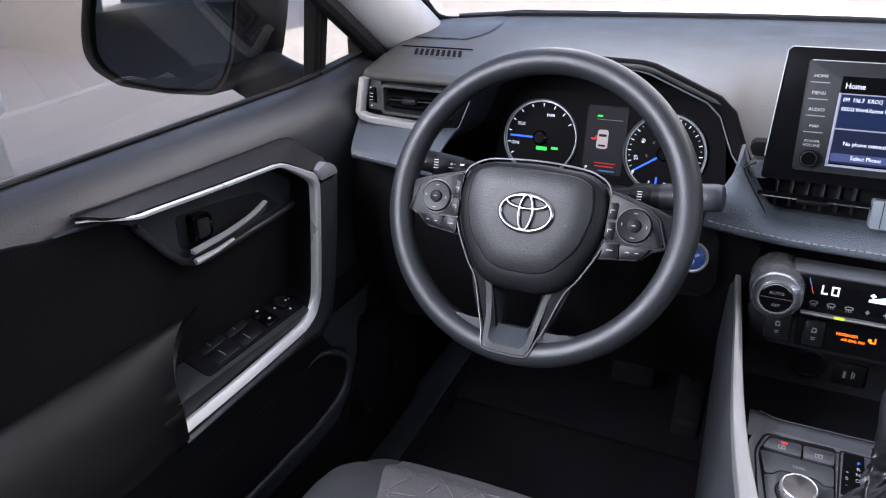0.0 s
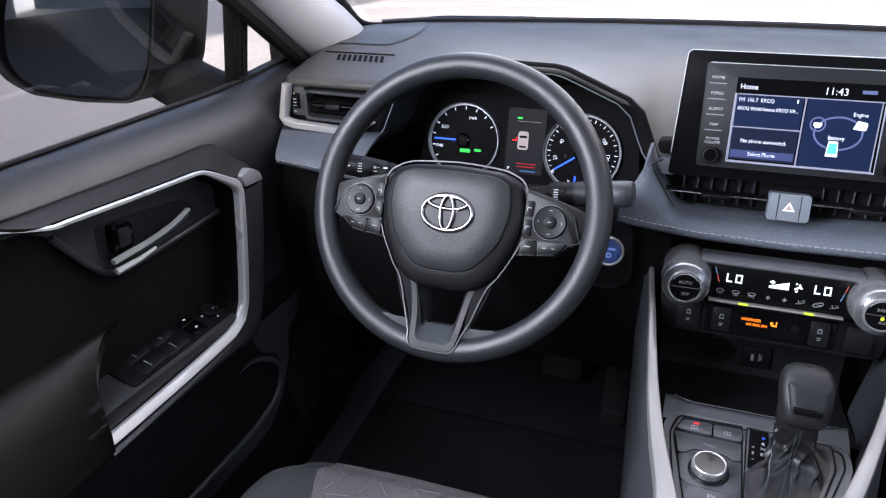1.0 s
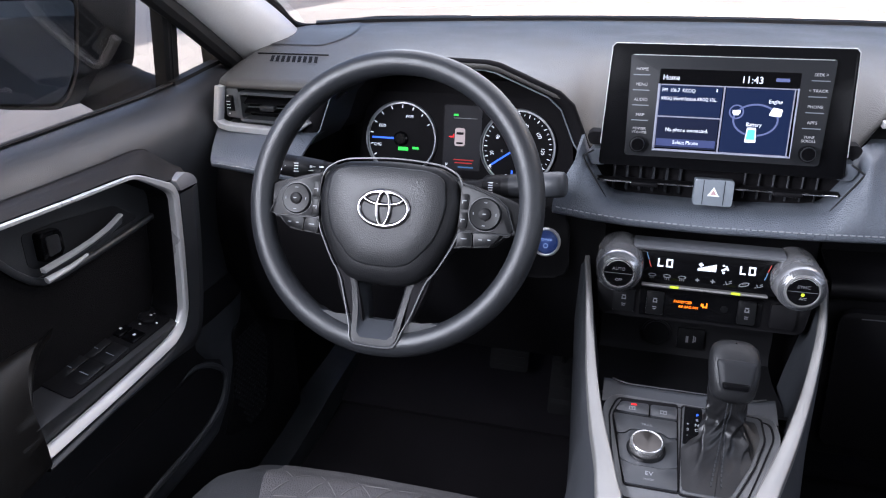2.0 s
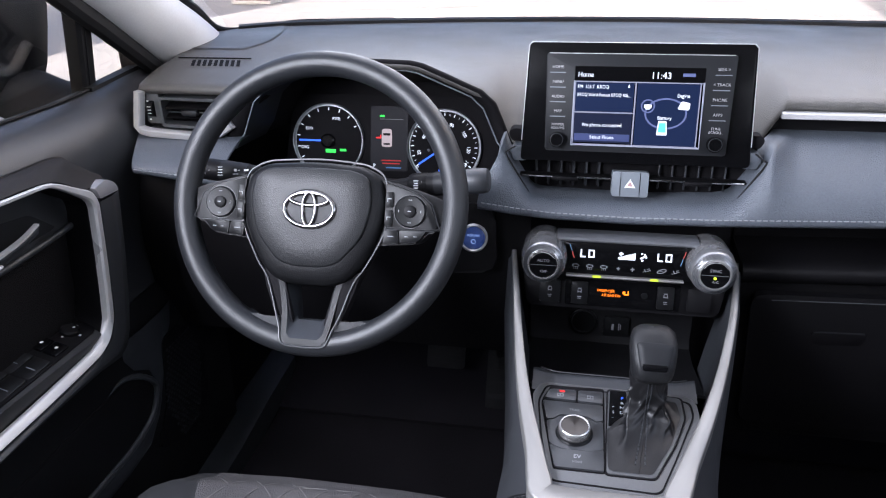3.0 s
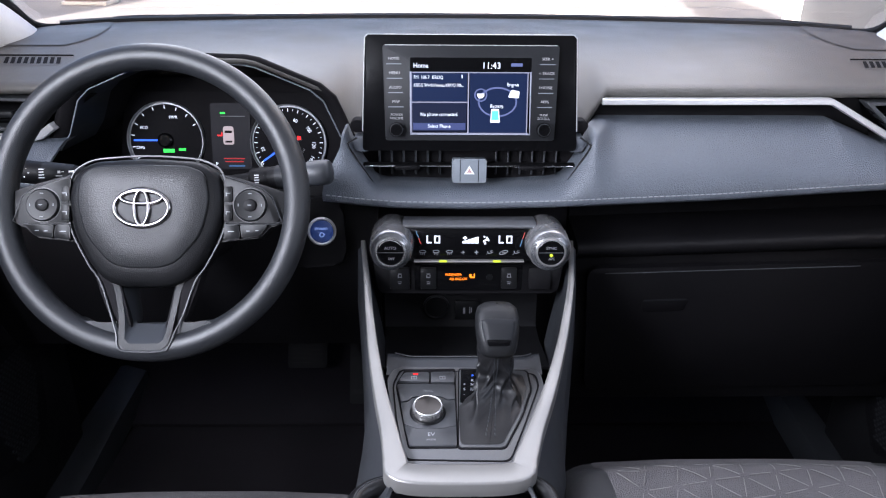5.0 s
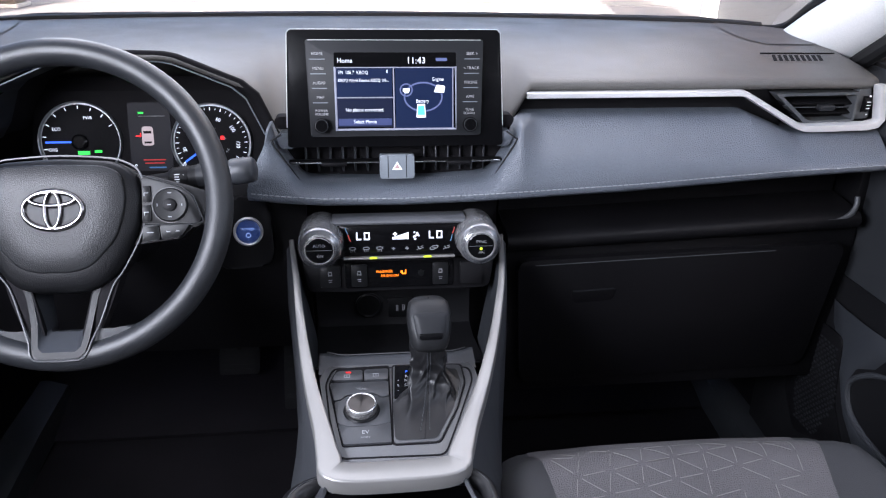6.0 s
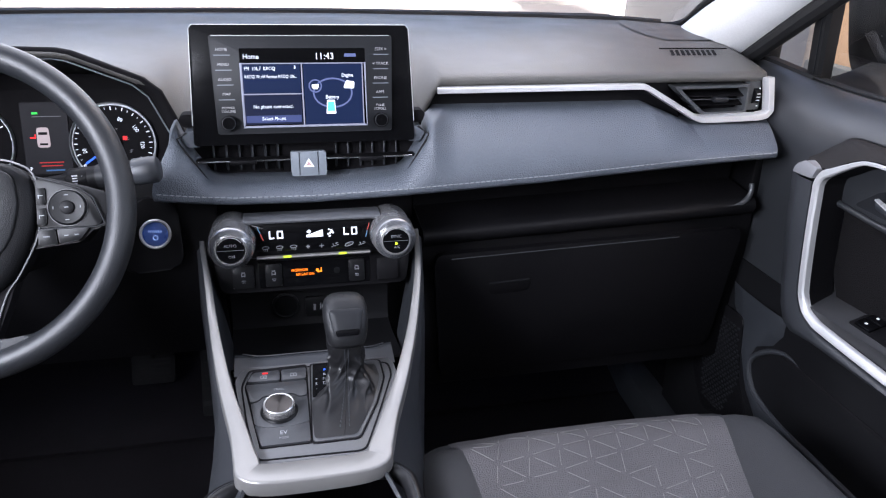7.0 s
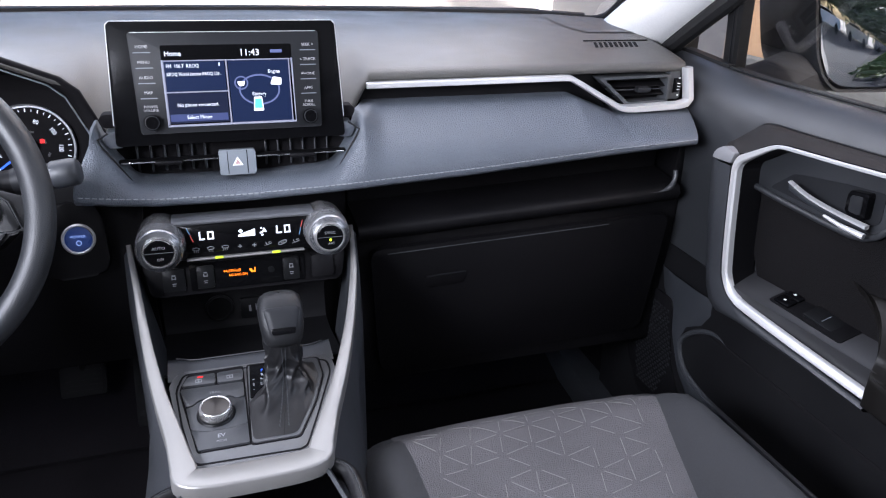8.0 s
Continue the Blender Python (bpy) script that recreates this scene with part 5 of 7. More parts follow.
plate = part("shift_plate", prism(B(), rounded([(-0.070, -0.092), (0.062, -0.092), (0.086, -0.02), (0.102, 0.040), (0.100, 0.066), (0.092, 0.074), (-0.086, 0.078), (-0.096, 0.055), (-0.086, -0.02)], 0.008), CP, -0.02, 0.0, 0.002), PLATE, con, "grey shift panel")
SEAM = [(-0.070, -0.082), (0.048, -0.085), (0.070, -0.03), (0.096, 0.040), (0.094, 0.064), (-0.080, 0.073), (-0.089, 0.043), (-0.082, -0.02)]
part("plate_seam", ring_prism(B(), rounded(SEAM, 0.009), rounded([(x * 0.975, y * 0.975 + 0.0002) for x, y in SEAM], 0.009), CP, 0.0, 0.0006), DARK, plate)
part("switch_well", prism(B(), rounded([(-0.0835, 0.0455), (-0.074, 0.0715), (-0.009, 0.0735), (-0.009, -0.0645), (-0.066, -0.0645), (-0.0775, 0.0), (-0.084, 0.036)], 0.004), CP, 0.0, 0.0006), DARK, plate, "dark gap round the switches")
for pts in ([(-0.081, 0.046), (-0.0425, 0.0445), (-0.0425, 0.0635), (-0.0745, 0.0625)], [(-0.0405, 0.0445), (-0.011, 0.0435), (-0.010, 0.0642), (-0.0405, 0.0635)]):
    sb = part("brake_switch", prism(B(), rounded(pts, 0.003), CP, 0.0, 0.0036, 0.001), PANEL, plate, "parking brake switch")
    c = (pts[0][0] + pts[1][0]) / 2
    part("icon", bars(B(), CP @ pose(0, 0, 0.0039), [(c, 0.0545, 0.0075, 0.0009), (c, 0.0495, 0.0075, 0.0009), (c - 0.0033, 0.052, 0.0009, 0.0042), (c + 0.0033, 0.052, 0.0009, 0.0042), (c, 0.052, 0.0012, 0.0026)]), ICON, sb)
    if c < -0.04:
        part("lamp", bars(B(), CP @ pose(0, 0, 0.0039), [(c + 0.002, 0.0590, 0.0065, 0.0022)]), REDGLOW, sb)
part("mode_switch", prism(B(), rounded([(-0.0825, 0.0415), (-0.011, 0.0405), (-0.011, 0.0145), (-0.020, 0.0125), (-0.027, 0.019), (-0.0615, 0.019), (-0.068, 0.0115), (-0.0765, 0.0095)], 0.002), CP, 0.0, 0.003, 0.0008), PANEL, plate)
part("mode_field", prism(B(), rounded([(-0.0765, 0.0080), (-0.068, 0.0100), (-0.0615, 0.0175), (-0.027, 0.0175), (-0.020, 0.0110), (-0.011, 0.0130), (-0.011, -0.030), (-0.026, -0.0345), (-0.058, -0.0345), (-0.0715, -0.028)], 0.002), CP, 0.0, 0.0022, 0.0006), PANEL, plate)
part("mode_switch", prism(B(), rounded([(-0.0715, -0.0295), (-0.058, -0.036), (-0.026, -0.036), (-0.011, -0.0315), (-0.011, -0.0625), (-0.0645, -0.0625)], 0.002), CP, 0.0, 0.003, 0.0008), PANEL, plate)
words("TRAIL", CP @ pose(-0.044, 0.028, 0.0032), 0.0050, ICON, plate, "switch_lettering")
words("EV", CP @ pose(-0.040, -0.0455, 0.0032), 0.0078, THREAD, plate, "switch_lettering")
words("MODE", CP @ pose(-0.040, -0.0535, 0.0032), 0.0038, ICON, plate, "switch_lettering")
KC = CP @ pose(-0.0440, -0.009, 0) @ Matrix.Diagonal((0.9, 0.9, 0.95, 1))
dk = part("drive_mode_knob", lathe(B(), [(0.0238, 0.0), (0.0238, 0.0028), (0.0222, 0.0046), (0.0205, 0.0050)], KC, 48), POD, plate, "drive mode knob")
part("knob_ring", lathe(B(), [(0.0200, 0.003), (0.0199, 0.0130), (0.0194, 0.0148), (0.0184, 0.0156), (0.0174, 0.0154), (0.0171, 0.0138)], KC, 56), KNOB, dk, "bright metal ring")
part("knob_top", lathe(B(), [(0.0171, 0.011), (0.0171, 0.0142), (0.0168, 0.0145), (0.0004, 0.0149)], KC, 56), BRUSHED, dk, "turned dark metal top")
ring_grip = B()
for i in range(60):
    th = 2 * math.pi * i / 60
    obox(ring_grip, KC @ pose(0.0200 * math.cos(th), 0.0200 * math.sin(th), 0.0078, 0, 0, math.degrees(th)), 0.0006, 0.0007, 0.0090)
part("knurling", ring_grip, DARKMETAL, dk, "fine grip ridges", kind="stuff")
GATE = material("shift_gate_plastic", (0.055, 0.057, 0.06), 0.38, bump=0.2, vary=0.1)
gate = part("shift_gate", prism(B(), rounded([(-0.0035, 0.071), (0.082, 0.067), (0.083, 0.034), (0.068, -0.012), (0.043, -0.064), (-0.0085, -0.064)], 0.005), CP, 0.0, 0.002, 0.001), GATE, plate, "grey shift gate")
part("gate_indicator", prism(B(), rounded([(-0.0015, 0.0695), (0.018, 0.0690), (0.017, 0.008), (-0.005, 0.008)], 0.002), CP, 0.002, 0.0028), GLOSS, gate)
for txt, x, y, mat in (("P", 0.0125, 0.0560, BLUEGLOW), ("R", 0.012, 0.0475, THREAD), ("N", 0.0115, 0.0395, THREAD), ("D", 0.011, 0.0310, THREAD), ("S", 0.001, 0.0310, THREAD), ("+", 0.0015, 0.0400, THREAD), ("-", 0.0005, 0.0220, THREAD)):
    words(txt, CP @ pose(x, y, 0.0032), 0.0064 if txt in "PRNDS" else 0.006, mat, gate, "gear_letter")
part("gate_line", ring_prism(B(), rounded([(-0.0055, 0.0735), (0.0845, 0.0695), (0.0855, 0.033), (0.070, -0.013), (0.0445, -0.0662), (-0.0105, -0.0662)], 0.006), rounded([(-0.0038, 0.0715), (0.0825, 0.0675), (0.0835, 0.0335), (0.0685, -0.0125), (0.0433, -0.0645), (-0.0088, -0.0645)], 0.006), CP, 0.0, 0.0012), DARK, plate)

# tray and sockets ahead of the shift panel
tray = thing("storage_tray", "black open tray below the switch row with two sockets", "tray", (0, 0.14, 0.75))
edge_y = lambda x: 0.060 + 0.007 * step(0.060, 0.100, abs(x)) ** 2
edge_z = lambda x: 0.7655 + 0.002 * step(0.060, 0.100, abs(x)) ** 2
xs = span(-0.110, 0.092, 40)
part("tray_deck", sheet(B(), [[(x, lerp(0.030, edge_y(x + 0.006), v), lerp(0.7590, edge_z(x + 0.006), v)) for x in xs] for v in span(0, 1, 6)] + [[(x, edge_y(x + 0.006) + dy, edge_z(x + 0.006) - dz) for x in xs] for dy, dz in ((0.003, 0.002), (0.006, 0.008), (0.008, 0.030))]), FLANK, tray, "dark grey deck curving round the tray", crease=1.2)
part("tray_floor", sheet(B(), [[(x, y, z) for x in span(-0.125, 0.115, 10)] for y, z in ((0.062, 0.745), (0.072, 0.730), (0.088, 0.722), (0.20, 0.700), (0.245, 0.700), (0.254, 0.715), (0.258, 0.84))], 0.004), TRAYB, tray, crease=1.0)
part("tray_rim", sweep(B(), [(x, edge_y(x + 0.006) + 0.002, edge_z(x + 0.006) + 0.0006) for x in xs[2:-2]], circle(0.0010, 5)), PODLINE, tray, "thin grey rim of the tray")
marks = B()
for i in range(26):
    x, k = -0.085 + 0.0066 * i, i % 2
    obox(marks, pose(x, 0.100 + 0.009 * k, 0.7215 - 0.0018 * k, -10, 0, 28 if k else -28), 0.0062, 0.0016, 0.0014)
part("mat_pattern", marks, BEZEL, tray, "zigzag relief on the tray mat", kind="stuff")
part("power_socket", lathe(B(), [(0.021, -0.004), (0.021, 0.003), (0.0185, 0.004), (0.0175, 0.002), (0.0165, 0.001)], plane_at((-0.044, 0.250, 0.736), (1, 0, 0), (0, -1, 0.1)), 36), SWITCH, tray, "round capped power socket")
us = part("usb_socket", prism(B(), rounded([(-0.019, -0.016), (0.019, -0.016), (0.019, 0.016), (-0.019, 0.016)], 0.003), plane_at((0.005, 0.250, 0.732), (1, 0, 0), (0, -1, 0.1)), 0, 0.005, 0.001), SWITCH, tray, "twin charging socket")
part("icon", bars(B(), plane_at((0.005, 0.2445, 0.732), (1, 0, 0), (0, -1, 0.1)), [(-0.005, 0, 0.0035, 0.010), (0.004, 0.001, 0.0016, 0.011), (0.0065, 0.001, 0.0016, 0.008)]), ICON, us)

# ---- gear lever ----
gl = thing("gear_lever", "black gear lever with gaiter, in park", "gear lever", (0.02, -0.02, 0.765))
SKIRT = rounded([(-0.0070, 0.004), (0.013, 0.010), (0.021, 0.062), (0.076, 0.060), (0.079, 0.034), (0.0645, -0.012), (0.0405, -0.0605), (-0.0068, -0.0605)], 0.006)


def skirt_at(th):
    """Where a ray from the lever's foot meets the edge of the gate."""
    c, q, ox, oy = math.cos(th), math.sin(th), 0.029, 0.008
    for (x0, y0), (x1, y1) in zip(SKIRT, SKIRT[1:] + SKIRT[:1]):
        den = c * (y1 - y0) - q * (x1 - x0)
        if abs(den) > 1e-9:
            r = ((x0 - ox) * (y1 - y0) - (y0 - oy) * (x1 - x0)) / den
            k = ((x0 - ox) * q - (y0 - oy) * c) / den
            if r > 0 and -1e-6 <= k <= 1 + 1e-6:
                return CP @ Vector((ox + c * r, oy + q * r, 0.0026))
    return CP @ Vector((ox, oy, 0.0026))


def ridge(v):
    return 1 - 2 * abs(math.sin(v)) ** 0.7


loops = []
for j in range(37):
    t = j / 36
    w = 1 - (1 - t) ** 3.8
    fold = math.sin(math.pi * min(1, t * 1.08)) if t < 0.92 else 0.0
    ring = []
    for i in range(144):
        th = 2 * math.pi * i / 144
        c, q = math.cos(th), math.sin(th)
        foot, neck = skirt_at(th), Vector((0.0260 + 0.0228 * c, -0.005 + 0.0225 * q, 0.833))
        p = foot.lerp(neck, w)
        p.z = lerp(foot.z, neck.z, t ** 1.25)
        wr = fold * lerp(1.75, 0.95, t) * (0.0042 * ridge(2 * th + 2.6 * t + 0.5) + 0.0017 * ridge(3.5 * th - 6.0 * t + 0.6) + 0.0016 * math.sin(15 * t + 2 * th) + 0.0011 * ridge(17 * t + 2.2 * math.sin(2 * th + 1) + 0.8 * math.sin(5 * th)))
        out = Vector((c, q, 0.5)).normalized()
        ring.append(p + out * wr)
    loops.append(ring + [ring[0]])
part("gaiter", sheet(B(), loops), LEATHER, gl, "creased black leather gaiter", crease=2.5)
bm = B()
for j in range(2, 34):
    for i in (105, 109):
        p, p2 = loops[j][i], loops[j + 1][i]
        obox(bm, pose(p.x, p.y - 0.0005, p.z + 0.0003, math.degrees(math.atan2(p2.z - p.z, p2.y - p.y)), 0, 0), 0.0011, (p2 - p).length * 0.66, 0.0014)
part("gaiter_stitches", bm, FLANK, gl, kind="stuff")
seam = [loops[j][107] + Vector((0, -0.0001, 0.0001)) for j in range(0, 35)]
part("gaiter_seam", sweep(B(), seam, circle(0.0005, 5), up=(1, 0, 0)), RUBBER, gl)
knob = []
for z, cy, a, b in ((0.826, -0.008, 0.0200, 0.0200), (0.829, -0.010, 0.0226, 0.0240), (0.838, -0.012, 0.0238, 0.0266), (0.850, -0.010, 0.0252, 0.0266), (0.862, -0.006, 0.0262, 0.0252), (0.874, -0.001, 0.0260, 0.0218), (0.883, 0.003, 0.0240, 0.0168), (0.889, 0.005, 0.0185, 0.0115), (0.8915, 0.006, 0.0090, 0.0055), (0.892, 0.006, 0.001, 0.001)):
    ring = []
    for i in range(40):
        th = 2 * math.pi * i / 40
        c, q = math.cos(th), math.sin(th)
        e = 1 / (abs(c) ** 2.8 + abs(q) ** 2.8) ** (1 / 2.8)
        ring.append((0.0265 + a * c * e, cy + b * q * e, z))
    knob.append([(x, y, 0.824 + (z - 0.826) * 0.80) for x, y, z in ring + [ring[0]]])
kb = part("shift_knob", sheet(B(), knob), HUB, gl, "smooth black shift knob", crease=1.2)
KI = plane_at((0.0265, -0.0300, 0.8530), (1, 0, 0), (0, -0.85, 0.53)) @ Matrix.Diagonal((1, 0.8, 1, 1))
part("knob_inlay", domed(B(), rounded([(-0.0150, -0.0145), (0.0150, -0.0145), (0.0205, 0.026), (-0.0205, 0.026)], 0.006), KI, [(1.0, -0.006), (1.0, 0.0004), (0.97, 0.0014), (0.6, 0.0026)]), BEZEL, kb, "smooth dark inlay", crease=1.0)
part("knob_slot", prism(B(), rounded([(-0.0126, -0.0130), (0.0126, -0.0130), (0.0142, -0.0040), (-0.0142, -0.0040)], 0.002), KI, -0.004, 0.0028, 0.0004), GLOSS, kb)

# ---- seats ----


def front_seat(s, label):
    cx = s * 0.348
    drop, slide = (0.034, -0.02) if s < 0 else (0.0, 0.0)  # the driver sits lower and further back
    seat = thing("front_seat", label, "seat", (cx, -0.4, 0.30), group="front seats")

    def top(u, y):
        w = abs(u) / 0.266
        z = 0.679 + 0.010 * math.sin(math.pi * min(1, max(0, (y + 0.62) / 0.62)))
        z += 0.016 * math.exp(-((w - 0.80) / 0.16) ** 2) - 0.10 * step(0.86, 1.06, w if u * s < 0 or s < 0 else w * 1.07) ** 1.4
        return z - 0.05 * step(-0.10, 0.015, y) ** 2

    def nose(u):
        return 0.012 - 0.065 * (abs(u) / 0.266) ** 4

    def spot(u, v):
        """A point of the seat's upper side; v runs from the back (0) to the front edge (1)."""
        y = lerp(-0.70, nose(u), v)
        return Vector((cx + u, y + slide, top(u, y - nose(u) + 0.012) - drop))
    us = span(-0.275, 0.275, 46)
    vs = list(span(0, 0.9, 18)) + [0.93, 0.955, 0.975, 0.99, 1.0]
    rows = [[spot(u, v) for u in us] for v in vs]
    for dy, dz in ((0.008, -0.018), (0.010, -0.045), (0.004, -0.10), (-0.03, -0.2), (-0.1, -0.26)):
        rows.append([p + Vector((0, dy, dz)) for p in rows[len(vs) - 1]])
    cushion = part("cushion", sheet(B(), rows), BOLSTER, seat, "charcoal cloth cushion with raised sides", crease=1.2)
    ins = []
    for v in vs:
        yy = lerp(-0.70, 0.0, v)
        door_side, in_side = max(0.10, min(0.186, 0.20 + 0.35 * yy)), 0.188
        lo, hi = (-in_side, door_side) if s > 0 else (-door_side, in_side)
        ins.append([spot(u, v) + Vector((0, 0.002 if v > 0.95 else 0, 0.0035 * min(1, 14 * min(u - lo, hi - u) / 0.3))) for u in span(lo, hi, 26)])
    for dy, dz in ((0.008, -0.018), (0.010, -0.045)):
        ins.append([p + Vector((0, dy, dz)) for p in ins[len(vs) - 1]])
    panel = part("seat_insert", sheet(B(), ins), FABRIC, cushion, "grey woven insert with a pale line pattern", crease=1.2)
    # three-way lattice of short threads with gaps
    rnd = random.Random(5)
    bm = B()
    pitch, tilt = 0.044, radians(12)
    limit = lambda y: max(0.10, min(0.186, 0.20 + 0.35 * y)) - 0.010
    for iy in range(-3, 16):
        for ix in range(-8, 9):
            for ang in (0, 60, 120):
                if rnd.random() < 0.30:
                    continue
                a, b = pitch * (ix + 0.5 * (iy % 2)), pitch * 0.866 * iy
                a, b = a + pitch * 0.5 * math.cos(radians(ang)), b + pitch * 0.5 * math.sin(radians(ang))
                u0, y0 = a * math.cos(tilt) - b * math.sin(tilt), -0.50 + a * math.sin(tilt) + b * math.cos(tilt)
                th, ln = radians(ang) + tilt + rnd.uniform(-0.05, 0.05), pitch * rnd.uniform(0.62, 0.80)
                ends = [(u0 + (k / 4 - 0.5) * ln * math.cos(th), y0 + (k / 4 - 0.5) * ln * math.sin(th)) for k in range(5)]
                if any(y > 0.0 or y < -0.6 or u * s < -0.178 or u * s > limit(y) for u, y in ends):
                    continue
                sweep(bm, [spot(u, (y + 0.70) / (nose(u) + 0.70)) + Vector((0, 0, 0.0040)) for u, y in ends], [(-0.00042, -0.0006), (0.00042, -0.0006), (0.00042, 0.0001), (-0.00042, 0.0001)])
    part("woven_pattern", bm, SEATLINE, panel, "pale thread lines", kind="stuff")
    back = sheet(B(), [[(cx + u, -0.60 - 0.22 * v - 0.04 * math.cos(u * 6) - (0.10 if q else 0), 0.66 + 0.60 * v) for u in span(-0.25, 0.25, 12)] for q, v in [(0, k) for k in span(0, 1, 8)] + [(1, k) for k in span(1, 0, 8)]])
    part("backrest", back, BOLSTER, seat)
    part("base", box(B(), cx - 0.2, cx + 0.2, -0.6, -0.10, 0.32, 0.52, 0.03), HARD, seat)
    return seat


front_seat(-1, "charcoal driver's seat with grey woven insert"), front_seat(1, "charcoal passenger seat with grey woven insert")

# ---- pedals ----
for x, w, h, y, z, lab in ((-0.325, 0.085, 0.06, 0.60, 0.42, "wide black rubber brake pedal"), (-0.205, 0.05, 0.16, 0.58, 0.40, "tall black accelerator pedal")):
    m = plane_at((x, y, z), (1, 0, 0), (0, -0.85, 0.5))
    pd = thing("pedal", lab, "pedal", (x, y, z))
    pad = part("pad", prism(B(), rounded([(-w / 2, -h / 2), (w / 2, -h / 2), (w / 2, h / 2), (-w / 2, h / 2)], 0.008), m, -0.012, 0.0, 0.002), TRAYB, pd)
    for k in range(5):
        part("rib", obox(B(), m @ pose(0, (k - 2) * h / 6, 0.001), w * 0.8, h * 0.06, 0.003), TRAYB, pad)
    part("arm", sweep(B(), [(x, y + 0.012, z), (x, y + 0.06, z + 0.15), (x, y + 0.05, z + 0.3)], circle(0.008, 8), up=(1, 0, 0)), TRAYB, pd)

# ---- doors ----
DY = plane_at((0, 0, 0), (0, 1, 0), (1, 0, 0))


def door(s, label):
    F = Matrix.Diagonal((s, 1, 1, 1))
    D = F @ DY  # local x along the car, y up, z outwards
    ob = thing("front_door", label, "car door", (s * 0.78, -0.2, 0.3), group="front doors")
    P = lambda x, y, z: (s * x, y, z)
    # upper trim, bowed, falling to the lower panel
    rows = []
    for y in span(-1.1, 0.40, 40):
        f = step(0.16, 0.40, y)
        b = 0.006 * math.exp(-((y - 0.2) / 0.12) ** 2)
        rows.append([P(0.812, y, 1.058 + 0.012 * f), P(0.80, y, 1.072 + 0.014 * f), P(0.788, y, 1.0715 + 0.014 * f), P(0.772, y, 1.060 + 0.010 * f), P(0.757 - b, y, 1.040 + 0.004 * f), P(0.748 - b, y, 1.012), P(0.747 - b, y, 0.975), P(0.751 - b * 0.5, y, 0.92), P(0.753, y, 0.84),
                     P(0.750, y, 0.76), P(0.742, y, 0.70), P(0.737, y, 0.64), P(0.738, y, 0.55), P(0.742, y, 0.42), P(0.748, y, 0.28)])
    part("trim_panel", sheet(B(), [r[:10] for r in rows], 0.004), DOOR, ob, "dark grained door trim", crease=1.0)
    part("lower_trim", sheet(B(), [r[9:] for r in rows], 0.004), LOWER, ob, "black plastic lower door trim", crease=1.0)
    part("window_seal", sweep(B(), [P(0.806, y, 1.069 + 0.014 * step(0.16, 0.40, y)) for y in span(-1.1, 0.385, 20)], [(-0.006, -0.01), (0.008, -0.01), (0.008, 0.006), (-0.006, 0.004)]), RUBBER, ob)
    part("seal_lip", sweep(B(), [P(0.796, y, 1.0745 + 0.014 * step(0.16, 0.40, y)) for y in span(-1.1, 0.385, 20)], circle(0.0022, 6)), RUBBER, ob)
    # insert above the handle: a soft slope from the trim out to the silver line
    top_l = [(-0.272, 1.0418), (-0.235, 1.0410), (-0.117, 1.0355), (-0.007, 1.031), (0.062, 1.028), (0.090, 1.012), (0.126, 0.986)]
    low_l = [(-0.272, 1.0375), (-0.250, 1.0365), (-0.209, 1.0345), (-0.118, 1.0270), (0.000, 1.0185), (0.062, 0.988), (0.108, 0.984)]
    ta, lb = smooth_line([(y, z, 0) for y, z in top_l], 6), smooth_line([(y, z, 0) for y, z in low_l], 6)
    g = lambda k: step(0, 9, k)  # the rear end runs out into the panel
    rows = [[P(lerp(0.7465, x, g(k)), lerp(a.x, b.x, w), lerp(lerp(a.y, b.y, w) + dz, 1.040, 1 - g(k))) for k, (a, b) in enumerate(zip(ta, lb))] for x, w, dz in ((0.758, 0, -0.008), (0.746, 0, -0.001), (0.741, 0, 0.0), (0.734, 0, -0.001), (0.721, 0.43, 0.002), (0.709, 1, 0.001), (0.7055, 1, -0.001), (0.714, 1, -0.010), (0.75, 1, -0.014))]
    part("upper_insert", sheet(B(), rows), BROWN, ob, "warm black soft insert", crease=0.9)
    part("insert_seam", sweep(B(), [P(0.7405 + 0.004 * step(-0.23, -0.27, a.x), a.x, a.y + 0.0006) for a in ta], circle(0.0013, 5), up=(-s, 0, 0)), RUBBER, ob)
    # silver ribbon: thin along the top, broader down the front and along the ledge
    line = [(-0.270, 1.0345), (-0.258, 1.0335), (-0.245, 1.0328), (-0.230, 1.0322), (-0.209, 1.0310), (-0.118, 1.0240), (-0.035, 1.0185), (-0.012, 1.0165), (0.006, 1.0110), (0.045, 0.988), (0.060, 0.978), (0.0665, 0.966), (0.0660, 0.95), (0.057, 0.88), (0.046, 0.815), (0.040, 0.797), (0.028, 0.781), (0.012, 0.773), (-0.01, 0.769), (-0.12, 0.7655), (-0.234, 0.762)]
    wide = lambda t: lerp(lerp(0.0006, 0.0024, step(0, 0.20, t)), lerp(0.0062, 0.0060, step(0.6, 0.9, t)), step(0.36, 0.50, t))
    path = smooth_line([P(0.699 + 0.044 * step(-0.226, -0.272, y), y, z) for y, z in line], 4)
    part("pull_ribbon", sweep(B(), path, lambda t: [(a * wide(t), b * lerp(0.4, 1, step(0.36, 0.5, t)) - (0.0075 if abs(a) == 1 else 0.0056) * (0.55 if s > 0 else 1) * step(0.72, 0.82, t) * (a * s < 0 and b > 0)) for a, b in ((-1, -0.008), (1, -0.008), (1, 0.001), (0.6, 0.0035), (-0.6, 0.0035), (-1, 0.001))], up=(-s, 0, 0)), SILVER, ob, "satin silver ribbon round the door pull", crease=0.7)
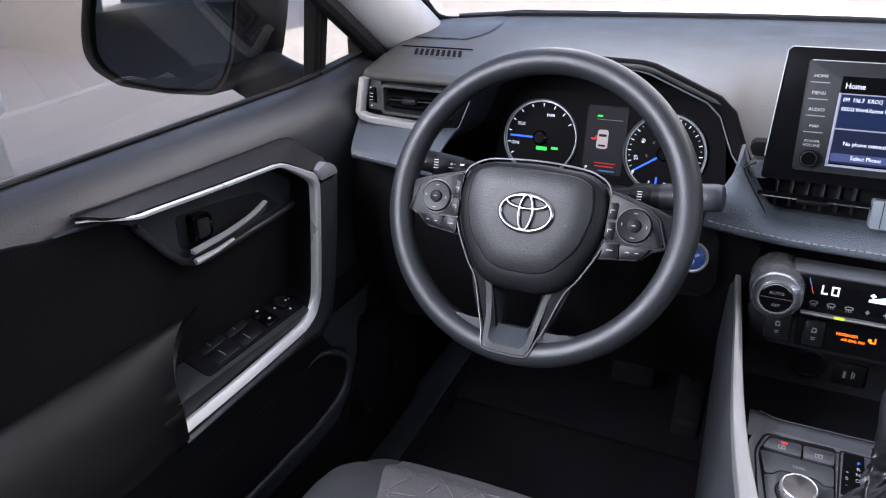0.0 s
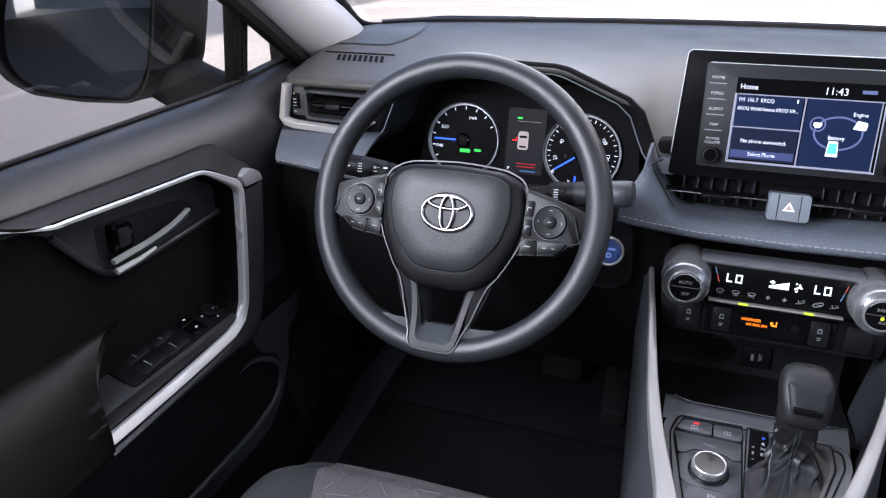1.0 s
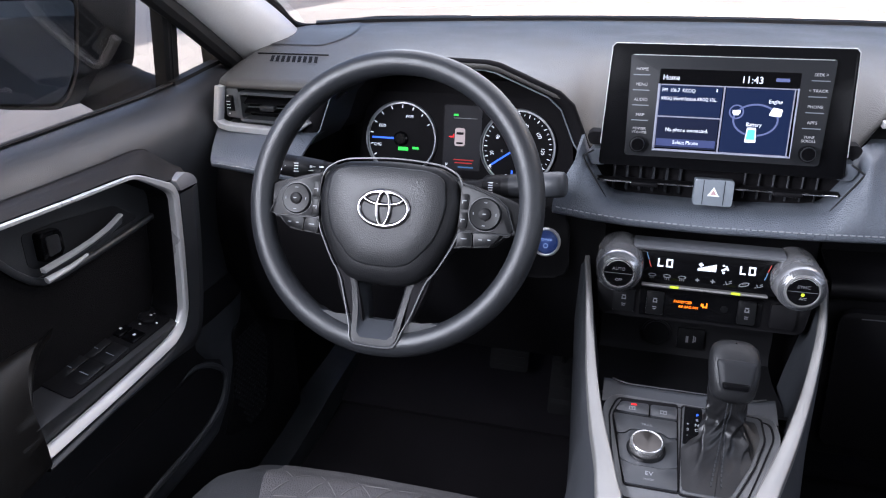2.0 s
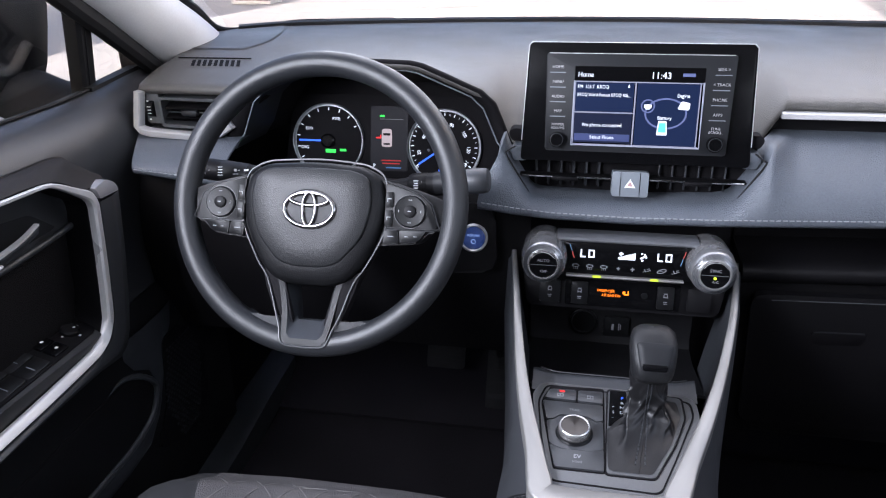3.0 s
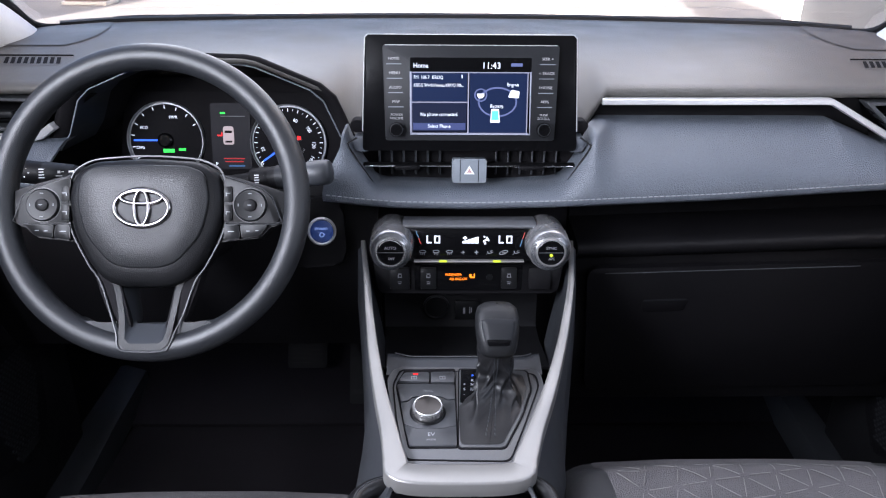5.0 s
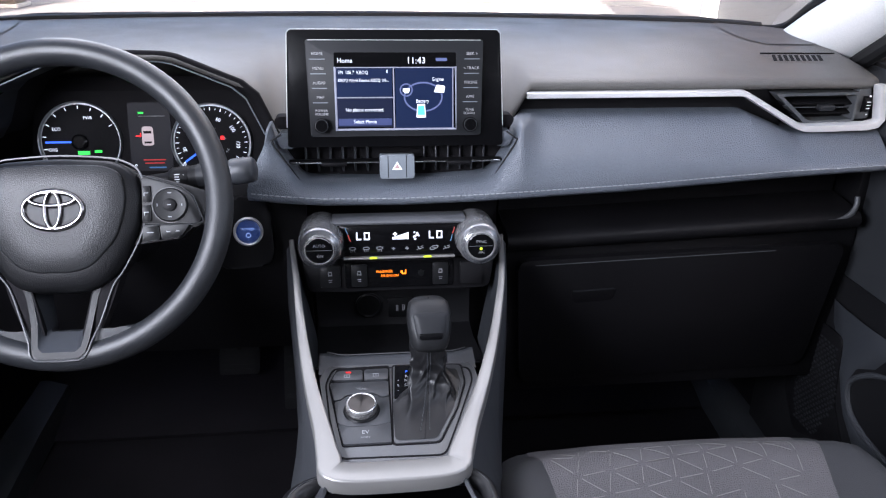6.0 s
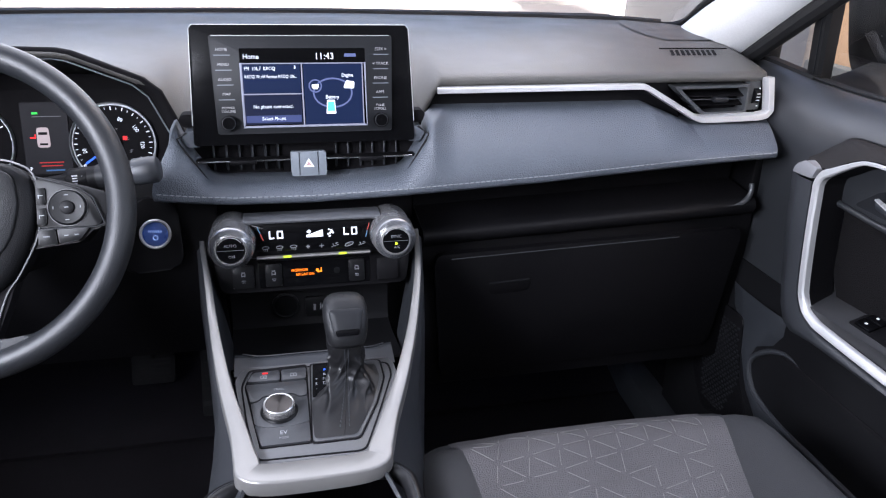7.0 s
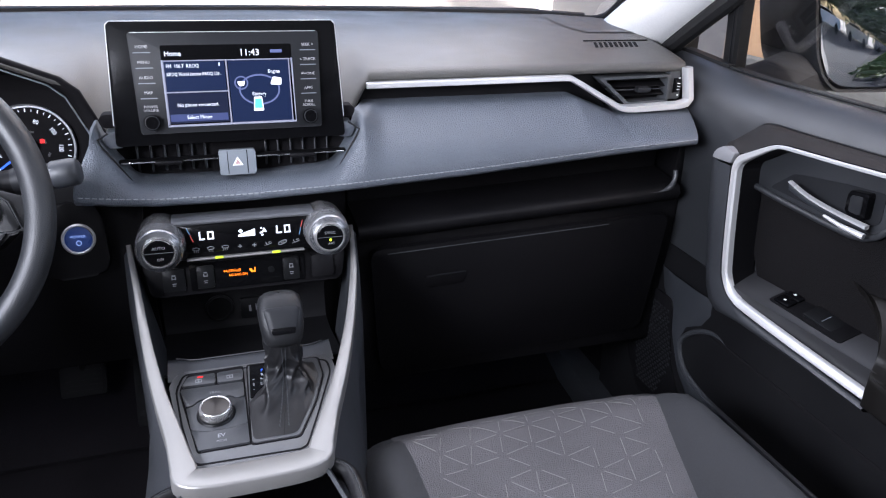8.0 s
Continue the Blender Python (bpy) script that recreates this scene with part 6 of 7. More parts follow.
    part("pull_body", sweep(B(), path, lambda t: [(a * max(0.003, wide(t) * 0.9), b) for a, b in ((-1, -0.048), (1, -0.048), (1, -0.006), (-1, -0.006))], up=(-s, 0, 0)), HARD, ob, crease=0.8)
    part("corner_cap", prism(B(), rounded([(0.0735, 0.9840), (0.098, 0.9885), (0.1165, 0.9780), (0.1205, 0.9650), (0.0795, 0.9670), (0.0770, 0.9750)], [0.002, 0.006, 0.006, 0.002, 0.002, 0.003]), D, 0.742, 0.6985, 0.0018, 2), CAP, ob, "silver corner cap")
    # grey flank running from the corner cap down into the lower panel
    inner = [(0.0785, 0.964), (0.0675, 0.88), (0.0575, 0.812), (0.0515, 0.793), (0.037, 0.773), (0.014, 0.7615), (-0.01, 0.7575), (-0.12, 0.7555), (-0.234, 0.752)]
    outer = [(0.1215, 0.964), (0.1085, 0.88), (0.091, 0.80), (0.080, 0.765), (0.067, 0.743), (0.048, 0.735), (0.0, 0.741), (-0.12, 0.7445), (-0.234, 0.7435)]
    rows = [[P(0.703, y, z) for y, z in inner], [P(0.6990, y, z - 0.001) for y, z in inner], [P(0.696, lerp(a, c, 0.5), lerp(b, d, 0.5)) for (a, b), (c, d) in zip(inner, outer)], [P(0.700, y, z) for y, z in outer], [P(0.712, y + 0.004, z - 0.006) for y, z in outer], [P(0.75, y + 0.006, z - 0.018) for y, z in outer]]
    part("flank", sheet(B(), rows), SATINDARK, ob, "dark grey flank of the door pull", crease=1.0)
    # dark soft panel around the arm
    part("soft_panel", prism(B(), rounded([(-1.05, 1.036), (-0.34, 1.036), (-0.30, 1.026), (-0.12, 1.014), (-0.01, 1.005), (0.058, 0.965), (0.044, 0.83), (0.02, 0.79), (-1.05, 0.79)], 0.01), D, 0.752, 0.7455, 0.002), CLOTH, ob, "black soft door panel")
    # handle panel with its ledge
    panel = [(-0.30, 1.030), (-0.235, 1.022), (-0.209, 1.007), (-0.172, 0.960), (-0.148, 0.940), (-0.12, 0.931), (0.064, 0.935), (0.06, 0.972), (0.0, 1.006), (-0.13, 1.022)]
    hp = part("handle_panel", prism(B(), rounded(panel, 0.006), D, 0.749, 0.740, 0.002), DOOR, ob, "dark panel behind the release lever")
    part("ledge", sweep(B(), [P(0.737, y, z) for y, z in [(-0.209, 1.006), (-0.172, 0.958), (-0.155, 0.941), (-0.138, 0.932), (-0.118, 0.9285), (-0.06, 0.929), (0.0, 0.931), (0.062, 0.935)]], circle(0.0046, 10), up=(-s, 0, 0)), DOOR, hp, crease=1.3)
    # flat darker plate drawn for the shaded cup behind the lever
    part("cup", prism(B(), rounded([(-0.152, 0.955), (-0.12, 0.939), (0.035, 0.942), (-0.005, 0.975), (-0.10, 0.99), (-0.15, 0.995)], 0.008), D, 0.741, 0.7392), BEZEL, hp)
    lever = [P(0.722, -0.150, 0.9530), P(0.718, -0.12, 0.9555), P(0.714, -0.09, 0.9590), P(0.712, -0.055, 0.9645), P(0.714, -0.024, 0.9715)]
    lv = part("release_lever", sweep(B(), smooth_line(lever, 4), lambda t: [(a * lerp(0.0026, 0.0017, t), b * lerp(0.004, 0.003, t)) for a, b in ((-1, -1), (1, -1), (1, 0.3), (0.6, 1), (-0.6, 1), (-1, 0.3))], up=(-s, 0, 0)), SILVER, hp, "silver release lever")
    blade = smooth_line(lever, 4)
    part("lever_face", sheet(B(), [[tuple(p + Vector((s * dx, 0, -dz * lerp(0.55, 1.0, k / (len(blade) - 1))))) for k, p in enumerate(blade)] for dx, dz in ((0.001, 0.0), (-0.0015, 0.004), (0.001, 0.012), (0.010, 0.017))]), FLANK, lv, "dark grey face of the lever", crease=1.2)
    part("lever_lip", sweep(B(), [P(0.718, -0.152, 0.9425), P(0.712, -0.12, 0.9455), P(0.710, -0.095, 0.9495)], lambda t: circle(lerp(0.0042, 0.002, t), 8), up=(-s, 0, 0)), SILVER, lv)
    lt = part("lock_tab", prism(B(), rounded([(-0.138, 0.956), (-0.107, 0.956), (-0.106, 0.987), (-0.136, 0.991)], 0.005), D, 0.74, 0.728, 0.003), GLOSS, hp, "black lock tab")
    part("tab_face", prism(B(), rounded([(-0.131, 0.961), (-0.113, 0.961), (-0.112, 0.982), (-0.130, 0.985)], 0.003), D, 0.73, 0.7265, 0.001), BEZEL, lt)
    part("seam", sweep(B(), [P(0.7505, y, z) for y, z in [(-0.02, 0.905), (-0.07, 0.874), (-0.12, 0.842), (-0.165, 0.815)]], circle(0.0008, 5), up=(-s, 0, 0)), BEZEL, ob)
    # switch ledge
    top = F @ plane_at((0.735, -0.09, 0.803), (0, 1, -0.02), (-0.30, 0.05, 0.95))
    ledge = part("switch_ledge", prism(B(), rounded([(-0.17, -0.034), (0.118, -0.034), (0.142, -0.006), (0.148, 0.024), (0.12, 0.034), (-0.17, 0.034)], 0.012), top, -0.05, 0.0, 0.003), LEDGE, ob, "dark switch ledge")
    if s < 0:
        part("switch_plate", prism(B(), rounded([(-0.085, -0.027), (0.115, -0.022), (0.13, 0.012), (0.115, 0.024), (-0.085, 0.028)], 0.006), top, 0.0, 0.002, 0.0008), HARD, ledge)
        mp = part("mirror_switch", lathe(B(), [(0.0125, 0.0), (0.0125, 0.006), (0.0105, 0.008), (0.006, 0.007)], top @ pose(0.095, 0.0, 0), 28), HARD, ledge, "round mirror switch")
        for a, b in ((0.0155, 0.0), (-0.0155, 0.0), (0, 0.0155), (0, -0.0155), (0.004, 0.003)):
            part("icon", obox(B(), top @ pose(0.095 + a, b, 0.0028 if abs(a) + abs(b) > 0.01 else 0.0085), 0.0028, 0.0028, 0.0006), WHITE, mp)
        cells_ = [(0.052, 0.0105, 0.026, 0.019), (0.052, -0.0105, 0.026, 0.019), (0.006, 0.0115, 0.040, 0.0225), (0.006, -0.0125, 0.040, 0.0225), (-0.041, 0.0115, 0.044, 0.0225), (-0.041, -0.0125, 0.044, 0.0225)]
    else:
        part("switch_plate", prism(B(), rounded([(-0.078, -0.022), (0.056, -0.02), (0.056, 0.02), (-0.078, 0.024)], 0.004), top, 0.0, 0.0015, 0.0006), HARD, ledge)
        cells_ = [(0.034, 0.009, 0.028, 0.017), (0.034, -0.009, 0.028, 0.017), (-0.03, 0.0, 0.05, 0.03)]
    for a, b, w, h in cells_:
        rocker = w > 0.035
        sw_ = part("window_switch" if rocker else "lock_switch", obox(B(), top @ pose(a, b, 0.0012 if rocker else 0.003, 0, -5 if rocker else 0, 0), w, h, 0.005 if rocker else 0.004, 0.0012), SWITCH if rocker else GLOSS, ledge)
        if rocker:
            part("icon", obox(B(), top @ pose(a, b, 0.0012, 0, -5, 0) @ pose(-0.002, 0, 0.0026), 0.0012, h * 0.55, 0.0004), GREY, sw_)
        else:
            part("icon", obox(B(), top @ pose(a + 0.001, b, 0.0054), 0.0042, 0.0030, 0.0004), WHITE, sw_)
    # armrest pad
    section = [(0.750, 0.868, -0.120), (0.743, 0.8725, -0.137), (0.730, 0.869, -0.170), (0.714, 0.853, -0.203), (0.702, 0.826, -0.222), (0.694, 0.792, -0.226), (0.6925, 0.765, -0.227), (0.697, 0.748, -0.228), (0.75, 0.736, -0.228)]
    section = [tuple(p) for p in smooth_line(section, 4)]
    rows = [[P(lerp(x, 0.752, 0.8), f - 0.012, lerp(z, 0.80, 0.15)) for x, z, f in section], [P(lerp(x, 0.752, 0.12), f - 0.001, z - 0.002) for x, z, f in section]]
    for w in span(0, 1, 26):
        rows.append([P(x + 0.004 * math.exp(-w * 30), lerp(f - 0.004, -1.0, w), z - 0.012 * math.exp(-w * 22) * (z > 0.80) + 0.010 * step(0.1, 0.6, w) * (z > 0.80)) for x, z, f in section])
    part("armrest", sheet(B(), rows), ARM, ob, "padded dark armrest", crease=1.4)
    # map pocket: paler lip for its edge highlight, flat dark plate for its shade
    lip = [(0.045, 0.667), (0.060, 0.670), (0.085, 0.667), (0.120, 0.648), (0.150, 0.614), (0.140, 0.580), (0.112, 0.560), (0.05, 0.549), (-0.04, 0.549), (-0.11, 0.549), (-0.5, 0.556)]
    part("pocket_lip", sweep(B(), smooth_line([P(0.7315, y, z) for y, z in lip], 5), lambda t: circle(lerp(0.0008, 0.0050, step(0.0, 0.3, t)), 8), up=(-s, 0, 0)), SATINDARK, ob, "grey lip of the map pocket, paler for its highlight")
    part("pocket_shade", prism(B(), rounded([(0.055, 0.664), (0.086, 0.66), (0.114, 0.642), (0.141, 0.613), (0.132, 0.586), (0.107, 0.568), (0.05, 0.557), (-0.5, 0.563), (-0.5, 0.664)], 0.004), D, 0.74, 0.7345), DARK, ob)
    left_l = [(0.245, 0.720), (0.232, 0.680), (0.214, 0.645), (0.186, 0.600), (0.150, 0.545), (0.112, 0.512), (0.05, 0.505), (-0.5, 0.510)]
    right_l = [(0.105, 0.720), (0.098, 0.690), (0.112, 0.664), (0.148, 0.625), (0.140, 0.580), (0.112, 0.555), (0.05, 0.545), (-0.5, 0.552)]
    rows = [[P(x, lerp(a, c, w), lerp(b, d, w)) for (a, b), (c, d) in zip(left_l, right_l)] for x, w in ((0.742, -0.02), (0.7365, 0.03), (0.7325, 0.3), (0.7320, 0.7), (0.7350, 1.0), (0.742, 1.03))]
    # lighter grey than the lower trim puts the lit sheen into its colour
    part("pocket_front", sheet(B(), rows), FLANK, ob, "dark grey panel ahead of the map pocket, lightened for its sheen", crease=1.2)
    # speaker grille ahead of the pocket
    gr = part("speaker_grille", prism(B(), rounded([(0.190, 0.672), (0.245, 0.672), (0.318, 0.62), (0.300, 0.50), (0.25, 0.44), (0.125, 0.495), (0.172, 0.56)], 0.012), D, 0.74, 0.731, 0.003), HARD, ob, "perforated black speaker grille")
    bm = B()
    for i in range(28):
        for j in range(16):
            y, z = 0.15 + j * 0.0105 + (0.005 if i % 2 else 0), 0.47 + i * 0.0066
            if 0.145 + (abs(z - 0.56) * 0.35) < y - 0.02 and y < 0.295 - abs(z - 0.58) * 0.35:
                obox(bm, D @ pose(y, z, 0.7305), 0.006, 0.0034, 0.0018)
    part("perforation", bm, BEZEL, gr, kind="stuff")
    # glass, frame, divider
    skin = lambda y, z, d=0.0: P(0.814 + 0.06 * (max(y, -0.3) - 0.1) - 0.43 * (z - 1.075) + d, y, z)  # the door glass leans in towards the roof
    front = lambda z: 0.262 - 0.46 * (z - 1.065)  # line of the divider bar
    pane = part("glass", sheet(B(), [[skin(lerp(-0.95, front(z), u), z) for u in span(0, 1, 12)] for z in span(1.060, 1.54, 6)]), PANE, ob, "clear door glass", inward=True)
    pane.visible_shadow = False
    q = part("quarter_glass", sheet(B(), [[skin(lerp(front(z), lerp(0.45, 0.16, (z - 1.06) / 0.20), u), z) for u in span(0, 1, 3)] for z in span(1.060, 1.26, 5)]), PANE, ob, "clear front quarter glass", inward=True)
    q.visible_shadow = False
    part("divider_bar", sweep(B(), [skin(front(z), z, -0.004) for z in span(1.055, 1.30, 6)], [(-0.019, -0.010), (0.019, -0.010), (0.019, 0.008), (0.013, 0.012), (-0.013, 0.012), (-0.019, 0.008)], up=(-s, 0, 0)), RUBBER, ob, "black bar between door glass and quarter glass")
    part("divider_bead", sweep(B(), [skin(front(z) - 0.006, z, -0.018) for z in span(1.07, 1.30, 6)], circle(0.0016, 6), up=(-s, 0, 0)), BEZEL, ob)
    part("quarter_seal", sweep(B(), [P(0.80, y, 1.074 + 0.012 * step(0.2, 0.4, y)) for y in span(0.235, 0.40, 4)], [(-0.008, -0.008), (0.01, -0.008), (0.01, 0.006), (-0.008, 0.006)]), RUBBER, ob)
    part("corner_block", prism(B(), [(0.363, 1.06), (0.50, 1.05), (0.47, 1.08), (0.42, 1.10), (0.363, 1.125)], D, 0.822, 0.786, 0.004), RUBBER, ob)
    part("outer_skin", box(B(), *sorted((s * 0.86, s * 0.875)), -1.1, 0.8, 0.35, 1.03, 0.01), PAINT, ob)
    part("rear_pillar", box(B(), *sorted((s * 0.70, s * 0.80)), -1.15, -0.95, 0.3, 1.58, 0.01), HARD, ob)
    return ob


door(-1, "driver's door, dark trim with silver pull frame, closed"), door(1, "passenger door, dark trim with silver pull frame, closed")


def door_mirror(s):
    ob = thing("door_mirror", "dark exterior door mirror on its foot", "mirror", (s * 0.95, 0.27, 1.03), group="door mirrors")
    m = Matrix.Diagonal((s, 1, 1, 1)) @ plane_at((1.045, 0.165, 1.112), (0.96, -0.27, 0), (-0.27, -0.96, 0.063 if s > 0 else 0.04))
    line = rounded([(-0.148, 0.098), (-0.139, 0.050), (-0.125, -0.012), (-0.106, -0.050), (-0.080, -0.071), (0.0, -0.069), (0.083, -0.058), (0.123, -0.034), (0.136, -0.007), (0.132, 0.030), (0.116, 0.085), (0.09, 0.100)], 0.012, 3)
    pane = rounded([(-0.140, 0.090), (-0.131, 0.050), (-0.117, -0.009), (-0.099, -0.044), (-0.074, -0.0605), (-0.003, -0.0590), (0.061, -0.050), (0.096, -0.029), (0.108, -0.003), (0.101, 0.046), (0.086, 0.090)], 0.012, 3)
    part("shell", domed(B(), line, m, [(0.93, -0.004), (0.95, 0.006), (0.99, 0.008), (1.0, 0.003), (1.01, -0.03, -0.004), (1.0, -0.08, -0.026), (0.94, -0.12, -0.040), (0.78, -0.15, -0.044), (0.4, -0.165, -0.040)]), SHELL, ob, "black plastic shell", crease=1.0)
    sag = 0.0065 if s > 0 else 0.0  # the passenger's mirror is convex
    part("mirror_glass", domed(B(), pane, m, [(1.0, 0.003), (1.0, 0.0088)] + [(k, 0.0088 + sag * (1 - k * k)) for k in (0.999, 0.9, 0.8, 0.7, 0.6, 0.5, 0.4, 0.3, 0.2, 0.1, 0.03)]), MIRROR, ob, "silvered mirror glass", crease=0.5)
    part("foot", sweep(B(), [(s * 0.832, 0.262, 1.036), (s * 0.87, 0.262, 1.042), (s * 0.91, 0.262, 1.054), (s * 0.955, 0.262, 1.072)], lambda t: [(lerp(-0.056, -0.040, t), -0.03), (0.075, -0.03), (0.070, 0.006), (0.054, 0.024), (0.028, 0.034), (-0.004, 0.034), (-0.026, 0.024), (lerp(-0.050, -0.036, t), 0.004)]), SHELL, ob, "black mirror foot")


door_mirror(-1), door_mirror(1)

# ---- outside ----
part("pier_plinth", box(B(), 3.2, 3.296, 1.0, 3.22, 0, 0.60, 0.02), material("grey_plinth_render", (0.085, 0.09, 0.09), 0.9, spec=0.1, bump=0.6, bump_scale=40, fine=30, coarse=0.8, vary=0.15), None, "grey concrete plinth along the pier", category="plinth", kind="structure")
part("wall_tan", box(B(), 3.3, 3.6, 1.5, 3.22, 0, 7.0), TANWALL, None, "tan stucco pier of a building", category="wall", kind="structure")
SURROUND = material("beige_door_frame", (0.2, 0.175, 0.15), 0.7, fine=30, coarse=3, vary=0.08)
gd = thing("garage_door", "grey panelled garage door in a white surround", "garage door", (3.4, 4.4, 0))
part("leaf", box(B(), 3.42, 3.48, 3.34, 6.2, 0, 2.3), material("grey_door_paint", (0.13, 0.135, 0.14), 0.5, fine=30, coarse=2, vary=0.05), gd)
part("surround", box(B(), 3.28, 3.5, 3.23, 3.33, 0, 2.4, 0.01), SURROUND, gd)
part("surround", box(B(), 3.28, 3.5, 6.22, 6.3, 0, 2.4, 0.01), WHITE, gd)
part("lintel", box(B(), 3.28, 3.6, 3.23, 6.3, 2.42, 7.0, 0.01), TANWALL, gd)
part("wall_front", box(B(), -14, 14, 16, 16.4, 0, 2.2), WALL, None, "pale sunlit wall ahead", category="wall", kind="structure")
# carport added out of view beside the car, to lay shade on the forecourt
# copy of the pale stucco, darkened in colour for walls standing in shade
SHADEWALL = material("shaded_stucco", (0.25, 0.245, 0.235), 0.9, bump=0.6, bump_scale=60, fine=40, coarse=1.2, vary=0.1)
cp = thing("carport", "unseen carport roof and rear wall added for shade, with the pale end wall", "carport", (-6, 0, 0))
part("shade_slab", box(B(), -13.5, -1.9, -41.7, -4.7, 6.0, 6.2), WALL, cp)
part("shade_slab", box(B(), -11.5, -7.6, -4.7, -0.8, 6.0, 6.2), WALL, cp)
# unseen wall added as a dark backdrop for the driver's mirror
part("backdrop_wall", box(B(), -14, -1.9, -42, -41.7, 0, 6.2), SHADEWALL, cp)
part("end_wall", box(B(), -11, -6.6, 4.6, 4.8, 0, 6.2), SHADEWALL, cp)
for x, y in ((-10.8, -8.8), (-1.6, -18.8)):
    part("post", box(B(), x, x + 0.14, y, y + 0.14, 0, 6.0, 0.01), WALL, cp)
part("wall_left", box(B(), -11.4, -11.1, -30, 9, 0, 3.2), WALL, None, "pale stucco wall along the forecourt", category="wall", kind="structure")
# dark sheet laid over the ground so the driver's mirror shows it shaded
part("lane", sheet(B(), [[(x, y, 0.008) for x in (-11, -6, -1.4)] for y in (-41, -20, -5.2)]), ASPHALT, None, "dark asphalt sheet added under the carport for the mirror's view", category="road", kind="structure")
part("road", sheet(B(), [[(x, y, 0.01) for x in (1.3, 6, 20, 60)] for y in (-70, -26, -12, -1)]), ASPHALT, None, "grey asphalt road behind the car", category="road", kind="structure")


def tree(x, y, h, seed):
    rnd = random.Random(seed)
    t = thing("tree", "leafy green street tree with a brown trunk", "tree", (x, y, 0), group="street trees")
    part("trunk", sweep(B(), [(x, y, 0), (x + 0.1, y, h * 0.25), (x + 0.05, y + 0.1, h * 0.5), (x, y, h * 0.75)], lambda k: circle(lerp(0.22, 0.08, k), 8), up=(0, 1, 0)), BARK, t)
    bm = B()
    for _ in range(5200):
        a, b, r = rnd.uniform(0, 6.283), rnd.uniform(-1, 1), rnd.uniform(0.35, 1) ** 0.5
        q = math.sqrt(1 - b * b)
        lump = 1 + 0.25 * math.sin(3 * a + seed) * math.cos(2.5 * b)
        c = Vector((x + h * 0.42 * q * math.cos(a) * r * lump, y + h * 0.42 * q * math.sin(a) * r * lump, h * 0.53 + h * 0.47 * b * r * lump))
        m = Matrix.Translation(c) @ Euler((rnd.uniform(0, 3), rnd.uniform(0, 3), rnd.uniform(0, 3))).to_matrix().to_4x4()
        s = rnd.uniform(0.3, 0.65)
        vs = [bm.verts.new(m @ Vector(p)) for p in ((-s, 0, 0), (0, -s * 0.5, 0.05), (s, 0, 0), (0, s * 0.5, -0.05))]
        bm.faces.new(vs)
    part("crown", bm, LEAF, t, kind="stuff")


for i, (x, y, h) in enumerate(((-2, -58, 15), (4, -60, 17), (10, -57, 14), (16, -60, 17), (22, -56, 15), (29, -58, 17), (37, -55, 16), (45, -53, 15))):
    tree(x, y, h * 1.35, i + 3)
bm = B()
rnd = random.Random(2)
for _ in range(11000):
    t = rnd.random()
    x, y = lerp(2.7, 8.4, t) + rnd.uniform(-1.0, 1.2), lerp(-3.2, -19, t) + rnd.uniform(-0.9, 0.9)
    m = pose(x, y, rnd.uniform(0.05, 0.5), rnd.uniform(0, 180), rnd.uniform(0, 180), rnd.uniform(0, 180))
    k = rnd.uniform(0.05, 0.12)
    bm.faces.new([bm.verts.new(m @ Vector(p)) for p in ((-k, 0, 0), (0, -k * 0.4, 0.03), (k, 0, 0), (0, k * 0.4, -0.03))])
part("verge", bm, LEAF, None, "low green planted verge", category="verge", kind="stuff")


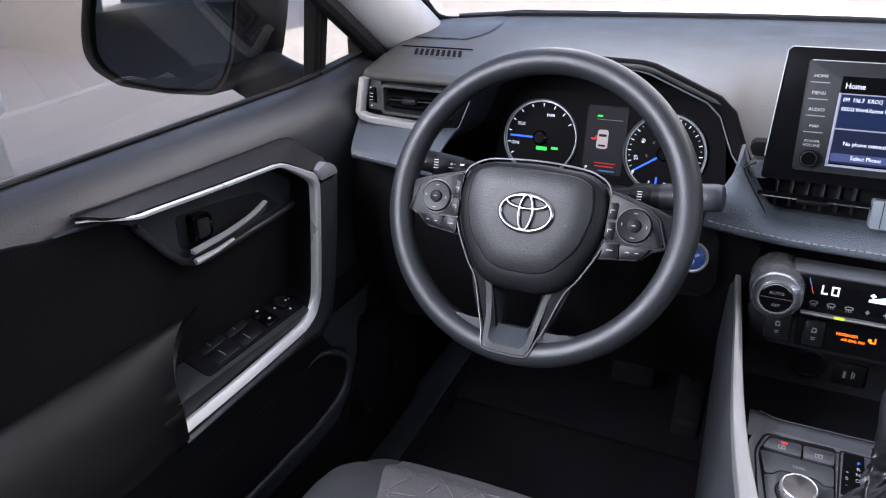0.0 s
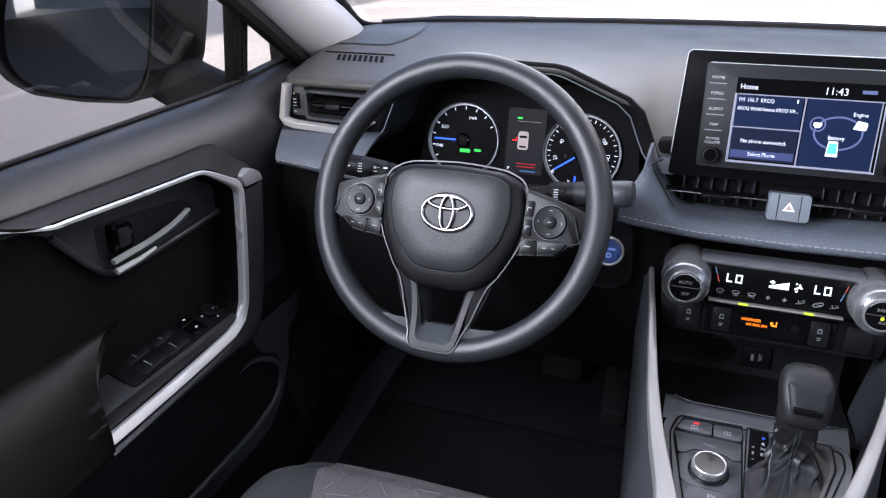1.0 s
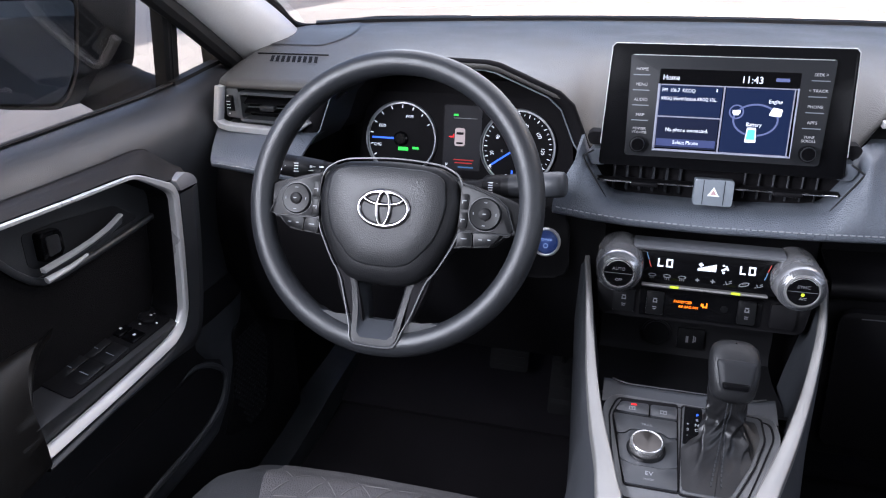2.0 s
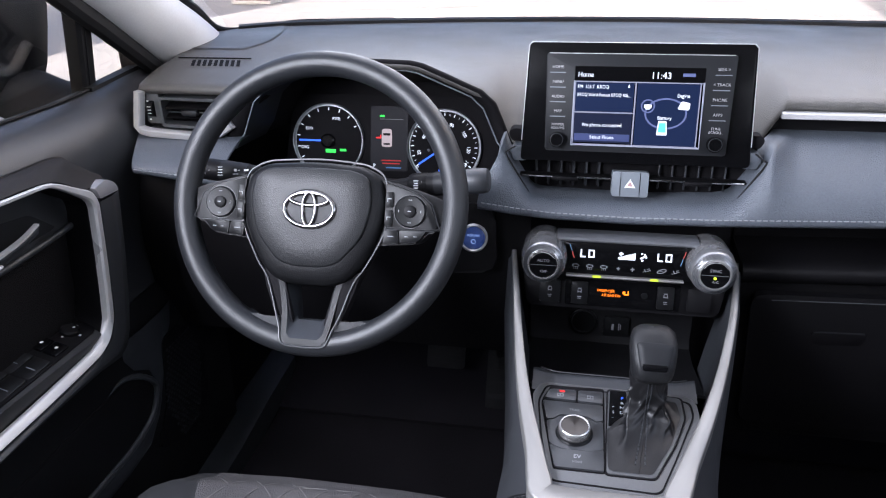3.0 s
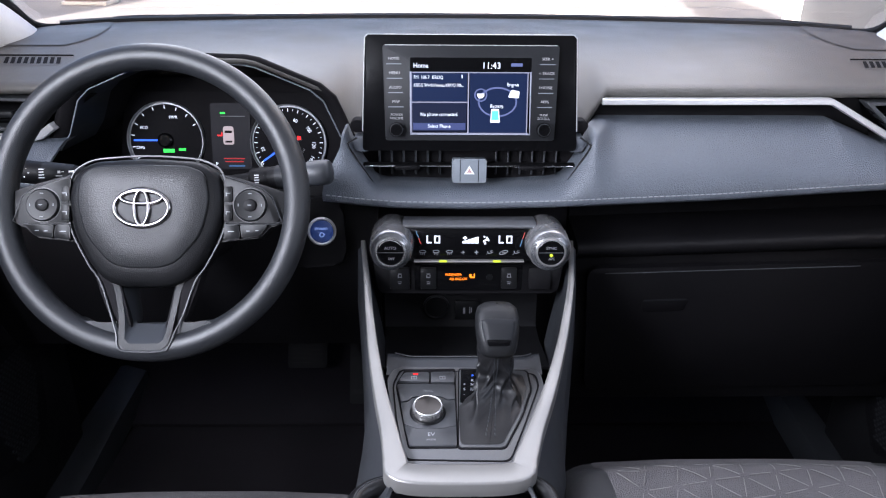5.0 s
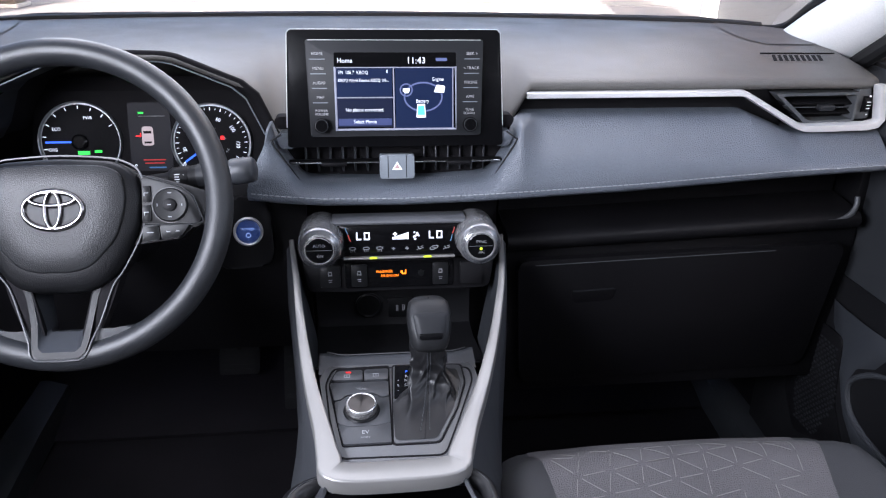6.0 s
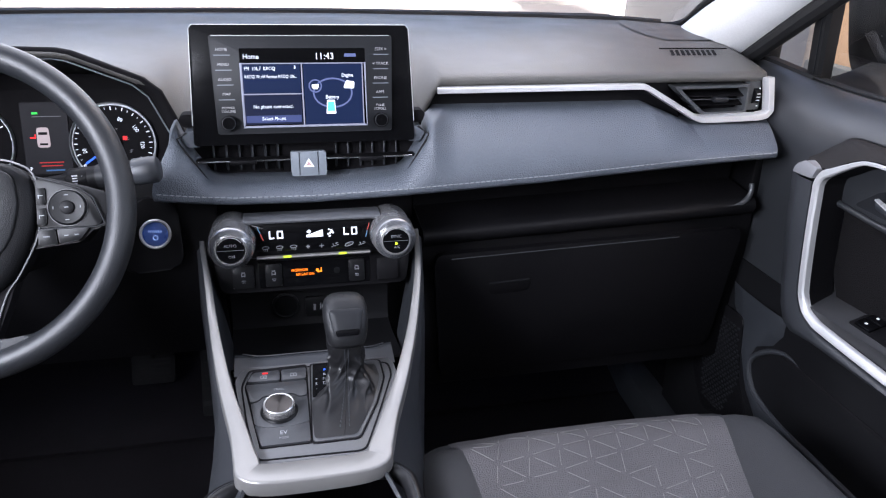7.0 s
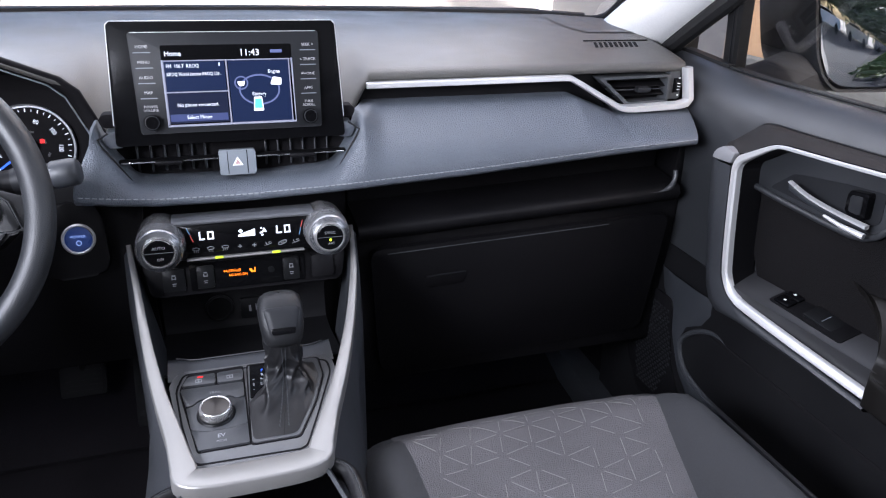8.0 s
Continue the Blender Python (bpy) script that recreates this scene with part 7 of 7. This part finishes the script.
def parked_car(x, y, yaw, mat, label):
    m = pose(x, y, 0, 0, 0, yaw)
    c = thing("parked_car", label, "car", (x, y, 0), group="parked cars")
    side = [(-2.2, 0.35), (2.2, 0.35), (2.25, 0.75), (1.9, 0.95), (1.05, 1.0), (0.4, 1.45), (-1.4, 1.5), (-2.0, 1.05), (-2.25, 0.9)]
    part("body", prism(B(), rounded(side, 0.15), m @ plane_at((0, 0, 0), (1, 0, 0), (0, -1, 0)), -0.85, 0.85, 0.1), mat, c)
    part("window", prism(B(), rounded([(0.95, 1.02), (0.35, 1.38), (-1.3, 1.42), (-1.8, 1.05)], 0.05), m @ plane_at((0, 0, 0), (1, 0, 0), (0, -1, 0)), -0.87, 0.87), GLOSS, c)
    for wx in (-1.4, 1.4):
        for wy in (-0.8, 0.8):
            part("wheel", lathe(B(), [(0.2, -0.1), (0.33, -0.1), (0.33, 0.1), (0.2, 0.1)], m @ pose(wx, wy, 0.33, 90, 0, 0), 20), RUBBER, c)


CARS = [material("white_car_paint", (0.75, 0.75, 0.74), 0.2, coat=1, vary=0.03), material("beige_car_paint", (0.42, 0.36, 0.29), 0.2, coat=1, vary=0.05), material("grey_car_paint", (0.10, 0.105, 0.12), 0.2, coat=1, vary=0.05)]
for i, (x, y) in enumerate(((2.5, -43), (8.2, -44), (13.8, -42.5), (19.5, -42), (25.5, -40))):
    parked_car(x, y, 4, CARS[i % 3], ("white", "beige", "grey")[i % 3] + " car standing along the road")
# hose post on the forecourt
hp = thing("hose_post", "grey utility post with a hanging hose", "utility post", (-4.0, 1.7, 0))
part("post", box(B(), -4.05, -3.97, 1.62, 1.70, 0, 0.42, 0.01), material("galvanised_grey", (0.35, 0.35, 0.34), 0.6, fine=60, coarse=6), hp)
part("head", box(B(), -4.10, -3.90, 1.58, 1.72, 0.36, 0.58, 0.02), material("grey_box_plastic", (0.4, 0.4, 0.39), 0.5, fine=60, coarse=6), hp)
ub = thing("utility_box", "beige utility box on the sunlit forecourt ahead", "utility box", (-5.8, 12.0, 0))
UB = material("beige_box_paint", (0.13, 0.105, 0.08), 0.6, fine=40, coarse=4, vary=0.1)
part("cabinet", box(B(), -6.12, -5.46, 11.75, 12.2, 0.03, 1.0, 0.02), UB, ub)
part("plinth", box(B(), -6.16, -5.42, 11.71, 12.24, 0.0, 0.06, 0.01), WALL, ub)
part("door_panel", box(B(), -6.06, -5.52, 11.735, 11.755, 0.1, 0.94, 0.006), UB, ub)
